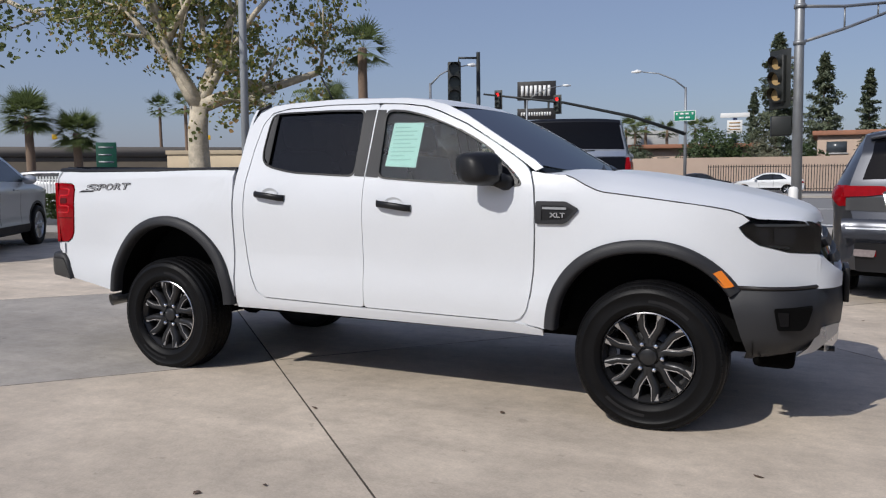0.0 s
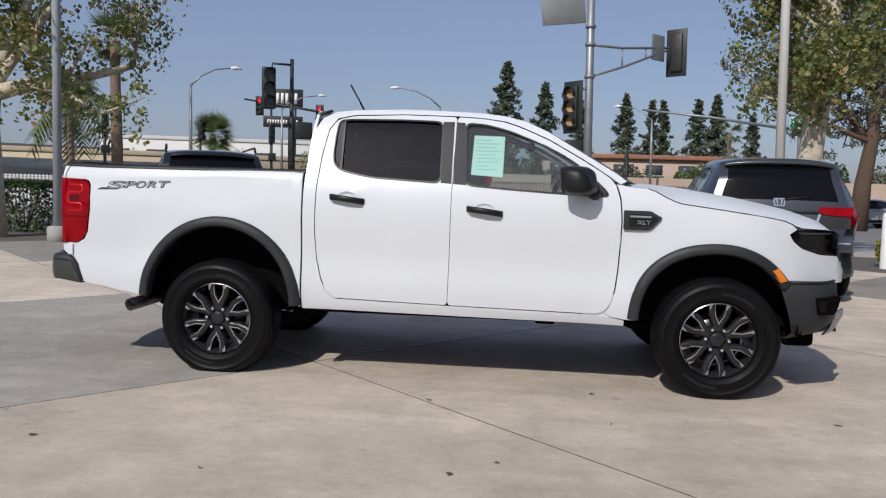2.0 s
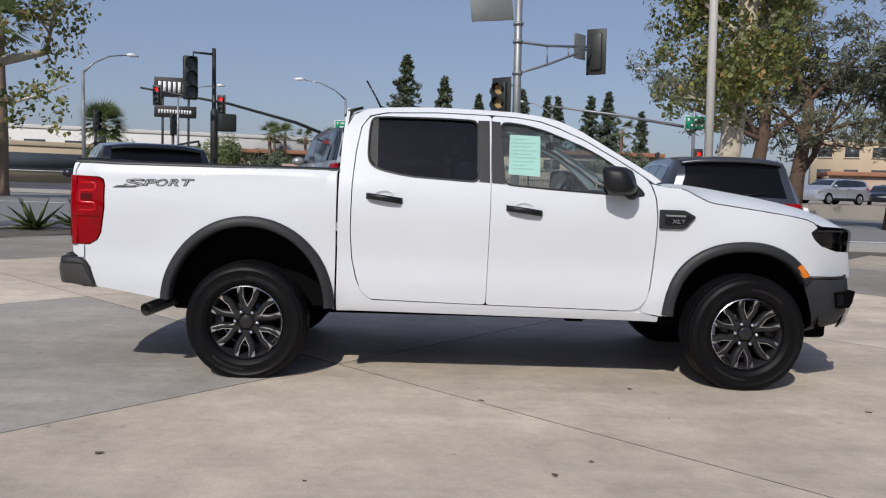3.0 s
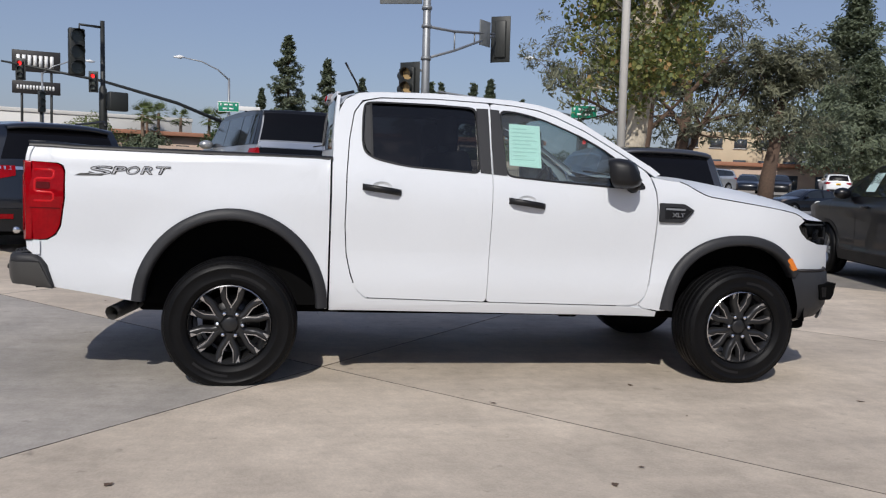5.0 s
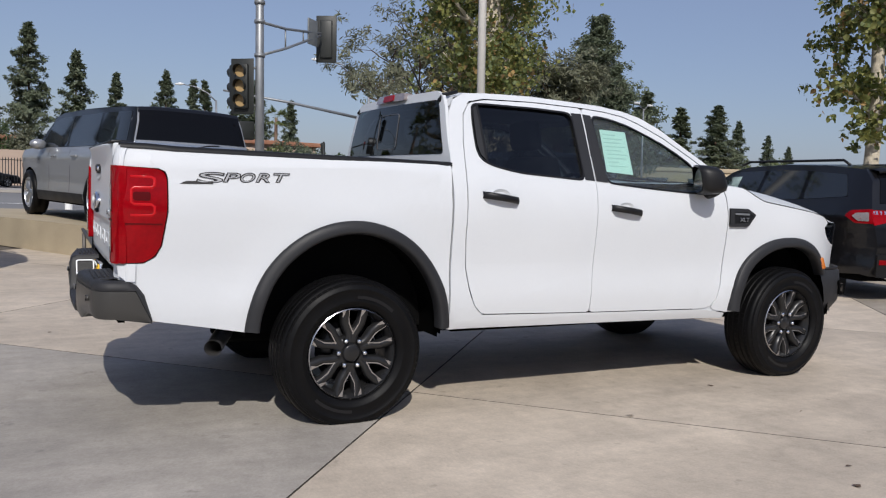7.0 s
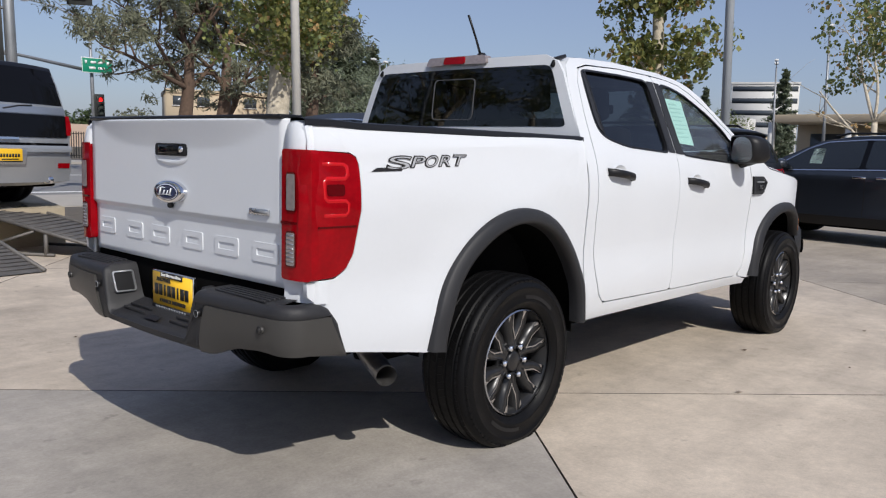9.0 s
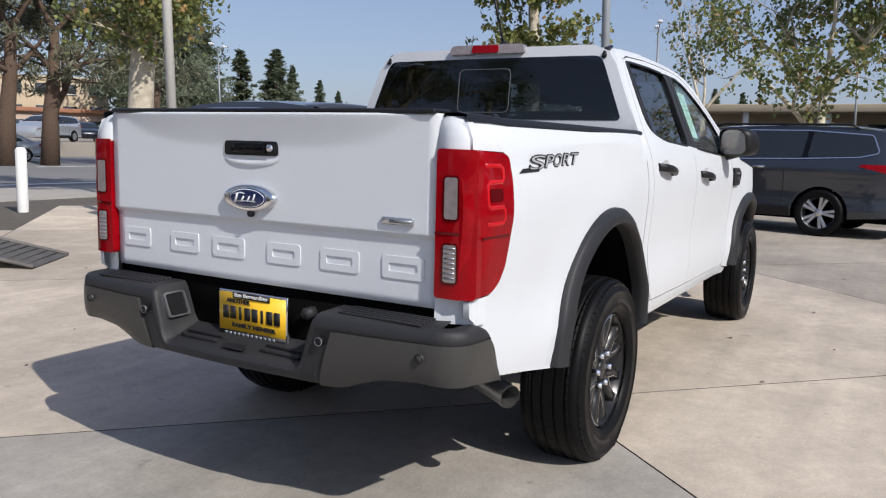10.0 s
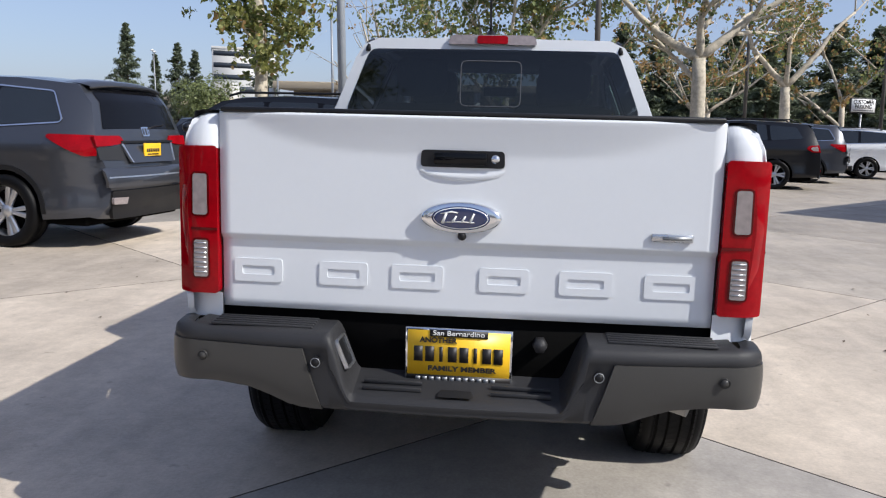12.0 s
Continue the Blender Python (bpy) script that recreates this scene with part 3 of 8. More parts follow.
for side in (-1, 1):
    xa, xb = (-0.838, -0.69) if side < 0 else (-0.41, -0.262)
    part("decal_stroke", panel_bm([(xa, 1.180), (xb, 1.184), (xb, 1.197), (xa + 0.03, 1.194)], bed_side, side=side, rim=0.001, off=0.003), BLACKI, truck)
# roof, windscreen, rear window wall
ROOF = [(0.618, 1.705), (0.66, 1.752), (0.78, 1.778), (1.0, 1.795), (1.3, 1.802), (1.6, 1.792), (1.8, 1.768), (1.93, 1.735), (2.02, 1.695)]
rows = []
for x, zc in ROOF:
    ze = lerp([(0.618, 1.66), (0.66, 1.715), (0.73, 1.745), (0.86, 1.760), (1.2, 1.769), (1.7, 1.754), (1.87, 1.732), (2.0, 1.692)], x) + 0.002
    ye = truck_side(x, ze) + 0.001
    rows.append([(x - 0.05 * (1 - abs(u) ** 2) * (x < 0.70) + 0.09 * (1 - u * u) * max(0, (x - 1.6) / 0.42), u * ye, ze + (zc - ze + 0.0) * (1 - abs(u) ** 2.6)) for u in [k / 12 - 1 for k in range(25)]])
bm = bmesh.new()
grid(bm, rows)
part("roof", bm, WHITE, truck)
rows = []
for i in range(13):
    t = i / 12
    xe, ze, ye = 2.0 + 0.60 * t, 1.692 - 0.345 * t, 0.0
    ye = truck_side(xe, ze) - 0.012
    xc, zc = 2.11 + 0.72 * t, 1.695 - 0.415 * t
    rows.append([(xe + (xc - xe) * (1 - abs(u) ** 2.2), u * ye, ze + (zc - ze) * (1 - abs(u) ** 2.0) + 0.012 * math.sin(3.14 * t)) for u in [k / 12 - 1 for k in range(25)]])
bm = bmesh.new()
grid(bm, rows)
part("windscreen", bm, GLASS_W, truck, "clear laminated windscreen")
cow = bmesh.new()
grid(cow, [[(2.56 + 0.24 * (1 - u * u), u * 0.74, 1.345 - 0.075 * (1 - u * u)) for u in [k / 10 - 1 for k in range(21)]], [(2.66 + 0.26 * (1 - u * u), u * 0.75, 1.292 - 0.005 * (1 - u * u)) for u in [k / 10 - 1 for k in range(21)]]])
part("cowl", cow, BLACKP, truck)
part("wiper", tube_bm([(2.80, -0.50, 1.300), (2.80, -0.1, 1.315), (2.70, 0.25, 1.345)], 0.010, 6), BLACKP, truck)
part("wiper", tube_bm([(2.80, 0.05, 1.30), (2.77, 0.30, 1.322), (2.66, 0.62, 1.345)], 0.010, 6), BLACKP, truck)

# back of the cab: white frame round dark glass with a sliding pane
back_out = [(-0.83, 1.27), (0.83, 1.27), (0.79, 1.36), (0.672, 1.66), (0.632, 1.72), (0.56, 1.752), (-0.56, 1.752), (-0.632, 1.72), (-0.672, 1.66), (-0.79, 1.36)]
back_win = rounded([(-0.715, 1.395), (0.715, 1.395), (0.700, 1.44), (0.610, 1.675), (0.585, 1.70), (-0.585, 1.70), (-0.610, 1.675), (-0.700, 1.44)], 0.03, 3)


def cab_back(u, z):
    return 0.538 + 0.030 * max(0, (z - 1.40) / 0.3) ** 1.4 + 0.032 * (u / 0.7) ** 2


def facing(bm, xf):
    """Turns a sheet in the xz plane into one that faces along x; its x becomes y."""
    for v in bm.verts:
        u, z = v.co.x, v.co.z
        d = v.co.y
        v.co = Vector((xf(u, z) + d, u, z))
    return bm


def rear_panel(outer, xf, holes=(), rim=0.02, off=0.0, step=0.08):
    bm = bmesh.new()
    sheet(bm, outer, holes, step)
    for v in bm.verts:
        v.co.y = -off
    if rim:
        be = [e for e in bm.edges if len(e.link_faces) == 1]
        r = bmesh.ops.extrude_edge_only(bm, edges=be)
        for v in [g for g in r["geom"] if isinstance(g, bmesh.types.BMVert)]:
            v.co.y += rim
        for e in be:
            e.smooth = False
    facing(bm, xf)
    bmesh.ops.recalc_face_normals(bm, faces=bm.faces[:])
    return bm


part("cab_back", rear_panel(back_out, cab_back, (back_win,)), WHITE, truck)
rw = part("rear_window", rear_panel(back_win, cab_back, rim=0, off=0.002), GLASS_R, truck, "dark rear window with a sliding pane")
sl = rounded([(-0.145, 1.428), (0.150, 1.428), (0.150, 1.648), (-0.145, 1.648)], 0.03, 3)
sl2 = rounded([(-0.141, 1.432), (0.146, 1.432), (0.146, 1.644), (-0.141, 1.644)], 0.027, 3)
part("slider_frame", rear_panel(sl, cab_back, (sl2,), rim=0.004, off=0.006), SLIDER, rw)
for s in (-1, 1):
    part("roof_seam", tube_bm([(0.584, s * 0.612, 1.690), (0.612, s * 0.610, 1.726), (0.70, s * 0.606, 1.752)], [0.012, 0.014, 0.010], 6), BLACKP, truck)
# high brake lamp and aerial
bl = rounded([(-0.215, 1.722), (0.215, 1.722), (0.20, 1.768), (-0.20, 1.768)], 0.015, 3)
brake = part("brake_lamp", rear_panel(bl, lambda u, z: 0.548 + 0.25 * max(0, z - 1.72) + 0.03 * u * u * 6, rim=0.05, off=0.006), CLEARL, truck, "high brake lamp with a red centre")
part("red_lens", rear_panel(rounded([(-0.075, 1.726), (0.075, 1.726), (0.072, 1.764), (-0.072, 1.764)], 0.01, 2), lambda u, z: 0.544 + 0.25 * max(0, z - 1.72), rim=0.01, off=0.008), RED, brake)
ab = bmesh.new()
bmesh.ops.create_cone(ab, cap_ends=True, segments=16, radius1=0.05, radius2=0.015, depth=0.06, matrix=Matrix.Translation((0.80, 0.02, 1.785)))
for v in ab.verts:
    v.co.x = 0.80 + (v.co.x - 0.80) * 1.5
aerial = part("aerial", ab, BLACKP, truck, "short black roof aerial")
part("mast", tube_bm([(0.79, 0.02, 1.80), (0.74, 0.02, 1.895), (0.675, 0.02, 2.005)], [0.008, 0.006, 0.007], 8), BLACKP, aerial)

# bonnet
rows = []
for x, ze, zc in ((2.625, 1.300, 1.300), (2.74, 1.291, 1.312), (2.81, 1.275, 1.310), (2.87, 1.243, 1.306), (2.93, 1.215, 1.300), (2.98, 1.200, 1.294), (3.05, 1.192, 1.283), (3.27, 1.164, 1.248), (3.45, 1.140, 1.212), (3.60, 1.115, 1.178), (3.66, 1.090, 1.164), (3.72, 1.073, 1.148), (3.82, 1.068, 1.120), (3.88, 1.066, 1.098), (3.92, 1.060, 1.075), (3.94, 1.040, 1.035)):
    ye = truck_side(x, ze) - 0.004
    r = []
    for u in [k / 14 - 1 for k in range(29)]:
        xx = x + (lerp([(2.8, 0.18), (3.6, 0.16), (3.94, 0.065)], x) if x > 2.8 else 0.20 * (x - 2.5) / 0.3) * (1 - u * u) * (0.3 + 0.7 * (x - 2.6) / 1.3)
        r.append((xx, u * ye, ze + (zc - ze) * (1 - abs(u) ** 5) + 0.012 * math.exp(-((abs(u) - 0.62) / 0.12) ** 2)))
    rows.append(r)
bm = bmesh.new()
grid(bm, rows)
part("bonnet", bm, WHITE, truck)
for s in (-1, 1):
    part("bonnet_seam", tube_bm([(x, s * (truck_side(x, z) - 0.001), z + 0.001) for x, z in SEAM[1:]], 0.0035, 6), BLACKI, truck)
# nose: grille, bumper
def nose(u, z):
    a = abs(u)
    return -(4.11 - 0.52 * max(0, z - 0.85) - 0.05 * u * u - 0.48 * max(0, a - 0.42) ** 2 * 2.2)


def front_panel(outer, xf, holes=(), rim=0.03, off=0.0):
    bm = rear_panel(outer, xf, holes, rim, off)
    for v in bm.verts:
        v.co.x = -v.co.x
    return bm


part("grille", front_panel(rounded([(-0.57, 0.78), (0.57, 0.78), (0.60, 1.03), (-0.60, 1.03)], 0.04), nose, off=-0.035), GLOSSB, truck, "black grille")
for z in (0.87, 0.95):
    part("grille_bar", front_panel(rounded([(-0.50, z - 0.02), (0.50, z - 0.02), (0.50, z + 0.02), (-0.50, z + 0.02)], 0.01, 2), nose, off=-0.015), PLASTIC, truck)
part("nose_band", front_panel([(-0.415, 0.725), (0.415, 0.725), (0.415, 0.795), (-0.415, 0.795)], nose, off=-0.004, rim=0.04), WHITE, truck)
for s in (-1, 1):
    # rounded corner between the fender and the band under the grille
    bm, rows = bmesh.new(), []
    for z, reach in ((0.727, 1.0), (0.75, 1.0), (0.775, 1.0), (0.792, 0.98), (0.81, 0.78), (0.83, 0.60), (0.852, 0.44), (0.875, 0.30), (0.893, 0.20)):
        p0, p1, p2 = Vector((3.985, truck_side(3.985, z) + 0.0015)), Vector((4.088 - 0.5 * max(0, z - 0.80), 0.560)), Vector((4.104 - 0.5 * max(0, z - 0.80), 0.40))
        row = []
        for k in range(13):
            t = reach * k / 12
            q = p0 * (1 - t) ** 2 + p1 * 2 * t * (1 - t) + p2 * t * t
            row.append((q.x, s * q.y, z))
        row.append((row[-1][0] - 0.03, row[-1][1], z + 0.004))
        rows.append(row)
    rows.append([(x - 0.03, y, z) for x, y, z in rows[-1]])
    grid(bm, rows)
    bmesh.ops.recalc_face_normals(bm, faces=bm.faces[:])
    part("nose_corner", bm, WHITE, truck)
# wrap-round front bumper
rows = []
for z, o in ((0.735, 0.0), (0.72, 0.016), (0.60, 0.028), (0.50, 0.02), (0.42, -0.02), (0.37, -0.10)):
    r = []
    for k in range(41):
        u = k / 20 - 1
        a = u * 1.5708
        x = 3.58 + 0.515 * abs(math.cos(a)) ** 0.58 + (o if abs(u) < 0.9 else 0) - (0.05 if z < 0.4 else 0)
        y = 0.80 * math.sin(a) * (1.0 - 0.02 * (0.735 - z)) + (0.03 + o) * (1 if u > 0 else -1) * min(1, abs(u) * 1.2)
        if abs(u) > 0.93:
            x = min(3.585 + (0.735 - z) * 0.32 + (1 - abs(u)) * 1.1, 3.72 - (0.05 if z < 0.4 else 0))
        r.append((x, y, z))
    rows.append(r)
bm = bmesh.new()
grid(bm, rows)
fb = part("front_bumper", bm, PLASTIC, truck, "dark grey plastic front bumper")
part("bumper_lip", tube_bm([(x, y * 1.004, z + 0.004) for x, y, z in rows[0][1:-1]], 0.011, 6), BLACKI, fb, "black lip along the top of the bumper")
sk = bmesh.new()
grid(sk, [[(4.03 + 0.075 * (1 - u * u), u * 0.56, z) for u in [k / 8 - 1 for k in range(17)]] for z in (0.50, 0.43, 0.40)])
part("skid_plate", sk, SILVER, fb, "silver skid plate")
for s in (-1, 1):
    wing = slab_bm(rounded([(4.015, 0.535), (4.095, 0.552), (4.088, 0.500), (3.99, 0.418), (3.905, 0.398), (3.96, 0.44)], 0.008, 2), 0.03)
    for v in wing.verts:
        v.co.y = s * (0.715 - 0.80 * max(0, v.co.x - 3.91) - 1.2 * max(0, v.co.x - 3.91) ** 2 - v.co.y)
    part("skid_wing", wing, SILVER, fb, smooth=False)
    fl = slab_bm(rounded([(3.805, 0.648), (3.975, 0.656), (3.955, 0.575), (3.93, 0.545), (3.825, 0.543)], 0.012, 3), 0.10)
    for v in fl.verts:
        v.co.y = s * (0.852 - 0.62 * max(0, v.co.x - 3.79) ** 1.35 - v.co.y)
    fog = part("fog_recess", fl, UNDER, fb, "black recess round a fog lamp", smooth=False)
    lens = slab_bm(rounded([(3.822, 0.632), (3.873, 0.631), (3.873, 0.563), (3.836, 0.563)], 0.008, 3), 0.10)
    for v in lens.verts:
        v.co.y = s * (0.856 - 0.62 * max(0, v.co.x - 3.79) ** 1.35 - v.co.y)
    part("fog_lamp", lens, GLOSSB, fog, smooth=False)
part("plate_bracket", box_bm(4.118, 4.146, -0.16, 0.16, 0.60, 0.785, 0.006), BLACKP, fb)
part("tow_hook", tube_bm([(3.98, -0.45, 0.40), (4.08, -0.45, 0.40)], 0.016, 6), BLACKP, fb)

# black plastic set near zero, so the housings' deep shade is partly colour
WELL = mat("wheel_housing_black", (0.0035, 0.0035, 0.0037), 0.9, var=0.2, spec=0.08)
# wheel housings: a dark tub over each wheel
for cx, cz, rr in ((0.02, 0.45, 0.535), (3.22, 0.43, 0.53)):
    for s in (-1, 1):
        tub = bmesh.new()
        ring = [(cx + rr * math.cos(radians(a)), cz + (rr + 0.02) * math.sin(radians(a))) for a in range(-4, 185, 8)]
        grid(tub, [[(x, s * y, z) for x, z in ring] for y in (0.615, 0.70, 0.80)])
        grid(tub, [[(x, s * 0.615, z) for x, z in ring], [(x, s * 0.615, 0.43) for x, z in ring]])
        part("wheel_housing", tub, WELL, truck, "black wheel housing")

# cargo bed: inner walls, floor, rail caps, tailgate
bm = bmesh.new()
for s in (-1, 1):
    grid(bm, [[(x, s * 0.77, z) for x in (-1.06, 0.57)] for z in (1.0, 1.33)])
    grid(bm, [[(x, s * 0.77, z) for x in (-1.06, -0.53)] for z in (0.82, 1.0)])
grid(bm, [[(x, y, 0.82) for x in (-1.06, 0.57)] for y in (-0.46, 0.46)])
grid(bm, [[(x, y, 0.82) for x in (-1.06, -0.53)] for y in (-0.77, 0.77)])
grid(bm, [[(0.57, y, z) for y in (-0.77, 0.77)] for z in (0.82, 1.33)])
part("bed_liner", bm, BLACKP, truck)
for s in (-1, 1):
    cap = bmesh.new()
    grid(cap, [[(x, s * (bed_side(x, 1.336) + o), 1.338 + dz + 0.006 * (x < -0.9)) for x in [-1.085 + 1.66 * k / 14 for k in range(15)]] for o, dz in ((0.006, -0.014), (0.004, 0.006), (-0.02, 0.012), (-0.07, 0.010), (-0.075, -0.03))])
    part("rail_cap", cap, BLACKP, truck, "black plastic bed rail cap")


def gate(u, z):
    x = -1.112
    low = 1.345 - 0.105 * max(0, 1 - (abs(u) / 0.66) ** 4)
    if z > low:
        x -= 0.024 * (1.345 - low) / 0.105 * min(1, (z - low) / (1.345 - low + 1e-6)) ** 1.15
    if z > 1.347:
        x += 0.008
    if z < 0.995:
        x += 0.016 * min(1, (0.995 - z) / 0.018)
    x += 0.006 * (u / 0.7) ** 2
    return x


bm = bmesh.new()
zs = [0.768, 0.775, 0.80, 0.85, 0.90, 0.95, 0.976, 0.980, 0.992, 0.996, 1.0, 1.03, 1.08, 1.13, 1.17, 1.19, 1.20, 1.215, 1.23, 1.24, 1.25, 1.26, 1.275, 1.29, 1.305, 1.32, 1.335, 1.345, 1.347, 1.352]
us = [-0.719] + [-0.7155 + 1.431 * k / 44 for k in range(45)] + [0.719]
rows = [[(gate(u, z) + (0.025 if abs(u) > 0.718 or z < 0.77 else 0), u, z) for u in us] for z in zs]
grid(bm, rows)
for e in bm.edges:
    if len(e.link_faces) == 2 and e.calc_face_angle(0) > 0.7:
        e.smooth = False
tailgate = part("tailgate", bm, WHITE, truck, "white pressed-steel tailgate")
part("gate_cap", box_bm(-1.118, -1.02, -0.71, 0.71, 1.350, 1.366, 0.006), BLACKP, tailgate, "black plastic top cap")
part("gate_back", box_bm(-1.06, -1.04, -0.69, 0.69, 0.79, 1.35), BLACKP, tailgate)
hb = part("handle_bezel", rear_panel(rounded([(-0.115, 1.210), (0.124, 1.210), (0.122, 1.258), (-0.113, 1.258)], 0.012, 3), lambda u, z: -1.113, rim=0.03, off=0.004), BLACKP, tailgate, "black tailgate handle")
part("paddle", box_bm(-1.127, -1.112, -0.065, 0.085, 1.218, 1.252, 0.004), GLOSSB, hb)
lk = bmesh.new()
bmesh.ops.create_cone(lk, cap_ends=True, segments=16, radius1=0.012, radius2=0.011, depth=0.016, matrix=Matrix.Translation((-1.121, -0.088, 1.236)) @ Matrix.Rotation(1.5708, 4, "Y"))
part("lock", lk, CHROME, hb, "chrome key lock")
cup = bmesh.new()
grid(cup, [[(-1.1135 - dx * math.sin(3.14159 * k / 12) ** 0.5, -0.115 + 0.24 * k / 12, z - dz * math.sin(3.14159 * k / 12) ** 0.5) for k in range(13)] for dx, z, dz in ((0.0, 1.213, 0.0), (-0.002, 1.210, 0.006), (0.004, 1.205, 0.016), (0.007, 1.202, 0.020), (0.0, 1.196, 0.024))])
part("handle_scoop", cup, WHITE, tailgate)


def ellipse_plate(name, a, b, x0, depth, material, parent, cz=1.068, cy=0.004, label="", n=40, dome=0.0):
    bm = bmesh.new()
    rows = []
    for rr, d in ((1.0, 0.0), (1.0, 0.6), (0.96, 0.9), (0.85, 1.0), (0.5, 1.0 + dome), (0.02, 1.0 + dome * 1.3)):
        rows.append([(x0 - depth * d, cy + a * rr * math.cos(6.28318 * k / n), cz + b * rr * math.sin(6.28318 * k / n)) for k in range(n + 1)])
    grid(bm, rows)
    bmesh.ops.remove_doubles(bm, verts=bm.verts[:], dist=1e-5)
    return part(name, bm, material, parent, label)


em = ellipse_plate("emblem", 0.116, 0.046, -1.108, 0.026, CHROME, tailgate, label="chrome-rimmed blue oval emblem")
ellipse_plate("emblem_face", 0.083, 0.034, -1.132, 0.004, BLUE, em, label="dark blue enamel oval")
ellipse_plate("emblem_ring", 0.079, 0.0315, -1.1335, 0.0031, WHITEI, em)
ellipse_plate("emblem_field", 0.0765, 0.029, -1.1345, 0.0027, BLUE, em)
for y0, z0, z1, w in ((0.050, -0.015, 0.016, 0.016), (0.022, -0.012, 0.006, 0.013), (-0.004, -0.012, 0.007, 0.011), (-0.028, -0.012, 0.015, 0.013)):
    eb = bmesh.new()
    tube(eb, [(-1.1378, y0 + 0.006, 1.068 + z0), (-1.1378, y0 - 0.006, 1.068 + z1)], [w * 0.28, w * 0.20], 8)
    part("emblem_bar", eb, WHITEI, em)
part("emblem_bar", tube_bm([(-1.1378, 0.062, 1.080), (-1.1378, 0.03, 1.086), (-1.1378, 0.012, 1.083)], [0.001, 0.0026, 0.001], 6), WHITEI, em)
part("emblem_bar", tube_bm([(-1.1378, 0.052, 1.056), (-1.1378, 0.0, 1.0585), (-1.1378, -0.036, 1.057)], [0.001, 0.0017, 0.001], 6), WHITEI, em)
cb = bmesh.new()
bmesh.ops.create_uvsphere(cb, u_segments=12, v_segments=8, radius=0.013, matrix=Matrix.Translation((-1.122, 0.0, 1.016)))
part("camera_dome", cb, BLACKP, tailgate)
# six embossed plain shapes in the lower band: raised strokes round a sunk middle
for ya, yb in ((0.680, 0.533), (0.421, 0.276), (0.205, 0.053), (-0.052, -0.196), (-0.281, -0.433), (-0.522, -0.673)):
    zc = 0.887
    o = rounded([(yb, zc - 0.035), (ya, zc - 0.035), (ya, zc + 0.035), (yb, zc + 0.035)], 0.010, 3)
    h = rounded([(yb + 0.024, zc - 0.013), (ya - 0.024, zc - 0.013), (ya - 0.024, zc + 0.013), (yb + 0.024, zc + 0.013)], 0.006, 3)
    part("embossed_shape", rear_panel(o, gate, (h,), rim=0.006, off=0.0042, step=0.05), WHITE, tailgate)
eco = part("gate_badge", box_bm(-1.118, -1.108, -0.645, -0.53, 1.020, 1.042, 0.003), SILVER, tailgate, "small silver badge")
part("badge_bar", box_bm(-1.1195, -1.1165, -0.64, -0.56, 1.026, 1.036), GALV, eco)

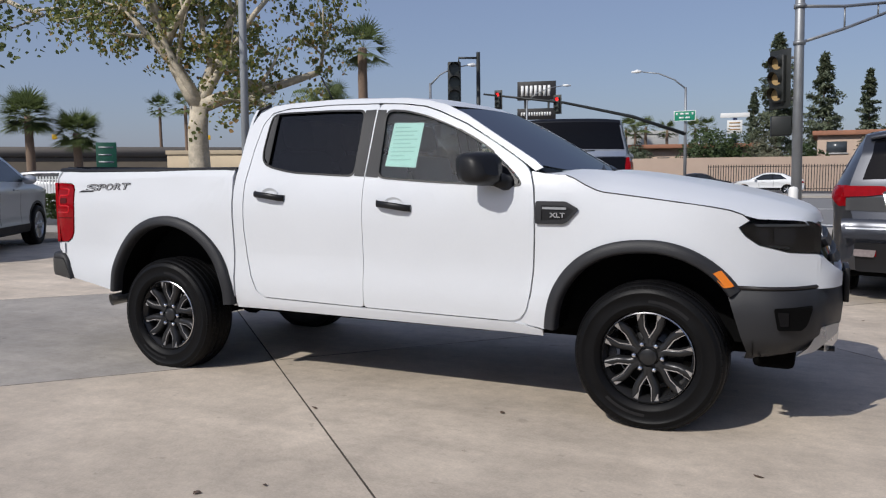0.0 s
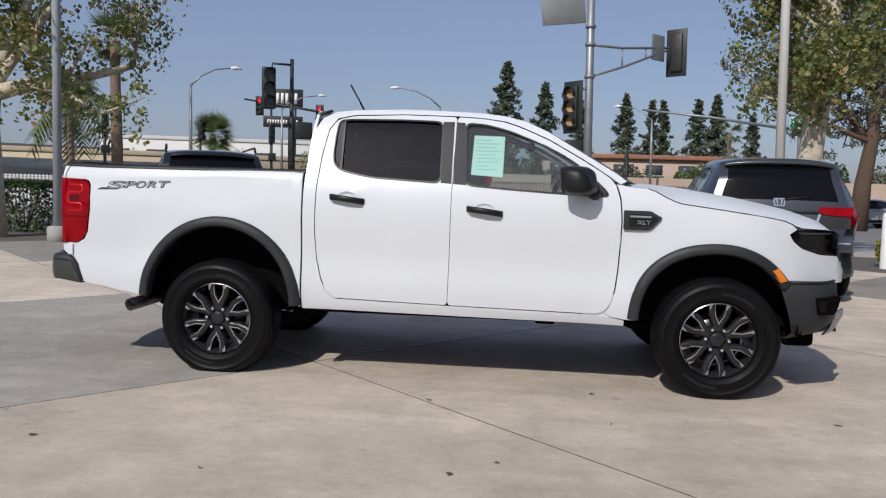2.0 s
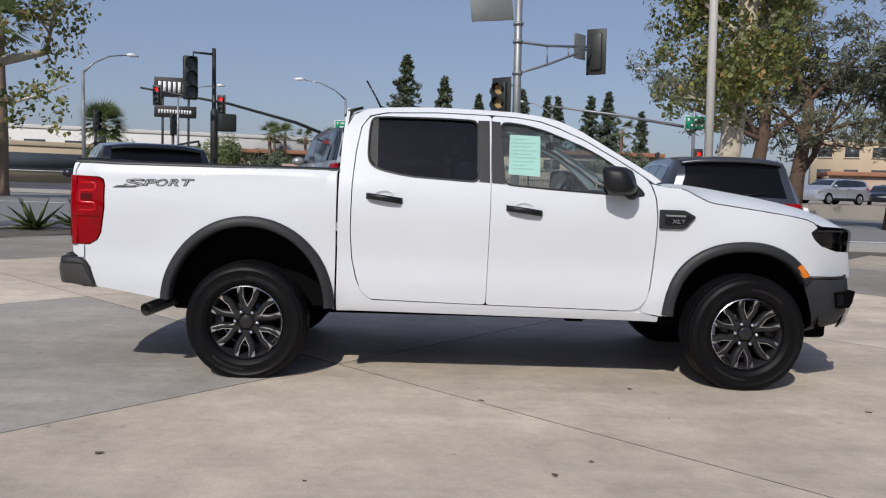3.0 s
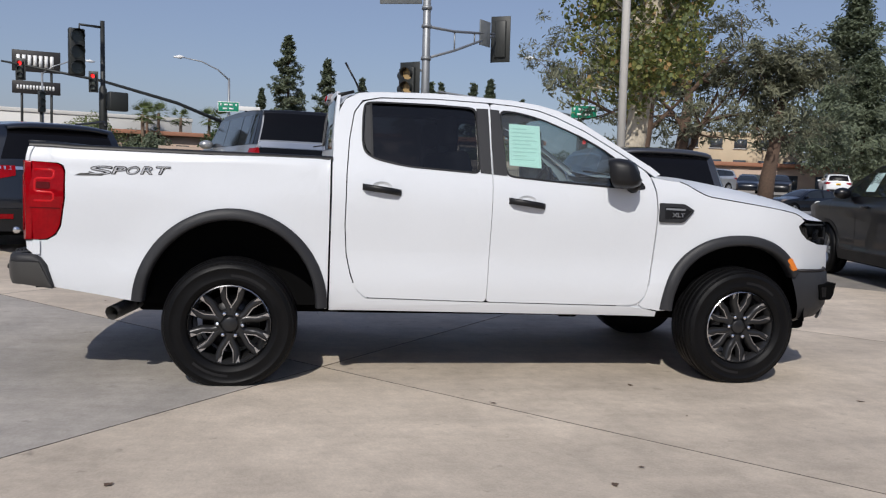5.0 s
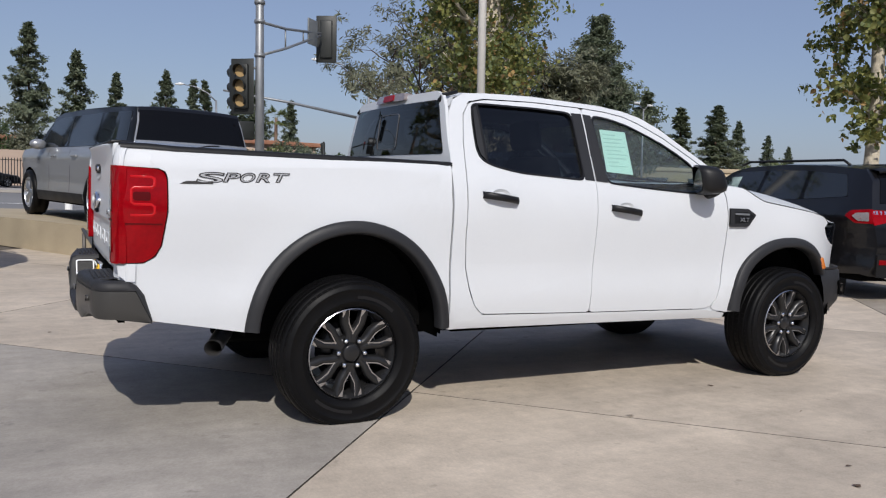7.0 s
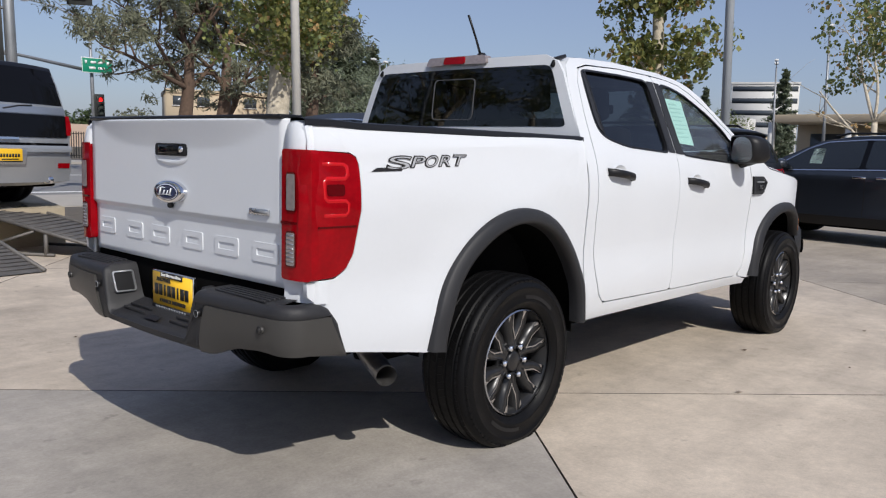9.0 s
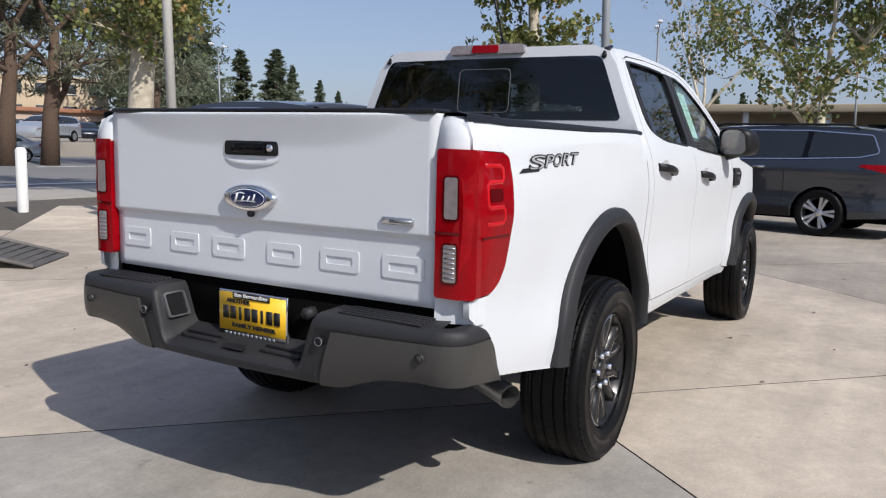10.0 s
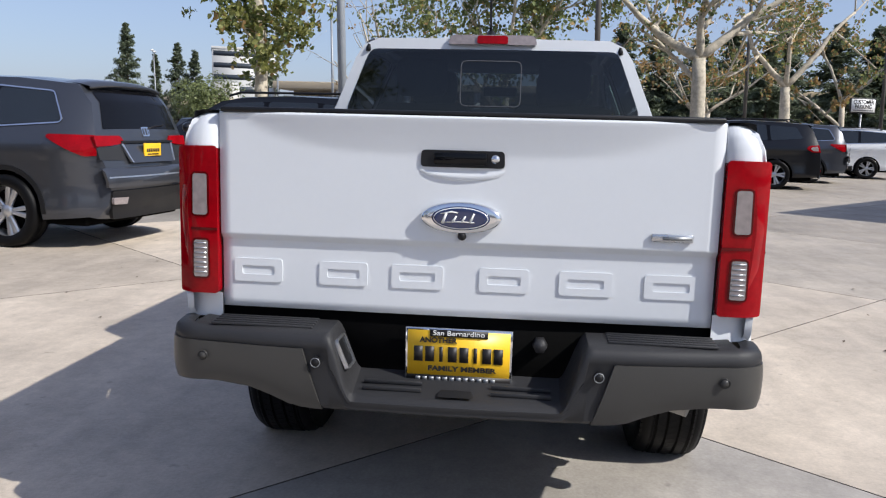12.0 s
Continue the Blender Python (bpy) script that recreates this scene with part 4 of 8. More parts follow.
# tail lamps wrap round the corner
for s in (-1, 1):
    lo = rounded([(-1.116, 1.25), (-0.932, 1.241), (-0.904, 1.228), (-0.893, 1.198), (-0.892, 1.05), (-0.916, 0.897), (-0.942, 0.850), (-0.985, 0.822), (-1.116, 0.815)], 0.015, 3)
    bm = panel_bm(lo, lambda x, z: bed_side(max(x, -1.09), min(z, 1.2)) - 0.05 * max(0, (-1.07 - x) / 0.05) ** 2, side=s, rim=0.03, off=0.006, step=0.05)
    face = rear_panel(rounded([(0.722, 0.815), (0.848, 0.815), (0.846, 1.25), (0.722, 1.252)], 0.012, 3), lambda u, z: -1.118 + 0.03 * max(0, (u - 0.785) / 0.065) ** 2, rim=0.03, off=0.0, step=0.05)
    if s < 0:
        for v in face.verts:
            v.co.y = -v.co.y
    me_tmp = bpy.data.meshes.new("tmp")
    face.to_mesh(me_tmp)
    face.free()
    bm.from_mesh(me_tmp)
    bpy.data.meshes.remove(me_tmp)
    lamp = part("tail_lamp", bm, RED, truck, "red wrap-round tail lamp")
    for z0, z1 in ((1.05, 1.17), (0.865, 0.975)):
        o = rounded([(0.752, z0), (0.795, z0), (0.793, z1), (0.752, z1)], 0.008, 3)
        b2 = rear_panel(o, lambda u, z: -1.118, rim=0.01, off=0.004)
        if s < 0:
            for v in b2.verts:
                v.co.y = -v.co.y
        part("reversing_lens", b2, CLEARL, lamp, "clear ribbed lens")
        for grow_, in_, mt in ((0.006, 0.001, REDDARK),):
            b3 = rear_panel(grown(o, grow_), lambda u, z: -1.118, (grown(o, in_),), rim=0.004, off=0.0025)
            if s < 0:
                for v in b3.verts:
                    v.co.y = -v.co.y
            part("lens_surround", b3, mt, lamp)
        if z1 < 1.0:
            for k in range(7):
                zr = z0 + 0.012 + 0.0145 * k
                part("lens_rib", box_bm(-1.1235, -1.121, min(s * 0.756, s * 0.791), max(s * 0.756, s * 0.791), zr, zr + 0.004), SILVER, lamp)
    # bright light-guide loops seen inside the lens
    skin = lambda x, zz: bed_side(max(x, -1.09), min(zz, 1.2))
    snake = [(-1.045, 1.205), (-0.958, 1.205), (-0.944, 1.195), (-0.944, 1.168), (-0.956, 1.156), (-1.030, 1.156), (-1.042, 1.146), (-1.042, 1.092), (-1.030, 1.082), (-0.956, 1.082), (-0.944, 1.072), (-0.944, 1.046), (-0.956, 1.034), (-1.045, 1.034)]
    # the thin dark line under each loop is its outline and painted shadow
    for dz, ro, r_, mt in ((0.0, -0.003, 0.012, REDHOT), (-0.013, 0.002, 0.0030, REDDARK), (0.013, 0.003, 0.0016, REDHOT)):
        part("light_guide", tube_bm([(x, s * (skin(x, z + dz) + ro), z + dz) for x, z in snake], r_, 6), mt, lamp)
    core_ = rounded([(-1.035, 1.10), (-0.962, 1.10), (-0.962, 1.138), (-1.035, 1.138)], 0.01, 2)
    part("light_core", panel_bm(core_, skin, side=s, rim=0.003, off=0.0085, step=0.05), REDDARK, lamp)
    part("lamp_seam", panel_bm([(-1.068, 0.992), (-0.91, 0.992), (-0.91, 0.998), (-1.068, 0.998)], lambda x, zz: bed_side(max(x, -1.09), min(zz, 1.2)), side=s, rim=0.003, off=0.0085), REDDARK, lamp)
    b4 = rear_panel([(0.722, 1.004), (0.834, 1.004), (0.834, 1.012), (0.722, 1.012)], lambda u, z: -1.118 + 0.03 * max(0, (u - 0.775) / 0.065) ** 2, rim=0.004, off=0.0045)
    if s < 0:
        for v in b4.verts:
            v.co.y = -v.co.y
    part("lamp_seam", b4, REDDARK, lamp)
    # body corner under the lamp
    cn = bmesh.new()
    grid(cn, [[(-1.10 + 0.02 * k, s * (0.715 + 0.115 * min(1, k / 2) + 0.004 * k), z) for k in range(5)] for z in (0.735, 0.78, 0.815)])
    part("corner_panel", cn, WHITE, truck)
    cn = bmesh.new()
    grid(cn, [[(x + dx, s * (0.718 + (y - 0.718) * w), z) for x, y in ((-1.08, 0.718), (-1.112, 0.722), (-1.112, 0.78), (-1.10, 0.815), (-1.075, 0.836))] for z, w, dx in ((1.245, 1.0, 0), (1.28, 0.96, 0.003), (1.31, 0.85, 0.010), (1.335, 0.68, 0.020), (1.346, 0.5, 0.035))])
    part("corner_panel", cn, WHITE, truck)

# rear bumper: two high step corners, a low tray between them, smooth lower faces
CREASE = 0.697


def bumper_plan():
    """Stations along one half, from the middle outward: x and y of the outer face."""
    ys = [0.0, 0.08, 0.16, 0.24, 0.28, 0.295, 0.305, 0.315, 0.325, 0.335, 0.345, 0.355, 0.365, 0.38, 0.40, 0.44, 0.48, 0.52, 0.56, 0.60, 0.65, 0.70, 0.745]
    pl = [(-1.246 + 0.012 * (y / 0.40) ** 2 if y < 0.40 else -1.234 + 0.034 * ((y - 0.40) / 0.345) ** 1.5, y) for y in ys]
    pl += [(-1.200 + 0.095 * (1 - math.cos(radians(a))), 0.745 + 0.112 * math.sin(radians(a))) for a in range(12, 91, 13)]
    return pl + [(-1.06, 0.862), (-1.02, 0.864), (-0.985, 0.865), (-0.950, 0.866)]


def bumper_row(x, y):
    """One section of the bumper, from the inner edge of its top to the inner edge of its underside."""
    k = min(1, max(0, (y - 0.292) / 0.075))
    k = k * k * (3 - 2 * k)
    top = 0.556 + (0.733 - 0.556) * k
    side = y > 0.80
    if x > -1.05:
        top = lerp([(-1.05, 0.731), (-1.02, 0.716), (-0.985, 0.672), (-0.950, 0.560)], x)
    low = lerp([(0, 0.510), (0.42, 0.512), (0.47, 0.518), (0.54, 0.545), (0.60, 0.562), (0.70, 0.570), (0.87, 0.566)], y)
    if x > -1.10:
        low = lerp([(-1.10, 0.566), (-0.950, 0.545)], x)
    low = min(low, top - 0.008)
    mid = CREASE if k > 0.99 and top > CREASE + 0.01 else low + (top - low) * 0.62
    ny = min(1, max(0, (y - 0.745) / 0.112))
    nx = 1 - ny * 0.85
    q = lambda d, z: (x + d * nx, y - d * ny, z)
    back = -1.085 if not side else x + 0.02
    rise = 0.044 * (1 - k) + 0.010 * k
    return [(max(back, x + 0.02 * nx), y - 0.06 * ny, top + rise * (0 if side else 1)), q(0.040, top + 0.006), q(0.016, top), q(0.005, top - 0.010), q(0.001, top - 0.024 * min(1, (top - low) / 0.12)), q(0.0, mid), q(0.004, mid - 0.006),
            q(0.003, low + (mid - low) * 0.5), q(0.010, low + 0.014), q(0.024, low + 0.002), q(0.07, low + 0.004)]


def bumper_bm():
    half_ = bumper_plan()
    rows = [[(p[0], -p[1], p[2]) for p in bumper_row(x, y)] for x, y in half_[:0:-1]] + [bumper_row(x, y) for x, y in half_]
    bm = bmesh.new()
    grid(bm, rows)
    bmesh.ops.recalc_face_normals(bm, faces=bm.faces[:])
    for e in bm.edges:
        if len(e.link_faces) == 2 and e.calc_face_angle(0) > 0.75:
            e.smooth = False
    return bm


def bumper_face(side):
    """The smooth lower face of one corner, a little proud of the black moulding; its inner edge slants."""
    rows = []
    for x, y in bumper_plan():
        if y < 0.375:
            continue
        r = bumper_row(x, y)
        up, dn = r[5], r[9]
        ny = min(1, max(0, (y - 0.745) / 0.112))
        row = []
        for i in range(7):
            f = i / 6
            z = up[2] - 0.005 + (dn[2] - up[2] + 0.004) * f
            yy = y + 0.055 * (1 - f) * max(0, 1 - (y - 0.38) / 0.12)
            o = 0.006 - 0.009 * f ** 6 - 0.003 * (1 - f) ** 8
            row.append((x - o * (1 - ny * 0.85) + 0.012 * f ** 4 * (1 - ny), side * (yy + o * ny), z))
        rows.append(row)
    bm = bmesh.new()
    grid(bm, rows)
    be = [e for e in bm.edges if len(e.link_faces) == 1]
    ex = bmesh.ops.extrude_edge_only(bm, edges=be)
    for v in [q for q in ex["geom"] if isinstance(q, bmesh.types.BMVert)]:
        v.co += Vector((0.012, 0, 0)) if abs(v.co.y) < 0.80 else Vector((0, -0.012 * side, 0))
    bmesh.ops.recalc_face_normals(bm, faces=bm.faces[:])
    for e in be:
        e.smooth = False
    return bm


MOULD = mat("bumper_moulding", (0.023, 0.023, 0.025), 0.55, var=0.15, bump=0.15, bscale=350, spec=0.35)
bumper = part("rear_bumper", bumper_bm(), MOULD, truck, "dark grey plastic step bumper")
for s in (-1, 1):
    part("corner_face", bumper_face(s), BUMPF, bumper, "smooth dark grey bumper corner")
    for k in range(5):
        x0 = -1.185 + 0.020 * k
        part("step_rib", box_bm(x0, x0 + 0.009, min(s * 0.42, s * 0.72), max(s * 0.42, s * 0.72), 0.738, 0.7455 + 0.001 * k, 0.002), MOULD, bumper)
    part("tray_rib", box_bm(-1.16, -1.152, min(s * 0.10, s * 0.27), max(s * 0.10, s * 0.27), 0.578, 0.590, 0.002), MOULD, bumper)
    part("tray_rib", box_bm(-1.19, -1.182, min(s * 0.10, s * 0.27), max(s * 0.10, s * 0.27), 0.568, 0.580, 0.002), MOULD, bumper)
    for y, x, z in ((0.394, -1.238, 0.658), (0.735, -1.208, 0.652)):
        sn = bmesh.new()
        bmesh.ops.create_cone(sn, cap_ends=True, segments=16, radius1=0.014, radius2=0.012, depth=0.02, matrix=Matrix.Translation((x, s * y, z)) @ Matrix.Rotation(-1.5708, 4, "Y"))
        part("parking_sensor", sn, BLACKP if y < 0.5 else BUMPF, bumper)
        rg = bmesh.new()
        tube(rg, [(x - 0.0095, s * y + 0.013 * math.cos(6.28318 * k / 16), z + 0.013 * math.sin(6.28318 * k / 16)) for k in range(17)], 0.0014, 4)
        part("sensor_ring", rg, GALV if y < 0.5 else BLACKP, bumper)
part("recess_back", box_bm(-1.08, -1.05, -0.72, 0.72, 0.53, 0.80), UNDER, bumper)
part("centre_cover", rear_panel(rounded([(-0.05, 0.568), (0.05, 0.568), (0.044, 0.580), (-0.044, 0.580)], 0.004, 2), lambda u, z: -1.215 + 2.2 * (z - 0.568), rim=0.004, off=0.002), BLACKP, bumper)
# towing socket in the inner wall of one corner
SK = Matrix(((1, 0, 0, -1.158), (0, -0.92, 0.39, 0.334), (0, 0.39, 0.92, 0.668), (0, 0, 0, 1)))
fr_o, fr_i = rounded([(-0.047, -0.046), (0.047, -0.046), (0.047, 0.046), (-0.047, 0.046)], 0.012, 3), rounded([(-0.041, -0.040), (0.041, -0.040), (0.041, 0.040), (-0.041, 0.040)], 0.009, 3)
sb_ = slab_bm(fr_o, 0.012, (fr_i,))
sb_.transform(SK)
soc = part("socket_frame", sb_, SILVER, bumper, "pale frame of the towing socket", smooth=False)
sb_ = slab_bm(fr_i, 0.006)
sb_.transform(SK)
part("socket_cover", sb_, BLACKP, soc, smooth=False)
cv = bmesh.new()
bmesh.ops.create_cone(cv, cap_ends=True, segments=6, radius1=0.024, radius2=0.02, depth=0.05, matrix=Matrix.Translation((-1.095, -0.235, 0.70)) @ Matrix.Rotation(-1.5708, 4, "Y"))
part("plug_cap", cv, MOULD, bumper)
# dealer plate
plate = part("plate_frame", box_bm(-1.118, -1.098, -0.158, 0.158, 0.578, 0.742, 0.004), CHROME, truck, "yellow dealer plate in a chrome frame")
part("plate_panel", box_bm(-1.122, -1.112, -0.150, 0.150, 0.600, 0.735), YELLOW, plate, "yellow printed panel")
part("frame_band", box_bm(-1.124, -1.112, -0.152, 0.152, 0.580, 0.602), BLACKI, plate)
part("frame_tab", box_bm(-1.124, -1.112, -0.085, 0.085, 0.718, 0.738), BLACKI, plate)
P_R, P_U = (0, -1, 0), (0, 0, 1)
writing("plate_line", "San Bernardino", 0.020, WHITEI, plate, text_m(-1.1255, 0, 0.729, P_R, P_U), width=0.15)
writing("plate_line", "ANOTHER", 0.022, BLACKI, plate, text_m(-1.1235, 0.06, 0.707, P_R, P_U), width=0.11, bold=0.0006)
writing("plate_line", "FAMILY MEMBER", 0.020, BLACKI, plate, text_m(-1.1235, -0.01, 0.622, P_R, P_U), width=0.20, bold=0.0006)
for i in range(8):
    w = 0.026 if i not in (2, 5) else 0.010
    y0 = 0.118 - 0.0335 * i
    part("name_bar", box_bm(-1.1245, -1.1215, y0 - w / 2, y0 + w / 2, 0.643, 0.688), BLACKI, plate)
for i in range(12):
    part("name_bar", box_bm(-1.1255, -1.1235, 0.118 - 0.02 * i - 0.007, 0.118 - 0.02 * i + 0.007, 0.586, 0.597), GALV, plate)

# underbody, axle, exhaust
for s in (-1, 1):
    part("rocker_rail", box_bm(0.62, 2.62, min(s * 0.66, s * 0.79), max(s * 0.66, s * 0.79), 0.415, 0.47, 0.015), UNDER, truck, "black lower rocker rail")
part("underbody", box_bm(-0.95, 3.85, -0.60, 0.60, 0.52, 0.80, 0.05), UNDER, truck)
# low belly parts, added so that less light reaches the ground under the truck
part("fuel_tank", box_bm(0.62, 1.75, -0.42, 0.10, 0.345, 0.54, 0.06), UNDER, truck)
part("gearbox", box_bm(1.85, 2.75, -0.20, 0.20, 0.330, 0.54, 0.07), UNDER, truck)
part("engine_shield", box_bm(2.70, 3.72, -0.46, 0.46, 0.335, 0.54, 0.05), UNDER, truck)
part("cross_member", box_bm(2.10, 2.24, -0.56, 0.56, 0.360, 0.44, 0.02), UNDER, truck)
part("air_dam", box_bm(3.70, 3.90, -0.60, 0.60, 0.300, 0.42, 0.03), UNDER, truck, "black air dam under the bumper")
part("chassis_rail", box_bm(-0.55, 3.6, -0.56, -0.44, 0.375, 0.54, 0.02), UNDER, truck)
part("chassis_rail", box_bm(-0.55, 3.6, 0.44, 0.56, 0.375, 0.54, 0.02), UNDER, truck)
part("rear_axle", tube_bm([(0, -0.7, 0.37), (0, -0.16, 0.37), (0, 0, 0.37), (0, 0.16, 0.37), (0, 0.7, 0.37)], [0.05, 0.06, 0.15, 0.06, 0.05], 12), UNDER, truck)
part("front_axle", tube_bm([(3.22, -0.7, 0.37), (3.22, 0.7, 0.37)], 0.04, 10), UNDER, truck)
ex = bmesh.new()
tube(ex, [(0.3, -0.30, 0.50), (-0.32, -0.30, 0.485), (-0.47, -0.38, 0.46), (-0.56, -0.55, 0.43), (-0.66, -0.77, 0.395)], [0.038, 0.038, 0.040, 0.042, 0.042], 16, cap=False)
part("exhaust", ex, STEEL, truck, "steel exhaust tail pipe")
for y in (-0.42, 0.42):
    part("leaf_spring", box_bm(-0.6, 0.6, y - 0.03, y + 0.03, 0.40, 0.44, 0.01), UNDER, truck)


# wheels: built facing -y round the origin
def truck_wheel(parent, m):
    rim = bmesh.new()
    lathe(rim, [(0.215, -0.112), (0.222, -0.108), (0.218, -0.095), (0.205, -0.085), (0.195, -0.02), (0.19, 0.08)], 60)
    lathe(rim, [(0.001, -0.07), (0.075, -0.072), (0.085, -0.055), (0.085, -0.02)], 24)
    wheel = part("wheel", rim, DARKRIM, parent, "dark grey twelve-spoke alloy wheel")
    wheel.matrix_local = m
    SP = ((0.062, 5.0, 0.020), (0.092, 7.0, 0.017), (0.120, 12.5, 0.0165), (0.148, 15.6, 0.0165), (0.180, 14.6, 0.017), (0.214, 13.2, 0.0185))
    sp, mc = bmesh.new(), bmesh.new()
    for s in (-1, 1):
        rows, edge = [], []
        for r, deg, w in SP:
            a = radians(s * deg)
            c, n = Vector((r * math.cos(a), 0, r * math.sin(a))), Vector((-math.sin(a), 0, math.cos(a)))
            y0 = -0.080 - 0.09 * (r - 0.06)
            rows.append([c + n * w * 1.25 + Vector((0, y0 + 0.045, 0)), c + n * w + Vector((0, y0, 0)), c - n * w + Vector((0, y0, 0)), c - n * w * 1.25 + Vector((0, y0 + 0.045, 0))])
            edge.append([c - n * s * w + Vector((0, y0 - 0.0012, 0)), c - n * s * w * (0.66 if r < 0.16 else 0.84) + Vector((0, y0 - 0.0012, 0))])
        grid(sp, rows)
        grid(mc, edge[1:])
        tip = []
        for r, deg, w in SP[-2:]:
            a = radians(s * (deg + 0.2))
            c, n = Vector((r * math.cos(a), 0, r * math.sin(a))), Vector((-math.sin(a), 0, math.cos(a)))
            y0 = -0.0815 - 0.09 * (r - 0.06)
            tip.append([c + n * w * k_ + Vector((0, y0, 0)) for k_ in ((0.92, 0.80) if r < 0.2 else (0.95, -0.2))])
        grid(mc, tip)
    grid(sp, [[(0.05, -0.0795, -0.02), (0.05, -0.0795, 0.02)], [(0.105, -0.0795, -0.020), (0.105, -0.0795, 0.020)]])
    first = first_spoke = part("spoke", sp, DARKRIM, wheel)
    bright = part("spoke_edge", mc, MACHINED, wheel, "bright machined spoke edge")
    for i in range(1, 6):
        for src in (first, bright):
            o = new(src.name.split(".")[0], src.data)
            o.parent = wheel
            o.matrix_local = Matrix.Rotation(radians(60 * i), 4, "Y")
    lip = bmesh.new()
    lathe(lip, [(0.2165, -0.1135), (0.2215, -0.1100)], 60)
    lip_ring = part("rim_lip", lip, MACHINED, wheel)
    cp = bmesh.new()
    lathe(cp, [(0.001, -0.091), (0.038, -0.090), (0.045, -0.085), (0.047, -0.068)], 28)
    part("hub_cap", cp, DARKRIM, wheel)
    nut = bmesh.new()
    bmesh.ops.create_cone(nut, cap_ends=True, segments=6, radius1=0.0150, radius2=0.0125, depth=0.034, matrix=Matrix.Rotation(radians(30), 4, "Y") @ Matrix.Translation((0.071, -0.084, 0.0)) @ Matrix.Rotation(1.5708, 4, "X"))
    first = part("lug_nut", nut, CHROME, wheel)
    for i in range(1, 6):
        o = new("lug_nut", first.data)
        o.parent = wheel
        o.matrix_local = Matrix.Rotation(radians(60 * i), 4, "Y")
    first.matrix_local = Matrix.Identity(4)
    for ob in (wheel, first_spoke, bright, lip_ring):
        ob.data.transform(Matrix.Diagonal((1.06, 1, 1.06, 1)))
    bk = bmesh.new()
    lathe(bk, [(0.02, -0.01), (0.16, -0.012), (0.165, 0.01)], 32)
    part("brake_disc", bk, DARKRIM, wheel, "dark steel brake disc")
    # tyre: sidewall, shoulder blocks, grooves
    ty = bmesh.new()
    prof = [(0.2345, -0.106), (0.2415, -0.120), (0.262, -0.128), (0.266, -0.1315), (0.270, -0.129), (0.300, -0.132), (0.322, -0.130), (0.325, -0.1335), (0.330, -0.1325), (0.338, -0.126), (0.350, -0.121), (0.3520, -0.118)]
    lathe(ty, prof, 72)
    tread = [(0.352, -0.118), (0.364, -0.110), (0.3715, -0.098)]
    for y in (-0.066, -0.024, 0.024, 0.066):
        tread += [(0.3745, y - 0.006), (0.364, y - 0.004), (0.364, y + 0.004), (0.3745, y + 0.006)]
    tread += [(0.3715, 0.098), (0.364, 0.110), (0.350, 0.121), (0.30, 0.131), (0.24, 0.118), (0.20, 0.10)]
    lathe(ty, tread, 72)
    tyre = part("tyre", ty, RUBBER, wheel, "black all-terrain road tyre")
    bl = bmesh.new()
    for k in range(72):
        a = 6.28318 * k / 72
        for y0, y1, r, sk_ in ((-0.122, -0.075, 0.3705, 0.02), (-0.060, -0.030, 0.376, -0.03), (-0.018, 0.018, 0.376, 0.03), (0.030, 0.060, 0.376, -0.03), (0.075, 0.122, 0.3705, 0.02)):
            v = []
            w_ = 0.037 if abs(y0 + y1) > 0.15 else 0.042
            for yy, da in ((y0, -w_), (y1, -w_), (y1, w_), (y0, w_)):
                rr = r - (0.016 if abs(yy) > 0.11 else 0) + (0.004 if abs(yy) < 0.08 and abs(y0) > 0.07 else 0)
                aa = a + da + sk_ * (yy - y0) / (y1 - y0)
                v.append(((rr + 0.002) * math.cos(aa), yy, (rr + 0.002) * math.sin(aa)))
            lo_ = [Vector(p) * 1.0 for p in v]
            top = [bl.verts.new(p) for p in v]
            bot = [bl.verts.new((p.x * 0.97, p.y, p.z * 0.97)) for p in lo_]
            bl.faces.new(top)
            for q in range(4):
                bl.faces.new((top[q], bot[q], bot[(q + 1) % 4], top[(q + 1) % 4]))
    tagged(part("tread", bl, RUBBER, wheel, smooth=False), kind="stuff")
    for c0 in (20, 200):
        mk_ = bmesh.new()
        grid(mk_, [[(r * math.cos(radians(c0 + k * 3)), -0.1325, r * math.sin(radians(c0 + k * 3))) for k in range(15)] for r in (0.284, 0.300)])
        part("sidewall_mark", mk_, BLACKP, wheel)
    return wheel


SPIN = Matrix.Rotation(radians(-27), 4, "Y")


def stand_on(wheel, z):
    """Presses the tyre of a turned wheel flat where it meets the ground."""
    for c in wheel.children:
        if c.name.split(".")[0] in ("tyre", "tread"):
            for v in c.data.vertices:
                p = SPIN @ v.co
                p.x, p.z = p.x * 1.018, p.z * 1.018
                if p.z < -z:
                    p.z = -z + 0.001
                elif p.z < -z + 0.06 and abs(p.x) < 0.2:
                    p.y *= 1 + 0.05 * (1 - (p.z + z) / 0.06)
                v.co = SPIN.inverted() @ p


for x, z in ((0.01, 0.354), (3.225, 0.366)):
    stand_on(truck_wheel(truck, pose(x, -0.79, z) @ SPIN), z)
    stand_on(truck_wheel(truck, pose(x, 0.79, z, 0, 0, 180) @ SPIN), z)

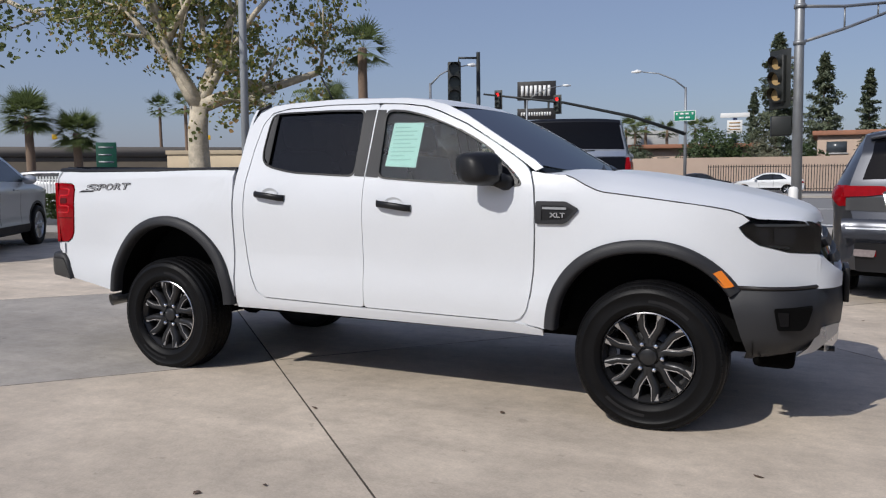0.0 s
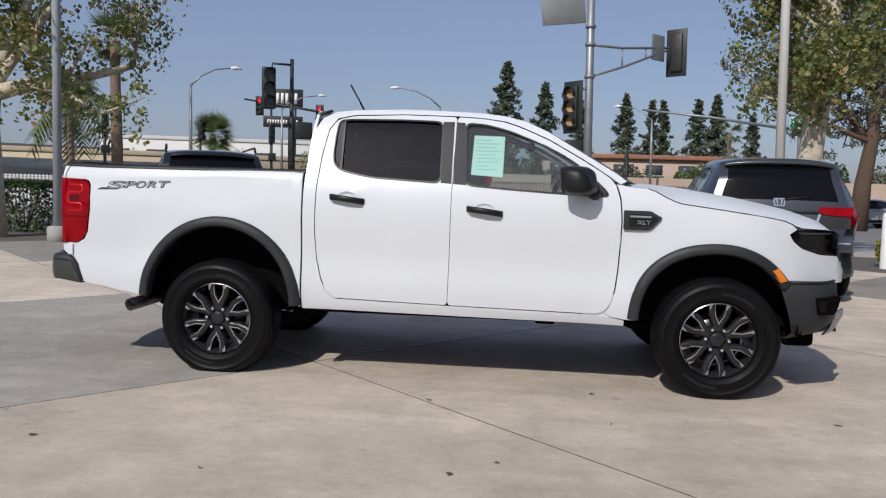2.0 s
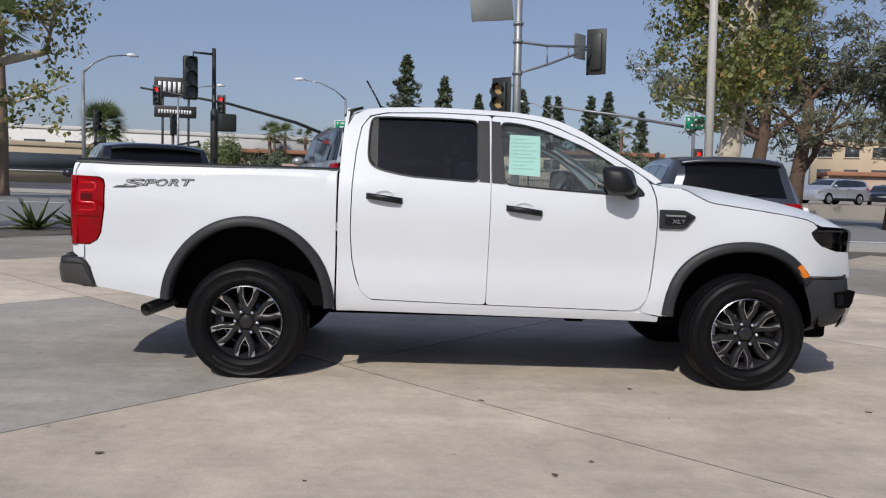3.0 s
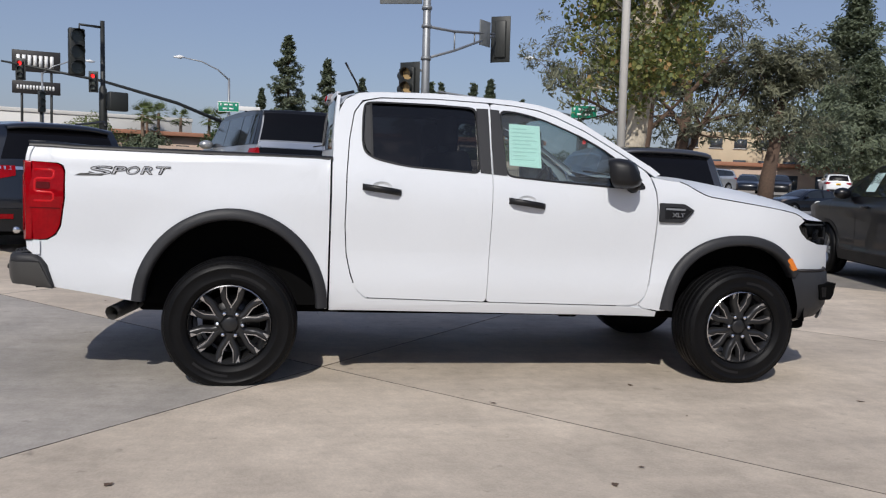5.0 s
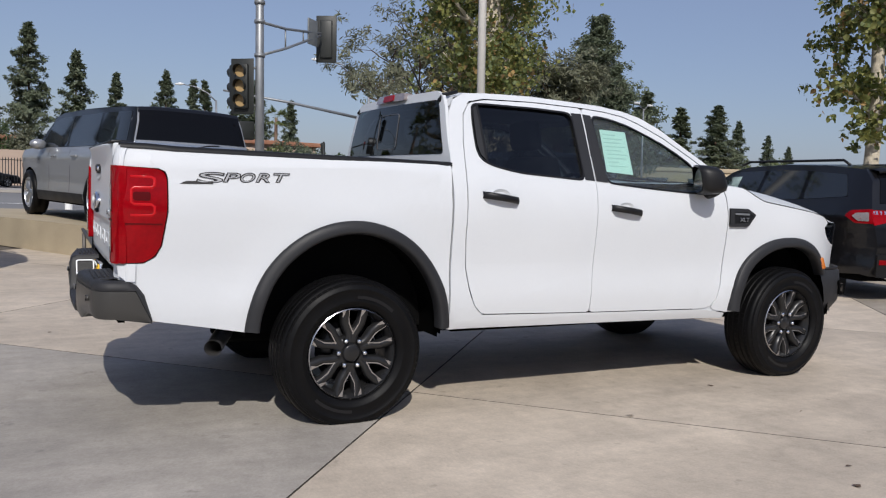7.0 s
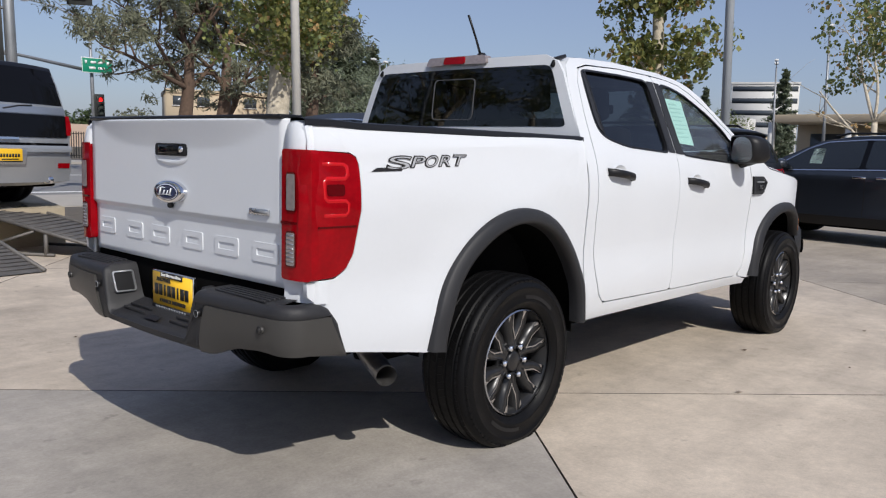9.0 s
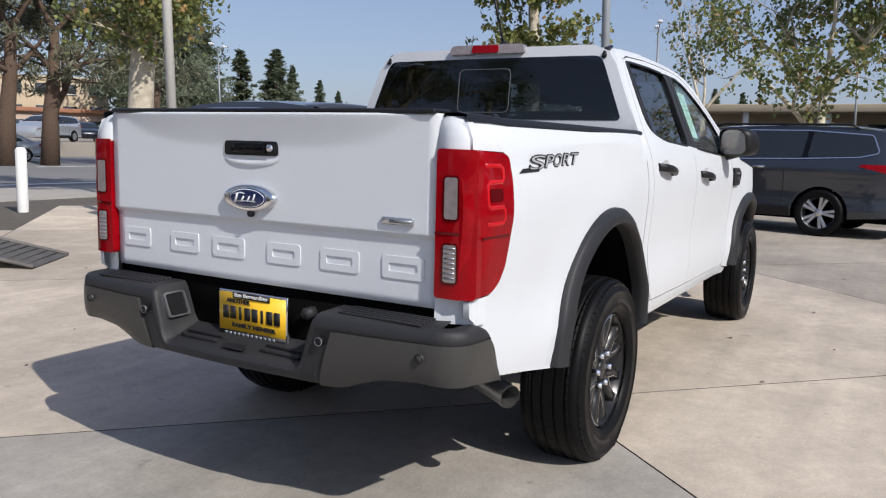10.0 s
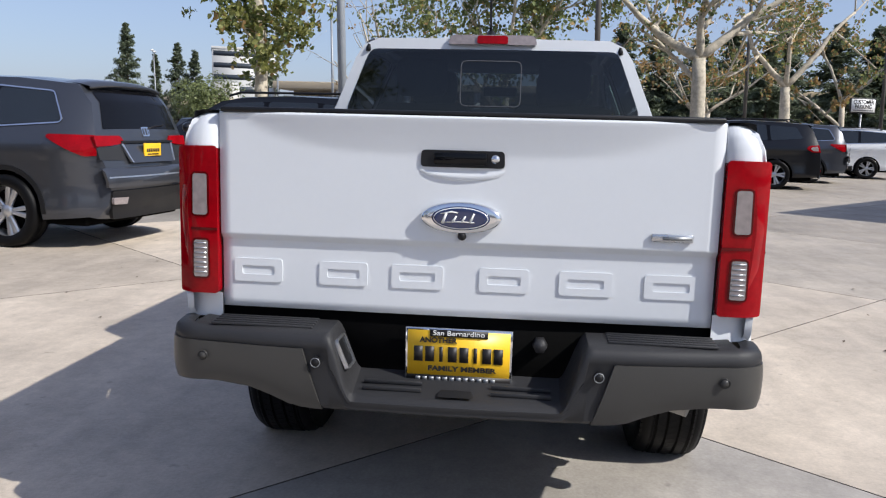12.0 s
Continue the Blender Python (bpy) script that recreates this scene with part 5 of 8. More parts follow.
# cabin: dark seats, headrests, dash, steering wheel, a sheet in the front window
def seat(x, y, z, parent):
    bm = bmesh.new()
    box(bm, x - 0.26, x + 0.26, y - 0.25, y + 0.25, z, z + 0.16, 0.05)
    s = part("seat", bm, CLOTH, parent, "dark cloth seat")
    part("seat_back", box_bm(-0.06, 0.07, -0.25, 0.25, 0, 0.62, 0.05, m=pose(x - 0.26, y, z + 0.10, 0, -14, 0)), CLOTH, s)
    part("headrest", box_bm(-0.05, 0.05, -0.13, 0.13, 0, 0.19, 0.04, m=pose(x - 0.43, y, z + 0.74, 0, -10, 0)), CLOTH, s)


for x, z in ((1.78, 0.72), (1.18, 0.74)):
    for y in (-0.36, 0.36):
        seat(x, y, z, truck)
part("dashboard", box_bm(2.30, 2.62, -0.68, 0.68, 0.95, 1.26, 0.06), BLACKP, truck)
swm = bmesh.new()
tube(swm, [Vector((2.20 + 0.07 * math.cos(a), 0.36 + 0.18 * math.sin(a), 1.18 + 0.17 * math.cos(a))) for a in [6.28318 * k / 24 for k in range(25)]], 0.016, 8)
tube(swm, [(2.30, 0.36, 1.14), (2.20, 0.36, 1.18)], 0.05, 8)
part("steering_wheel", swm, BLACKP, truck)
part("cabin_floor", box_bm(0.65, 2.6, -0.78, 0.78, 0.52, 0.60), UNDER, truck)
part("headliner", box_bm(0.80, 1.85, -0.52, 0.52, 1.70, 1.715), LINER, truck, "pale headliner")
for s in (-1, 1):
    part("door_card", box_bm(0.75, 2.45, min(s * 0.70, s * 0.74), max(s * 0.70, s * 0.74), 0.60, 1.22, 0.01), CLOTH, truck)
part("inner_mirror", box_bm(2.02, 2.06, -0.11, 0.11, 1.54, 1.60, 0.01), BLACKP, truck)
ps = [(1.655, 1.345), (1.86, 1.335), (1.865, 1.60), (1.665, 1.605)]
sheet_p = part("window_sheet", panel_bm(ps, truck_side, side=-1, rim=0.001, off=-0.018), PAPER, truck, "pale green price sheet inside the window")
for k in range(9):
    z = 1.575 - 0.024 * k
    w = (0.10, 0.15, 0.13, 0.16, 0.12, 0.16, 0.15, 0.09, 0.14)[k]
    part("print_bar", panel_bm([(1.68, z - 0.004), (1.68 + w, z - 0.004), (1.68 + w, z + 0.003), (1.68, z + 0.003)], truck_side, side=-1, rim=0.0005, off=-0.0165), INK, sheet_p)


# ---------------------------------------------------------------- other vehicles
def paint(name, col, metal=0.5, coat=0.6):
    return mat(name, col, 0.30, metal, var=0.03, coat=coat, rvar=0.04, spec=0.4)


P_GREY = paint("grey_metallic_paint", (0.066, 0.070, 0.082), 0.6, 0.7)
P_BLACK = paint("black_paint", (0.004, 0.004, 0.005), 0.1, 0.45)
P_NAVY = paint("navy_paint", (0.004, 0.007, 0.014), 0.2, 0.9)
P_SILVER = paint("silver_paint", (0.50, 0.52, 0.55))
P_MID = paint("mid_grey_paint", (0.36, 0.37, 0.385))
P_WHITE2 = paint("plain_white_paint", (0.74, 0.75, 0.75), 0.0)
P_BLUEG = paint("slate_paint", (0.034, 0.040, 0.052), 0.5, 1.0)


def road_wheel(parent, m, r, w, spokes, rim_mat):
    bm = bmesh.new()
    R = r * 0.68
    lathe(bm, [(R * 1.0, -w * 0.46), (R * 0.97, -w * 0.36), (R * 0.9, -w * 0.05), (R * 0.88, w * 0.3)], 36)
    wh = part("wheel", bm, rim_mat, parent)
    wh.matrix_local = m
    hub = bmesh.new()
    lathe(hub, [(0.002, -w * 0.36), (R * 0.24, -w * 0.37), (R * 0.27, -w * 0.2)], 16)
    part("hub", hub, rim_mat, wh)
    sp = bmesh.new()
    rows = []
    for q in (0.2, 0.55, 0.97):
        hw = R * (0.055 + 0.035 * q)
        c, n = Vector((R * q, 0, 0)), Vector((0, 0, 1))
        y0 = -w * (0.36 + 0.06 * q)
        rows.append([c + n * hw * 1.2 + Vector((0, y0 + w * 0.2, 0)), c + n * hw + Vector((0, y0, 0)), c + n * hw * 0.15 + Vector((0, y0 + w * 0.04, 0)), c - n * hw * 0.15 + Vector((0, y0 + w * 0.04, 0)), c - n * hw + Vector((0, y0, 0)), c - n * hw * 1.2 + Vector((0, y0 + w * 0.2, 0))])
    grid(sp, rows)
    first = part("spoke", sp, rim_mat, wh)
    for i in range(spokes * 2):
        ang = 6.28318 * (i // 2) / spokes + (0.17 if i % 2 else -0.17)
        o = first if i == 0 else new("spoke", first.data)
        o.parent = wh
        o.matrix_local = Matrix.Rotation(-ang, 4, "Y")
    dk = bmesh.new()
    disc(dk, R * 0.93, w * 0.02, 24)
    part("brake_disc", dk, UNDER, wh)
    ty = bmesh.new()
    lathe(ty, [(R * 1.0, -w * 0.46), (R * 1.08, -w * 0.52), (r * 0.88, -w * 0.54), (r * 0.96, -w * 0.5), (r * 0.995, -w * 0.36), (r, -w * 0.12), (r * 0.985, -w * 0.10), (r * 0.985, w * 0.10), (r, w * 0.12), (r * 0.995, w * 0.36), (r * 0.95, w * 0.5), (R, w * 0.5)], 44)
    part("tyre", ty, RUBBER, wh, "black tyre")
    return wh


def hull(points):
    """The convex outline round some points of a plane."""
    pts = sorted(set(points))
    out = []
    for seq in (pts, pts[::-1]):
        half_ = []
        for p in seq:
            while len(half_) > 1 and (half_[-1][0] - half_[-2][0]) * (p[1] - half_[-2][1]) - (half_[-1][1] - half_[-2][1]) * (p[0] - half_[-2][0]) <= 0:
                half_.pop()
            half_.append(p)
        out += half_[:-1]
    return out


def car(name, m, label, category, body, spec, group="parked vehicles"):
    """A car from its side profile: x from the rear axle forward, z up. spec keys:
    wb, W, top (profile from nose bottom to tail bottom), belt, roof, windows, lamp, r, spokes, extras."""
    thing = group_thing(name, m, label, category, group)
    wb, W, belt, rf = spec["wb"], spec["W"], spec["belt"], spec["roof"]
    top = spec["top"]
    x0, x1 = min(p[0] for p in top), max(p[0] for p in top)
    arch_r = spec["r"] + 0.055
    low = spec.get("low", 0.26)
    tum = spec.get("tumble", 0.22)

    def half(x, z):
        y = soft([(0.2, W - 0.06), (0.34, W - 0.020), (0.42, W - 0.006), (0.50, W - 0.022), (0.66, W - 0.030), (belt - 0.26, W - 0.020), (belt - 0.13, W), (belt - 0.10, W - 0.004), (belt - 0.02, W - 0.034), (belt + 0.04, W - 0.06), (rf, W - 0.06 - tum)], z, 0.016)
        fx, rx = (x - (x1 - 0.75)) / 0.75, ((x0 + 0.6) - x) / 0.6
        if fx > 0:
            y -= 0.22 * fx ** 2.4
        if rx > 0:
            y -= spec.get("rear_in", 0.10) * rx ** 2.4
        return y

    outline = list(top)
    xr, xf = 0.0, wb
    outline += [(x0 + 0.16, low + 0.08)] + arc(xr, spec["r"] - 0.01, arch_r, arch_r, 188, -8, 16) + arc(xf, spec["r"] - 0.01, arch_r, arch_r, 188, -8, 16) + [(x1 - 0.12, low + 0.02)]
    bm = bmesh.new()
    for s in (-1, 1):
        b = panel_bm(outline, half, side=s, rim=0.0, step=0.075)
        t = bpy.data.meshes.new("t")
        b.to_mesh(t)
        b.free()
        bm.from_mesh(t)
        bpy.data.meshes.remove(t)
    # the skin over the profile
    P = []
    for a, b in zip(top, top[1:]):
        n = max(1, int((Vector(b) - Vector(a)).length / (0.035 if a[0] < 0 else 0.1)))
        P += [Vector(a).lerp(Vector(b), k / n) for k in range(n)]
    P.append(Vector(top[-1]))
    rows = []
    for i, p in enumerate(P):
        d = (P[min(i + 1, len(P) - 1)] - P[max(i - 1, 0)]).normalized()
        nrm = Vector((-d.y, d.x)) * -1
        w = half(p.x, p.y)
        crown = 0.075 if p.y < belt + 0.05 and (p.x > x1 - 0.3) else 0.05
        crown = 0.10 if p.x > x1 - 0.15 else crown
        crown = 0.032 if p.y > rf - 0.12 else crown
        rows.append([(p.x + nrm.x * crown * (1 - abs(u) ** 3), u * w, p.y + nrm.y * crown * (1 - abs(u) ** 3)) for u in [k / 8 - 1 for k in range(17)]])
    grid(bm, rows)
    part("body", bm, body, thing)
    if spec.get("black_top"):
        tp = bmesh.new()
        sel = [r_ for r_, p in zip(rows, P) if p.y > rf - 0.10]
        grid(tp, [[(x, y * 0.995, z + 0.006) for x, y, z in r_] for r_ in sel])
        part("roof", tp, P_BLACK, thing, "gloss black roof")
        for s in (-1, 1):
            poly = [tuple(p) for p in P if p.y > belt + 0.03]
            part("pillar_skin", panel_bm(poly, half, side=s, rim=0, off=0.0025, step=0.2), P_BLACK, thing)
    part("underbody", box_bm(x0 + 0.2, x1 - 0.2, -W + 0.16, W - 0.16, low - 0.02, 0.62, 0.03), UNDER, thing)
    gl = spec.get("glass", GLASS_D)
    # side glass on a black ground, which stands 4 mm proud of the body
    for s in (-1, 1):
        for w in spec["windows"]:
            w = rounded(w, 0.05, 3)
            part("side_window", panel_bm(w, half, side=s, rim=0.003, off=0.007, step=0.2), spec.get("pane", PANE), thing, "dark tinted glass")
        band = hull([p for w in spec["windows"] for p in w])
        part("window_band", panel_bm(band, half, side=s, rim=0.002, off=0.0035, step=0.15), GLOSSB, thing, "black band round the side windows")
        if spec.get("trim"):
            part("window_trim", panel_bm(grown(rounded(band, 0.04, 3), 0.022), half, (grown(rounded(band, 0.04, 3), 0.007),), side=s, rim=0.003, off=0.011, step=0.15), CHROME, thing, "thin chrome window surround")
        low_z = 0.30
        cl = [(xr + arch_r + 0.02, low_z - 0.02), (xf - arch_r - 0.02, low_z - 0.02), (xf - arch_r - 0.02, low_z + 0.13), (xr + arch_r + 0.02, low_z + 0.13)]
        part("sill", panel_bm(cl, half, side=s, rim=0.01, off=0.010, step=0.3), BLACKP, thing)
        for cx in (xr, xf):
            wh = bmesh.new()
            grid(wh, [[(cx + arch_r * math.cos(radians(a)), s * y, spec["r"] + arch_r * math.sin(radians(a))) for a in range(-10, 200, 15)] for y in (W - 0.03, W - 0.45)])
            part("wheel_housing", wh, UNDER, thing)
            if spec.get("clad"):
                ring = arc(cx, spec["r"] - 0.01, arch_r + 0.05, arch_r + 0.05, 180, 0, 14) + arc(cx, spec["r"] - 0.01, arch_r, arch_r, 0, 180, 14)
                part("arch_trim", panel_bm(ring, half, side=s, rim=0.01, off=0.008, step=0.3), BLACKP, thing)
            road_wheel(thing, pose(cx, s * (W - 0.115), spec["r"], 0, 0, 0 if s < 0 else 180), spec["r"], 0.24, spec.get("spokes", 5), spec.get("rim", SILVER))
        for hx in spec.get("handles", ()):
            z = belt - 0.10
            part("door_handle", box_bm(hx - 0.10, hx + 0.10, min(s * (half(hx, z)), s * (half(hx, z) + 0.03)), max(s * (half(hx, z)), s * (half(hx, z) + 0.03)), z - 0.015, z + 0.018, 0.006), spec.get("handle_mat", body), thing)
        for gx in spec.get("seams", ()):
            part("door_seam", panel_bm([(gx, 0.45), (gx + 0.012, 0.45), (gx + 0.012, belt), (gx, belt)], half, side=s, rim=0, off=0.002, step=0.2), BLACKI, thing)
        mxx = spec["mirror"]
        mb = bmesh.new()
        bmesh.ops.create_uvsphere(mb, u_segments=14, v_segments=8, radius=1, matrix=Matrix.Translation((mxx, s * (W + 0.06), belt + 0.08)) @ Matrix.Diagonal((0.09, 0.13, 0.085, 1)))
        part("wing_mirror", mb, body, thing)
        # lamps
        part("tail_lamp", panel_bm(rounded(spec["lamp"], 0.02, 3), half, side=s, rim=0.03, off=0.012, step=0.1), RED, thing, "red tail lamp")
        if spec.get("core"):
            part("lamp_core", panel_bm(rounded(spec["core"], 0.015, 3), half, side=s, rim=0.006, off=0.017, step=0.1), CLEARL, thing, "pale lamp core")
        hlx = x1 - 0.16
        part("headlamp", panel_bm(rounded([(hlx - 0.32, 0.86), (hlx - 0.02, 0.70), (hlx + 0.06, 0.72), (hlx - 0.02, 0.84)], 0.02, 3), half, side=s, rim=0.03, off=0.012, step=0.1), CLEARL, thing, "clear headlamp")
    # screens front and back follow the profile
    def screen(nm, za, zb, front, inset, material):
        seg = [p for p in P if za <= p.y <= zb and ((p.x > wb * 0.5) == front) and (p.x < x1 - 0.5 if front else True)]
        if len(seg) < 2:
            return None
        rows = []
        for i, p in enumerate(seg):
            d = (seg[min(i + 1, len(seg) - 1)] - seg[max(i - 1, 0)]).normalized()
            nrm = Vector((-d.y, d.x)) * -1
            w = half(p.x, p.y) - inset
            wf = half(p.x, p.y)
            rows.append([(p.x + nrm.x * (0.05 * (1 - abs(u * w / wf) ** 3) + 0.006), u * w, p.y + nrm.y * (0.05 * (1 - abs(u * w / wf) ** 3) + 0.006)) for u in [k / 8 - 1 for k in range(17)]])
        b = bmesh.new()
        grid(b, rows)
        return part(nm, b, material, thing)

    screen("windscreen", belt + 0.06, rf - 0.09, True, 0.06, spec.get("pane", PANE))
    rwz = spec.get("rear_glass", (belt + 0.05, rf - 0.11))
    screen("rear_window", rwz[0], rwz[1], False, spec.get("rear_inset", 0.10), GLOSSB)

    back = sorted((p.y, p.x) for p in P if p.x < -0.5)

    def tail_x(z):
        return lerp(back, z) - 0.05

    def tail_skin(u, z):
        x = lerp(back, z)
        w = max(0.3, half(x, z))
        return x - 0.05 * (1 - min(1, abs(u) / w) ** 3) - 0.014
    pz = spec.get("plate", 0.92)
    tx = tail_x(pz) - spec.get("plate_out", 0.0)
    pl = part("plate", box_bm(tx - 0.022, tx - 0.006, -0.155, 0.155, pz - 0.075, pz + 0.075, 0.003), YELLOW, thing, "yellow dealer plate")
    for k in range(7):
        part("plate_bar", box_bm(tx - 0.026, tx - 0.020, -0.118 + 0.035 * k, -0.094 + 0.035 * k, pz - 0.018, pz + 0.018), BLACKI, pl)
    part("plate_bar", box_bm(tx - 0.026, tx - 0.020, -0.10, 0.10, pz - 0.048, pz - 0.036), BLACKI, pl)
    part("plate_bar", box_bm(tx - 0.026, tx - 0.020, -0.15, 0.15, pz - 0.075, pz - 0.060), BLACKI, pl)
    if spec.get("gate_lamp"):
        a, b, c, d = spec["gate_lamp"]
        for s in (-1, 1):
            d = min(d, half(lerp(back, b), b) + 0.003)
            q = rounded([(c, a + 0.35 * (b - a)), (d, a), (d, b), (c, b)], 0.012, 2)
            bmq = rear_panel(q, tail_skin, rim=0.02, step=0.05)
            if s < 0:
                for v in bmq.verts:
                    v.co.y = -v.co.y
            part("gate_lamp", bmq, RED, thing, "red tailgate lamp")
    for nm, poly, proud, mt, both, lab in spec.get("gate_trim", ()):
        for s in (-1, 1) if both else (1,):
            bmq = rear_panel(poly, lambda u, z: tail_skin(u, z) + 0.014 - (proud(z) if callable(proud) else proud), rim=0.03, step=0.05)
            if s < 0:
                for v in bmq.verts:
                    v.co.y = -v.co.y
                bmesh.ops.reverse_faces(bmq, faces=bmq.faces[:])
            part(nm, bmq, mt, thing, lab)
    for z0, z1, mt in spec.get("tail_bands", ()):
        bmq = rear_panel(rounded([(-W + 0.14, z0), (W - 0.14, z0), (W - 0.14, z1), (-W + 0.14, z1)], 0.02, 2), tail_skin, rim=0.03, step=0.06)
        part("tail_trim", bmq, mt, thing)
    tb = tail_x(0.5)
    hw = half(lerp(back, 0.5), 0.5) - 0.01
    bmq = rear_panel(rounded([(-hw + 0.02, low + 0.05), (hw - 0.02, low + 0.05), (hw, 0.60), (-hw, 0.60)], 0.03, 2), lambda u, z: tail_skin(u, max(0.42, z)) - 0.010, rim=0.04)
    part("lower_bumper", bmq, spec.get("bumper_mat", BLACKP), thing, "" if spec.get("bumper_mat") else "black lower bumper")
    for s in (-1, 1):
        part("reflector", rear_panel([(s * (hw - 0.20), 0.47), (s * (hw - 0.03), 0.47), (s * (hw - 0.03), 0.53), (s * (hw - 0.20), 0.53)][::s], lambda u, z: tail_skin(u, z) - 0.018, rim=0.01), RED, thing)
        if spec.get("pipes"):
            part("tail_pipe", tube_bm([(tb + 0.2, s * 0.55, 0.33), (tb + 0.0, s * 0.55, 0.33)], 0.045, 12), CHROME, thing)
    part("rear_wiper", tube_bm([(tail_x(belt + 0.06) - 0.01, 0.0, belt + 0.06), (tail_x(belt + 0.1) - 0.012, -0.2, belt + 0.10), (tail_x(belt + 0.1) - 0.012, -0.36, belt + 0.11)], 0.010, 6), BLACKP, thing)
    if spec.get("spoiler"):
        sx_ = spec["spoiler"]
        prof = sorted((p.x, p.y) for p in P if p.y > belt + 0.25 and p.x < 0.3)
        zr, slope = lerp(prof, sx_ + 0.12), 0.10
        sp_rows = []
        for u in [k / 8 - 1 for k in range(17)]:
            w, cr = W - 0.06 - tum - 0.03, 0.05 * (1 - abs(u) ** 3)
            sp_rows.append([(sx_ + 0.16, u * w, zr + cr + 0.012), (sx_, u * w, zr + cr - slope * 0.10 + 0.012), (sx_ - 0.17 + 0.05 * abs(u) ** 3, u * w * 0.97, zr + cr * 0.8 - 0.030), (sx_ - 0.165 + 0.05 * abs(u) ** 3, u * w * 0.97, zr + cr * 0.8 - 0.060), (sx_ + 0.02, u * w * 0.97, zr + cr * 0.6 - 0.075)])
        sb = bmesh.new()
        grid(sb, sp_rows)
        part("spoiler", sb, spec.get("spoiler_mat", body), thing)
    if spec.get("rails"):
        for s in (-1, 1):
            part("roof_rail", tube_bm([(wb * 0.62, s * (W - 0.30), rf + 0.01), (wb * 0.55, s * (W - 0.30), rf + 0.06), (-0.3, s * (W - 0.30), rf + 0.055), (-0.42, s * (W - 0.30), rf - 0.01)], 0.018, 8), BLACKP, thing)
    if spec.get("sheet"):
        a, b, c, d = spec["sheet"]
        part("window_sheet", panel_bm([(a, c), (b, c), (b, d), (a, d)], half, side=1, rim=0.001, off=0.007, step=0.3), PAPER, thing, "pale price sheet")
    return thing


SUV = dict(core=[(-0.98, 1.11), (-0.84, 1.10), (-0.80, 1.06), (-0.88, 1.0), (-1.0, 1.0)], rear_in=0.16, tumble=0.25, wb=2.86, W=0.97, belt=1.16, roof=1.72, r=0.375, clad=True, spokes=5, mirror=2.25, seams=(1.02, 1.98), handles=(0.75, 1.70), rails=True, spoiler=-0.72, sheet=(1.65, 1.9, 1.28, 1.55),
           top=[(3.78, 0.30), (3.84, 0.55), (3.82, 0.80), (3.70, 0.98), (3.2, 1.08), (2.72, 1.16), (2.45, 1.32), (1.92, 1.63), (1.6, 1.70), (0.8, 1.73), (0.0, 1.71), (-0.70, 1.65), (-0.85, 1.50), (-0.98, 1.18), (-1.04, 0.95), (-1.08, 0.70), (-1.06, 0.45), (-1.0, 0.32)],
           windows=[[(1.16, 1.22), (2.16, 1.20), (2.42, 1.22), (1.95, 1.53), (1.75, 1.62), (1.16, 1.645)], [(0.22, 1.24), (1.08, 1.22), (1.08, 1.645), (0.28, 1.64)], [(-0.62, 1.30), (0.14, 1.245), (0.20, 1.63), (-0.45, 1.585)]],
           lamp=[(-1.0, 1.15), (-0.76, 1.13), (-0.70, 1.06), (-0.84, 0.97), (-1.05, 0.97)], plate=0.98, tail_bands=((1.09, 1.13, CHROME),), gate_lamp=(0.95, 1.14, 0.55, 0.84), pipes=True)
PILOT_TRIM = (
    ("gate_lamp", rounded([(0.40, 1.085), (0.60, 1.060), (0.815, 1.050), (0.825, 1.160), (0.46, 1.160)], 0.012, 2), 0.018, RED, True, "red tailgate lamp"),
    ("gate_panel", rounded([(0.47, 1.052), (0.80, 1.040), (0.795, 0.915), (0.42, 0.905)], 0.012, 2), 0.006, PLASTIC, True, "dull grey panel under the lamp"),
    ("plate_recess", rounded([(-0.39, 0.88), (0.39, 0.88), (0.46, 1.085), (-0.46, 1.085)], 0.015, 2), lambda z: 0.012 + 0.20 * (1.09 - z), P_GREY, False, ""),
    # silver strip paints the light caught on the recess edge
    ("lit_recess_edge", [(0.375, 0.885), (0.395, 0.885), (0.468, 1.085), (0.438, 1.085)], lambda z: 0.018 + 0.20 * (1.09 - z), SILVER, True, "strip painted bright as the lit edge of the plate recess"),
    ("gate_strip", rounded([(-0.47, 1.085), (0.47, 1.085), (0.46, 1.108), (-0.46, 1.108)], 0.006, 2), 0.035, BLACKP, False, "black strip over the plate"),
    ("emblem", rounded([(-0.062, 1.152), (0.062, 1.152), (0.068, 1.252), (-0.068, 1.252)], 0.02, 3), 0.016, CHROME, False, "square chrome emblem"),
    ("emblem_face", rounded([(-0.046, 1.168), (0.046, 1.168), (0.052, 1.238), (-0.052, 1.238)], 0.014, 3), 0.019, P_GREY, False, ""),
    ("emblem_bar", [(-0.028, 1.168), (-0.014, 1.168), (-0.020, 1.238), (-0.036, 1.238)], 0.023, CHROME, True, ""),
    ("bumper_shelf", rounded([(-0.80, 0.64), (0.80, 0.64), (0.83, 0.835), (-0.83, 0.835)], 0.02, 3), lambda z: 0.055 - 0.9 * max(0, z - 0.80), P_GREY, False, ""),
    ("bumper_groove", [(-0.78, 0.735), (0.78, 0.735), (0.78, 0.750), (-0.78, 0.750)], 0.058, SILVER, False, "thin bright bumper moulding"),
    ("clear_reflector", rounded([(0.52, 0.46), (0.70, 0.465), (0.70, 0.535), (0.50, 0.53)], 0.01, 2), 0.046, CLEARL, True, "clear reversing lamp"),
)
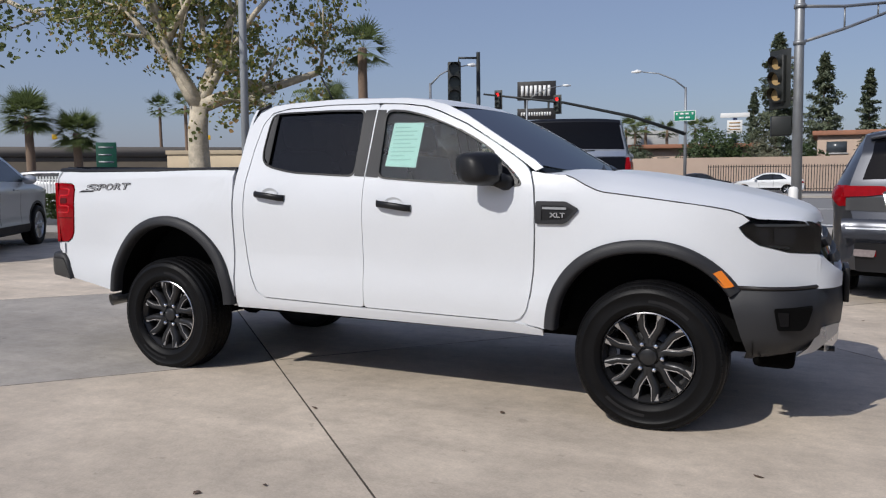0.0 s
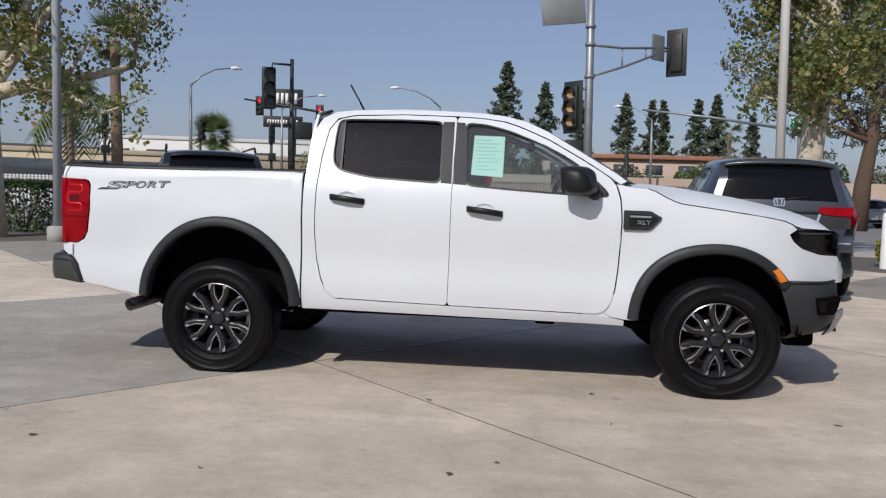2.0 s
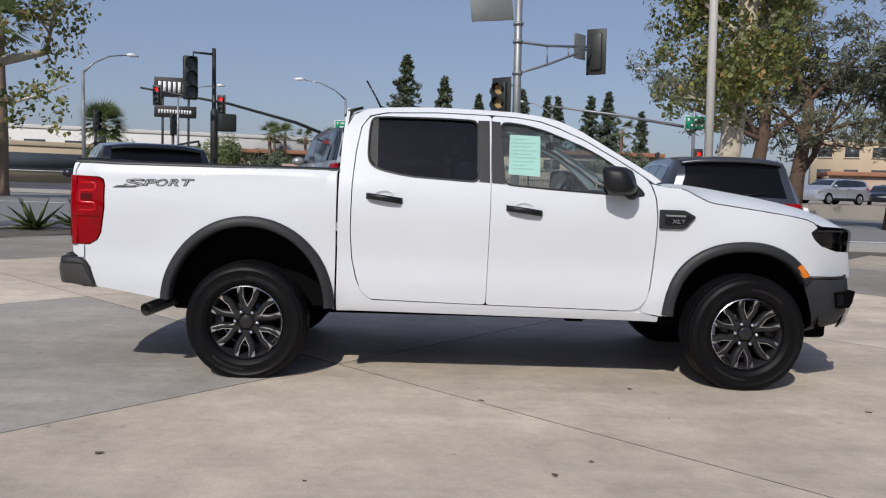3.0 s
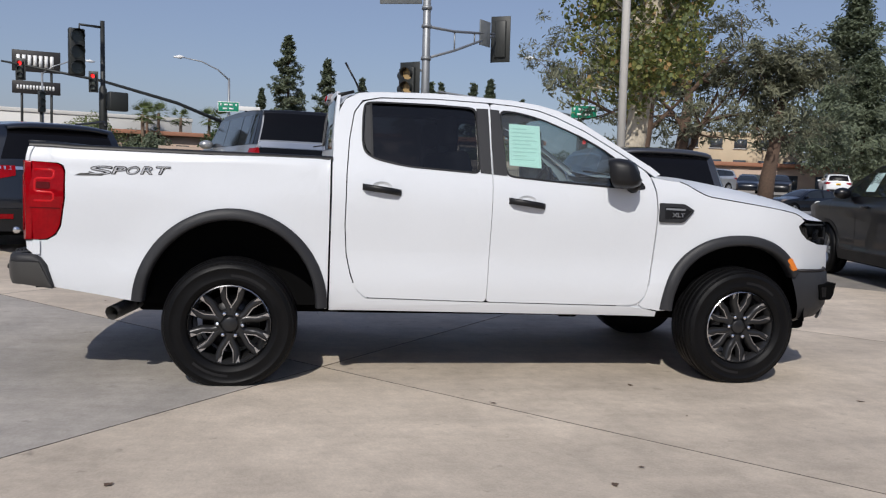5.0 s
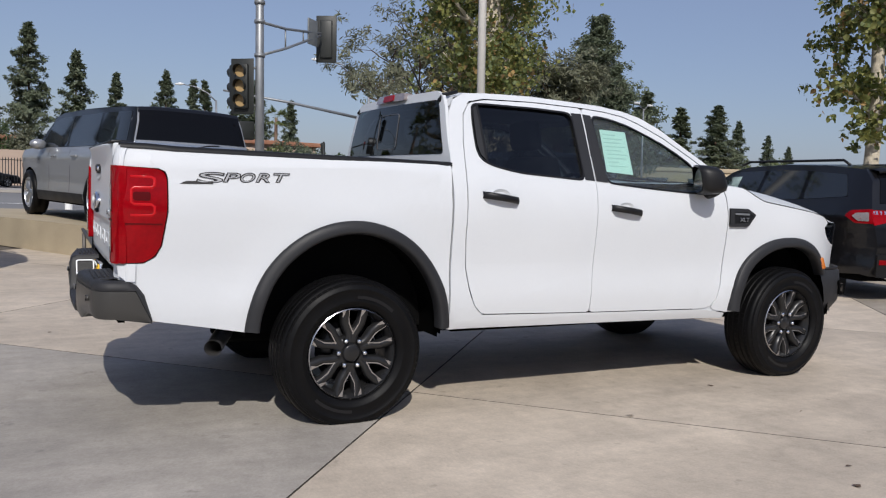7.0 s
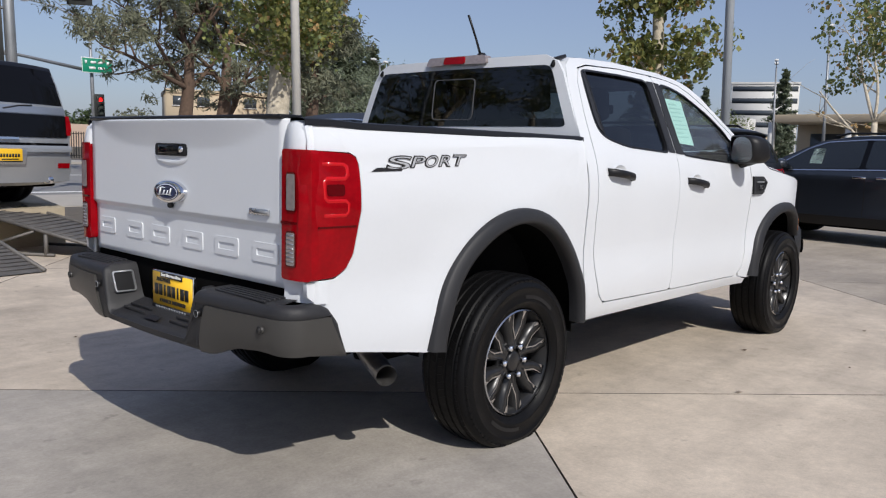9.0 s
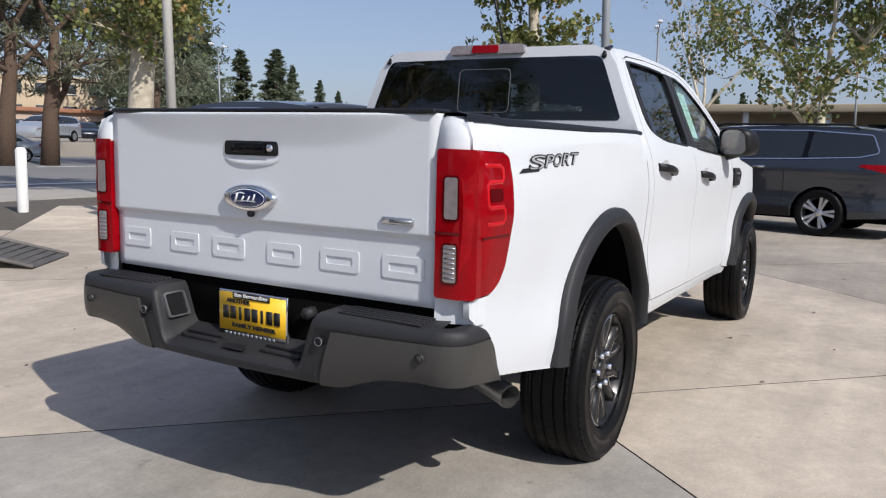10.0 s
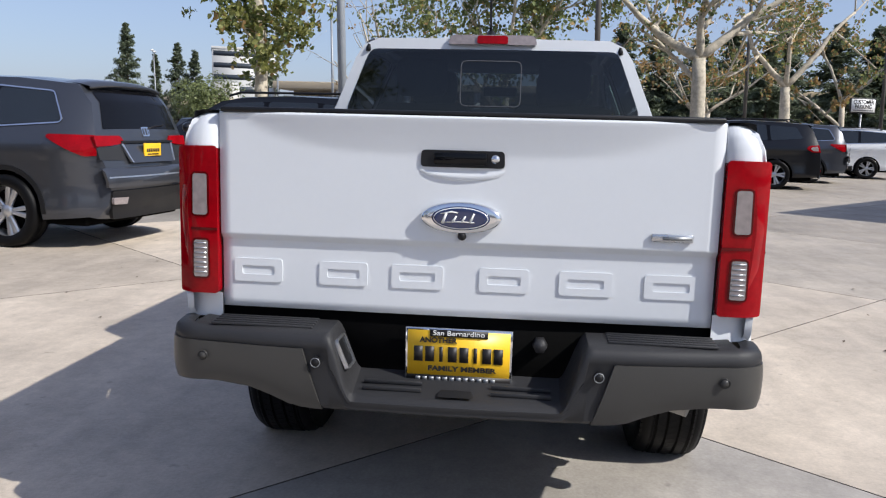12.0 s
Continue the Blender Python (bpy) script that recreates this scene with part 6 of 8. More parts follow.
PILOT = dict(SUV, core=None, wb=2.82, W=0.985, trim=True, rear_in=0.27, tumble=0.26, tail_bands=(), gate_lamp=None, rails=False, sheet=None, spokes=5, pipes=False, gate_trim=PILOT_TRIM,
             top=[(3.72, 0.30), (3.80, 0.55), (3.78, 0.80), (3.66, 1.0), (3.15, 1.10), (2.68, 1.18), (2.40, 1.34), (1.88, 1.64), (1.55, 1.71), (0.8, 1.745), (0.0, 1.73), (-0.68, 1.67), (-0.84, 1.48), (-0.93, 1.18), (-0.98, 0.95), (-1.04, 0.70), (-1.02, 0.45), (-0.94, 0.32)],
             lamp=[(-0.94, 1.165), (-0.52, 1.17), (-0.50, 1.14), (-0.86, 0.95), (-0.98, 0.96)], plate=1.005, plate_out=0.034, spoiler=-0.66)
FLEX_TRIM = (
    ("bumper_shelf", rounded([(-0.84, 0.66), (0.84, 0.66), (0.85, 0.735), (-0.85, 0.735)], 0.01, 2), lambda z: 0.045 - 0.5 * max(0, z - 0.71), P_MID, False, ""),
    ("bumper_groove", [(-0.82, 0.735), (0.82, 0.735), (0.82, 0.765), (-0.82, 0.765)], 0.016, GLOSSB, False, "dark groove above the bumper"),
    ("gate_grip", rounded([(-0.14, 0.80), (0.14, 0.80), (0.14, 0.825), (-0.14, 0.825)], 0.006, 2), 0.03, CHROME, False, "chrome tailgate grip"),
    ("plate_recess", rounded([(-0.20, 0.52), (0.20, 0.52), (0.22, 0.70), (-0.22, 0.70)], 0.015, 2), 0.048, SILVER, False, ""),
    ("gate_lamp", rounded([(0.80, 0.86), (0.865, 0.86), (0.87, 1.09), (0.82, 1.09)], 0.01, 2), 0.022, RED, True, "slim red tail lamp"),
)
FLEX = dict(SUV, core=None, black_top=True, rear_in=0.08, wb=2.99, W=0.96, belt=1.08, roof=1.66, tumble=0.14, clad=False, rails=False, spoiler=None, sheet=None, tail_bands=((1.10, 1.185, SILVER), (0.83, 1.09, GLOSSB)),
            top=[(3.82, 0.30), (3.88, 0.55), (3.86, 0.88), (3.74, 1.04), (3.2, 1.09), (2.75, 1.12), (2.50, 1.30), (2.10, 1.60), (1.8, 1.66), (0.8, 1.68), (-0.3, 1.67), (-0.98, 1.64), (-1.05, 1.45), (-1.10, 1.10), (-1.14, 0.80), (-1.15, 0.60), (-1.12, 0.42), (-1.02, 0.30)],
            windows=[[(1.25, 1.12), (2.30, 1.12), (2.46, 1.18), (2.08, 1.52), (1.9, 1.58), (1.25, 1.59)], [(0.10, 1.13), (1.20, 1.12), (1.20, 1.59), (0.10, 1.60)], [(-0.95, 1.14), (0.02, 1.13), (0.02, 1.60), (-0.90, 1.59)]],
            lamp=[(-1.13, 1.08), (-0.90, 1.08), (-0.90, 0.90), (-1.14, 0.90)], gate_lamp=None, plate=0.62, plate_out=0.03, rear_glass=(1.185, 1.63), rear_inset=0.02, pipes=True, bumper_mat=P_MID, gate_trim=FLEX_TRIM)
VAN = dict(SUV, core=None, wb=3.0, W=0.99, belt=1.14, roof=1.66, r=0.36, clad=False, spokes=5, rails=True, trim=True, spoiler=-0.85, tail_bands=(), gate_lamp=(0.98, 1.10, 0.5, 0.86), sheet=(1.95, 2.15, 1.24, 1.48), handle_mat=CHROME, mirror=2.55, handles=(0.95, 1.30), seams=(0.55, 1.22, 2.25),
           top=[(3.90, 0.28), (3.98, 0.50), (3.95, 0.72), (3.80, 0.90), (3.35, 1.03), (3.0, 1.10), (2.60, 1.34), (2.05, 1.60), (1.6, 1.67), (0.7, 1.70), (-0.3, 1.67), (-0.85, 1.60), (-0.98, 1.44), (-1.06, 1.14), (-1.12, 0.90), (-1.14, 0.66), (-1.12, 0.45), (-1.02, 0.30)],
           windows=[[(1.34, 1.18), (2.45, 1.14), (2.70, 1.17), (2.2, 1.48), (1.95, 1.57), (1.34, 1.61)], [(0.32, 1.20), (1.26, 1.18), (1.26, 1.61), (0.30, 1.61)], [(-0.74, 1.30), (-0.5, 1.24), (0.24, 1.21), (0.22, 1.60), (-0.62, 1.545)]],
           lamp=[(-1.08, 1.12), (-0.55, 1.12), (-0.50, 1.09), (-0.95, 0.98), (-1.10, 0.95)], plate=0.97, pipes=False)
CUV = dict(SUV, core=None, wb=2.66, W=0.93, belt=1.08, roof=1.64, r=0.36, spoiler=-0.70, tail_bands=(), gate_lamp=None, trim=True, mirror=2.05, seams=(0.9, 1.8), handles=(0.65, 1.55),
           top=[(3.50, 0.30), (3.56, 0.55), (3.53, 0.78), (3.42, 0.93), (2.9, 1.03), (2.50, 1.10), (2.2, 1.27), (1.70, 1.56), (1.4, 1.62), (0.7, 1.65), (-0.1, 1.61), (-0.66, 1.54), (-0.82, 1.36), (-0.92, 1.08), (-0.96, 0.90), (-1.0, 0.66), (-0.98, 0.45), (-0.92, 0.32)],
           windows=[[(1.02, 1.14), (1.95, 1.12), (2.2, 1.14), (1.74, 1.44), (1.5, 1.53), (1.02, 1.56)], [(0.16, 1.16), (0.95, 1.14), (0.95, 1.56), (0.22, 1.54)], [(-0.60, 1.32), (0.08, 1.17), (0.14, 1.53), (-0.4, 1.46)]],
           lamp=[(-0.78, 1.42), (-0.66, 1.40), (-0.62, 1.12), (-0.50, 1.02), (-0.90, 1.0), (-0.93, 1.08)], plate=0.88, sheet=(1.4, 1.6, 1.2, 1.42))
SEDAN = dict(SUV, core=None, wb=2.70, W=0.90, belt=0.92, roof=1.40, r=0.32, clad=False, rails=False, spoiler=None, tail_bands=(), gate_lamp=None, mirror=2.0, seams=(0.85, 1.75), handles=(0.6, 1.5), sheet=None, pipes=False,
             top=[(3.48, 0.26), (3.56, 0.46), (3.52, 0.64), (3.38, 0.76), (2.9, 0.86), (2.42, 0.93), (2.0, 1.16), (1.55, 1.36), (1.2, 1.42), (0.7, 1.42), (0.25, 1.36), (-0.35, 1.08), (-0.55, 0.99), (-0.98, 0.96), (-1.03, 0.80), (-1.06, 0.60), (-1.04, 0.42), (-0.96, 0.28)],
             windows=[[(0.95, 0.97), (1.9, 0.95), (2.12, 0.98), (1.62, 1.27), (1.4, 1.34), (0.95, 1.36)], [(0.02, 1.02), (0.88, 0.98), (0.88, 1.36), (0.45, 1.32)]],
             lamp=[(-0.99, 0.90), (-0.75, 0.90), (-0.72, 0.78), (-1.03, 0.76)], plate=0.70, rear_glass=(1.0, 1.33))



def wheel_at(x, y, heading, spec, side=1, z=0.0):
    """The pose of a car whose rear wheel (side 1: its left) stands at x, y."""
    h = radians(heading)
    ox, oy = -math.sin(h) * (spec["W"] - 0.1) * side, math.cos(h) * (spec["W"] - 0.1) * side
    return pose(x - ox, y - oy, z, 0, 0, heading)


car("suv", wheel_at(4.23, 5.08, 83, PILOT), "dark grey metallic three-row SUV parked on the lot", "SUV", P_GREY, PILOT)
car("suv", pose(-3.15, 6.5, 0, 0, 0, 116), "navy-black full-size SUV with chrome bar and dual exhausts", "SUV", P_NAVY, dict(SUV, roof=1.74))
car("crossover", pose(0.22, 7.85, 0.45, 0, 0, 106), "boxy grey crossover with black roof on a display pad", "crossover", P_MID, FLEX)
car("suv", wheel_at(7.9, 2.65, 79, SUV), "glossy black SUV with a price sheet in its window", "SUV", P_BLACK, SUV)
car("minivan", wheel_at(10.4, -0.70, 80, VAN), "slate grey minivan with chrome window trim and roof rails", "minivan", P_BLUEG, VAN)
car("crossover", wheel_at(14.6, -3.95, 80, CUV), "grey compact crossover parked in a row", "crossover", P_GREY, CUV)
car("suv", wheel_at(17.8, -6.5, 78, SUV), "black SUV parked in a row", "SUV", P_BLACK, dict(SUV, sheet=None))
car("suv", wheel_at(21.2, -8.5, 78, PILOT), "grey SUV parked in a row", "SUV", P_GREY, PILOT)
car("minivan", wheel_at(24.9, -11.6, 80, VAN), "white minivan parked at the row's end", "minivan", P_WHITE2, dict(VAN, sheet=None))


# ---------------------------------------------------------------- display pad and ramp
def prism(name, pts, z0, z1, material, label, category, kind="", parent=None):
    bm = bmesh.new()
    f = bm.faces.new([bm.verts.new((x, y, z0)) for x, y in pts])
    r = bmesh.ops.extrude_face_region(bm, geom=[f])
    for v in [g for g in r["geom"] if isinstance(g, bmesh.types.BMVert)]:
        v.co.z = z1
    bmesh.ops.recalc_face_normals(bm, faces=bm.faces[:])
    ob = part(name, bm, material, parent, smooth=False)
    return tagged(ob, label, category, kind=kind) if parent is None else ob


PADC = mat("tan_pad_concrete", (0.40, 0.335, 0.235), 0.85, var=0.2, scale=2, bump=0.2)
prism("display_pad", [(1.25, 6.92), (1.95, 10.2), (-0.2, 12.4), (-2.6, 12.4), (-2.1, 9.9), (-0.6, 7.2), (0.0, 6.75)], 0.0, 0.45, PADC, "low tan concrete display pad", "platform")
MESHM = mat("weathered_mesh_steel", (0.16, 0.15, 0.14), 0.6, 0.5, var=0.3, scale=6, bump=0.5, bscale=120)


def loading_ramp(x, y, rz, run, w=0.43):
    """A mesh plank whose foot lies at x, y; it rises to the pad."""
    thing = group_thing("loading_ramp", pose(x, y, 0, 0, 0, rz), "grey metal mesh loading ramp against the pad", "ramp", "loading ramps")
    rb = bmesh.new()
    grid(rb, [[(u * w, v * run, 0.012 + 0.445 * v) for u in (-1, 0, 1)] for v in (0, 0.25, 0.5, 0.75, 1)])
    part("deck", rb, MESHM, thing)
    for u in (-w, w):
        part("side_rail", tube_bm([(u, 0, 0.02), (u, run, 0.465)], 0.022, 6), MESHM, thing)
        for v in (0.55, 0.95):
            part("leg", tube_bm([(u, run * v, 0), (u, run * v, 0.44 * v)], 0.024, 6), MESHM, thing)
        part("brace", tube_bm([(u, run * 0.95, 0.06), (u, run * 0.62, 0.27)], 0.016, 6), MESHM, thing)
        part("foot_rail", tube_bm([(u, run * 0.50, 0.02), (u, run * 0.97, 0.02)], 0.018, 6), MESHM, thing)
    for k in range(1, 20):
        part("rung", tube_bm([(-w, run * k / 20, 0.018 + 0.445 * k / 20), (w, run * k / 20, 0.018 + 0.445 * k / 20)], 0.006, 4), MESHM, thing)


loading_ramp(-0.19, 4.84, 8, 1.85)
loading_ramp(1.62, 5.37, 36, 1.90)

# ---------------------------------------------------------------- poles, signals, signs


def at(x, y, rz=0, z=0.0):
    return Matrix.Translation((x, y, z)) @ Matrix.Rotation(radians(-1.3), 4, "X") @ Matrix.Rotation(radians(-0.9), 4, "Y") @ Matrix.Rotation(radians(rz), 4, "Z")


def flood_pole(x, y, h, material, label, heads=True, r=0.085):
    p = group_thing("lamp_post", at(x, y), label, "lamp post")
    part("shaft", tube_bm([(0, 0, -0.1), (0, 0, h * 0.5), (0, 0, h)], [r, r * 0.95, r * 0.85], 14), material, p)
    part("base", tube_bm([(0, 0, -0.05), (0, 0, 0.28), (0, 0, 0.30)], [0.2, 0.2, 0.16], 14), KERB, p)
    if heads:
        for s in (-1, 1):
            part("arm", tube_bm([(0, 0, h - 0.1), (s * 0.5, 0, h - 0.05)], 0.03, 6), material, p)
            part("lamp_head", box_bm(min(s * 0.4, s * 1.0), max(s * 0.4, s * 1.0), -0.2, 0.2, h - 0.12, h + 0.06, 0.03), OLIVE, p)
    return p


POLEW = mat("pale_painted_pole", (0.52, 0.50, 0.46), 0.5, var=0.08, scale=3)
POLEG = mat("grey_painted_pole", (0.30, 0.32, 0.34), 0.5, var=0.1, scale=3)
POLEB = mat("bronze_painted_pole", (0.09, 0.08, 0.07), 0.5, var=0.1, scale=3)
flood_pole(6.58, 9.33, 9.5, POLEW, "pale painted tall lamp post on a concrete base")
flood_pole(-6.97, 8.37, 9.5, POLEG, "grey steel tall lamp post on a concrete base")
flood_pole(12.29, 3.47, 9.5, POLEG, "grey steel tall lamp post behind the parked row")
flood_pole(20.0, -2.1, 9.5, POLEB, "dark bronze tall lamp post among parked cars")
flood_pole(36.0, -10.4, 10.0, POLEB, "dark bronze tall lamp post near the trees")
flood_pole(37.0, -17.0, 10.0, POLEB, "dark bronze tall lamp post near the trees")


def signal_head(parent, m, face=TAN, back=True, hoods=OLIVE, n=3):
    """Three round lamps in a box with visors; it faces -y."""
    h = part("signal_head", box_bm(-0.17, 0.17, -0.08, 0.10, -0.53, 0.53, 0.03), OLIVE, parent, "black three-lamp signal head")
    h.matrix_local = m
    if back:
        b = part("back_plate", box_bm(-0.29, 0.29, 0.02, 0.035, -0.66, 0.66, 0.01), OLIVE, h)
    for k in range(n):
        z = 0.35 - 0.35 * k
        v = bmesh.new()
        rows = [[(0.145 * math.sin(radians(a)), (y if y > -0.1 else y - 0.10 * math.cos(radians(a) * 0.6)), z + 0.145 * math.cos(radians(a))) for a in range(-130, 131, 20)] for y in (-0.08, -0.16)]
        grid(v, rows)
        part("visor", v, hoods, h)
        d = bmesh.new()
        disc(d, 0.14, -0.085, 20, (0, 0, z))
        part("lens", d, face, h, smooth=False)
    return h


def ped_head(parent, m):
    p = part("walk_signal", box_bm(-0.22, 0.22, -0.12, 0.10, -0.22, 0.22, 0.03), OLIVE, parent, "square pedestrian signal")
    p.matrix_local = m
    return p


DULL = mat("unlit_dark_lens", (0.05, 0.06, 0.05), 0.3, var=0.1)
SIGNB = mat("weathered_sign_back", (0.20, 0.21, 0.21), 0.6, 0.3, var=0.25, scale=3)
# the near pole with a short truss arm
near = group_thing("traffic_signal", at(3.43, 14.55), "grey traffic signal pole with truss arm and signs", "traffic signal")
part("pole", tube_bm([(0, 0, -0.15), (0, 0, 3.5), (0, 0, 7.5)], [0.115, 0.105, 0.09], 16), GALV, near)
part("arm", tube_bm([(0, 0, 4.95), (0.9, 0.95, 5.05), (2.35, 2.5, 5.35)], 0.035, 8), GALV, near)
part("arm", tube_bm([(0, 0, 4.15), (0.9, 0.95, 4.55), (2.35, 2.5, 5.30)], 0.035, 8), GALV, near)
part("strut", tube_bm([(0.9, 0.95, 4.55), (0.9, 0.95, 5.05)], 0.02, 6), GALV, near)
part("strut", tube_bm([(1.6, 1.7, 4.92), (1.6, 1.7, 5.19)], 0.02, 6), GALV, near)
for z in (4.15, 4.95, 5.4):
    part("band", tube_bm([(0, 0, z - 0.04), (0, 0, z + 0.04)], 0.13, 14), GALV, near)
signal_head(near, pose(2.60, 2.72, 5.25, 0, 0, 152), face=DULL)
signal_head(near, pose(-0.40, 0.1, 3.40, 0, 0, -38), face=TAN)
signal_head(near, pose(-0.45, 0.42, 3.40, 0, 0, 200), face=DULL, back=False)
part("bracket", tube_bm([(0, 0, 3.85), (-0.42, 0.1, 3.85)], 0.03, 6), GALV, near)
part("bracket", tube_bm([(0, 0, 2.95), (-0.42, 0.1, 2.95)], 0.03, 6), GALV, near)
ped_head(near, pose(-0.35, 0.1, 2.35, 0, 0, 10))
part("sign_back", box_bm(-0.62, 0.50, 0.13, 0.16, 5.50, 6.15, 0.01, m=pose(0, 0, 0, 0, -6, 12)), SIGNB, near, "bare metal back of a sign")
part("sign_back", box_bm(-0.02, 0.02, -0.22, 0.30, 4.92, 5.62, 0.01, m=pose(1.95, 2.05, 0, 0, 0, -46)), SIGNB, near, "bare metal back of a sign")
# the pole on the other kerb with a bracket head and a walk signal
nb = group_thing("traffic_signal", at(-4.30, 14.56), "dark traffic signal pole with long curved mast arm", "traffic signal")
part("pole", tube_bm([(0, 0, -0.15), (0, 0, 2.9), (0, 0, 3.0), (0, 0, 4.5)], [0.10, 0.09, 0.055, 0.05], 14), OLIVE, nb)
part("bracket", tube_bm([(0, 0, 4.35), (-0.45, -0.25, 4.35), (-0.45, -0.25, 4.1)], 0.03, 6), OLIVE, nb)
signal_head(nb, pose(-0.42, -0.60, 3.66, 0, 0, 26), face=DULL, back=False)
ped_head(nb, pose(0.35, -0.1, 2.62, 0, 0, 30))
part("bracket", tube_bm([(0, 0, 2.8), (0.35, -0.1, 2.8)], 0.025, 6), OLIVE, nb)
part("bracket", tube_bm([(0, 0, 2.45), (0.35, -0.1, 2.45)], 0.025, 6), OLIVE, nb)


def street_lamp(x, y, h, reach, heading, label, arm_h=1.2):
    p = group_thing("street_lamp", at(x, y, heading), label, "street lamp")
    part("shaft", tube_bm([(0, 0, -0.2), (0, 0, h * 0.6), (0, 0, h)], [0.12, 0.10, 0.075], 12), GALV, p)
    part("arm", tube_bm([(0, 0, h - 0.1), (reach * 0.25, 0, h + arm_h * 0.45), (reach * 0.6, 0, h + arm_h * 0.85), (reach, 0, h + arm_h)], [0.06, 0.05, 0.045, 0.035], 8), GALV, p)
    part("lamp_head", tube_bm([(reach - 0.05, 0, h + arm_h + 0.02), (reach + 0.25, 0, h + arm_h + 0.03), (reach + 0.65, 0, h + arm_h)], [0.06, 0.13, 0.05], 10), WHITEI, p, "pale cobra lamp head")
    return p


LITRED = mat("lit_red_lamp", (0.9, 0.02, 0.02), 0.4, emit=1.2)
far = street_lamp(-4.83, 52.0, 7.2, 3.0, 190, "grey street lamp with mast arm and green street sign")
part("mast_arm", tube_bm([(0, 0, 4.0), (3.5, 1.2, 5.2), (8, 2.4, 6.2), (13.5, 3.4, 6.9)], [0.13, 0.11, 0.09, 0.06], 10), OLIVE, far)
for k, (q, w, z) in enumerate(((12.5, 3.2, 6.5), (8.5, 2.5, 6.1))):
    hd = signal_head(far, Matrix.Translation((q, w, z)) @ Matrix.Rotation(radians(170 + 0), 4, "Z"), face=DULL)
    lit = bmesh.new()
    disc(lit, 0.13, -0.09, 16, (0, 0, 0.35))
    part("red_light", lit, LITRED, hd, "lit red signal lamp", smooth=False)


def street_sign(parent, m, w=1.9, h=0.55):
    s = part("street_sign", box_bm(-w / 2, w / 2, -0.02, 0.02, -h / 2, h / 2, 0.01), GREEN, parent, "green street name sign")
    s.matrix_local = m
    for x0, x1, z0, z1 in ((-0.75, -0.62, 0.08, 0.26), (-0.40, -0.05, 0.10, 0.24), (0.05, 0.35, 0.10, 0.24), (0.6, 0.75, 0.08, 0.26), (-0.5, -0.1, -0.22, -0.08), (0.05, 0.45, -0.22, -0.08)):
        part("lettering_bar", box_bm(x0 * w / 1.9, x1 * w / 1.9, -0.026, -0.02, z0 * h / 0.85, z1 * h / 0.85), WHITEI, s)
    rim = slab_bm([(-w / 2, -h / 2), (w / 2, -h / 2), (w / 2, h / 2), (-w / 2, h / 2)], 0.006, ([(-w / 2 + 0.035, -h / 2 + 0.035), (w / 2 - 0.035, -h / 2 + 0.035), (w / 2 - 0.035, h / 2 - 0.035), (-w / 2 + 0.035, h / 2 - 0.035)],))
    rim.transform(Matrix.Translation((0, -0.028, 0)))
    part("sign_border", rim, WHITEI, s)


street_sign(far, Matrix.Rotation(radians(-190), 4, "Z") @ pose(0.0, -0.25, 5.22), 1.45, 0.70)
right_lamp = street_lamp(17.6, 43.0, 7.6, 3.0, 170, "grey street lamp with a green sign across the road")
street_sign(right_lamp, Matrix.Rotation(radians(-170), 4, "Z") @ pose(0.2, -0.3, 5.50), 1.75, 0.85)
low_head = signal_head(right_lamp, Matrix.Rotation(radians(-170), 4, "Z") @ pose(0.25, -0.3, 3.25), face=DULL)
lit = bmesh.new()
disc(lit, 0.13, -0.09, 16, (0, 0, 0.35))
part("red_light", lit, LITRED, low_head, "lit red signal lamp", smooth=False)
part("mast_arm", tube_bm([(0, 0, 5.2), (5, 0.5, 6.0), (9, 0.8, 6.5)], [0.10, 0.08, 0.06], 8), GALV, right_lamp)
street_lamp(11.8, 62.0, 7.4, 2.6, 160, "grey street lamp along the far road")
street_lamp(-20.0, 62.0, 7.8, 3.2, 20, "grey street lamp along the far road")
street_lamp(-18.5, 40.0, 7.0, 2.5, 40, "grey street lamp near the palms")
for x, y, rz in ((-12.8, 38.0, 30), (-16.6, 37.0, 60), (21.0, 62.0, 190), (-20.0, 33.0, 40), (9.6, 60, 180)):
    s = group_thing("traffic_signal", at(x, y, rz), "dark traffic signal on a far corner", "traffic signal", "far signals")
    part("pole", tube_bm([(0, 0, -0.15), (0, 0, 4.6)], 0.08, 10), OLIVE, s)
    signal_head(s, pose(0, -0.12, 4.0), face=DULL, back=False)
    part("walk_signal", box_bm(-0.2, 0.2, -0.3, -0.1, 2.5, 2.9, 0.02), OLIVE, s)
for x, y in ((44.5, 47.8), (46.0, 12.0), (60.0, 20.0), (62, 2), (80, 40)):
    p = group_thing("lamp_post", at(x, y, 20), "slim twin-armed car park lamp post", "lamp post", "car park lamps")
    part("shaft", tube_bm([(0, 0, -0.2), (0, 0, 8.4)], [0.10, 0.06], 10), GALV, p)
    for s in (-1, 1):
        part("arm", tube_bm([(0, 0, 8.3), (s * 0.9, 0, 8.8)], 0.03, 6), GALV, p)
        part("lamp_head", box_bm(min(s * 0.85, s * 1.4), max(s * 0.85, s * 1.4), -0.14, 0.14, 8.72, 8.86, 0.03), WHITEI, p)

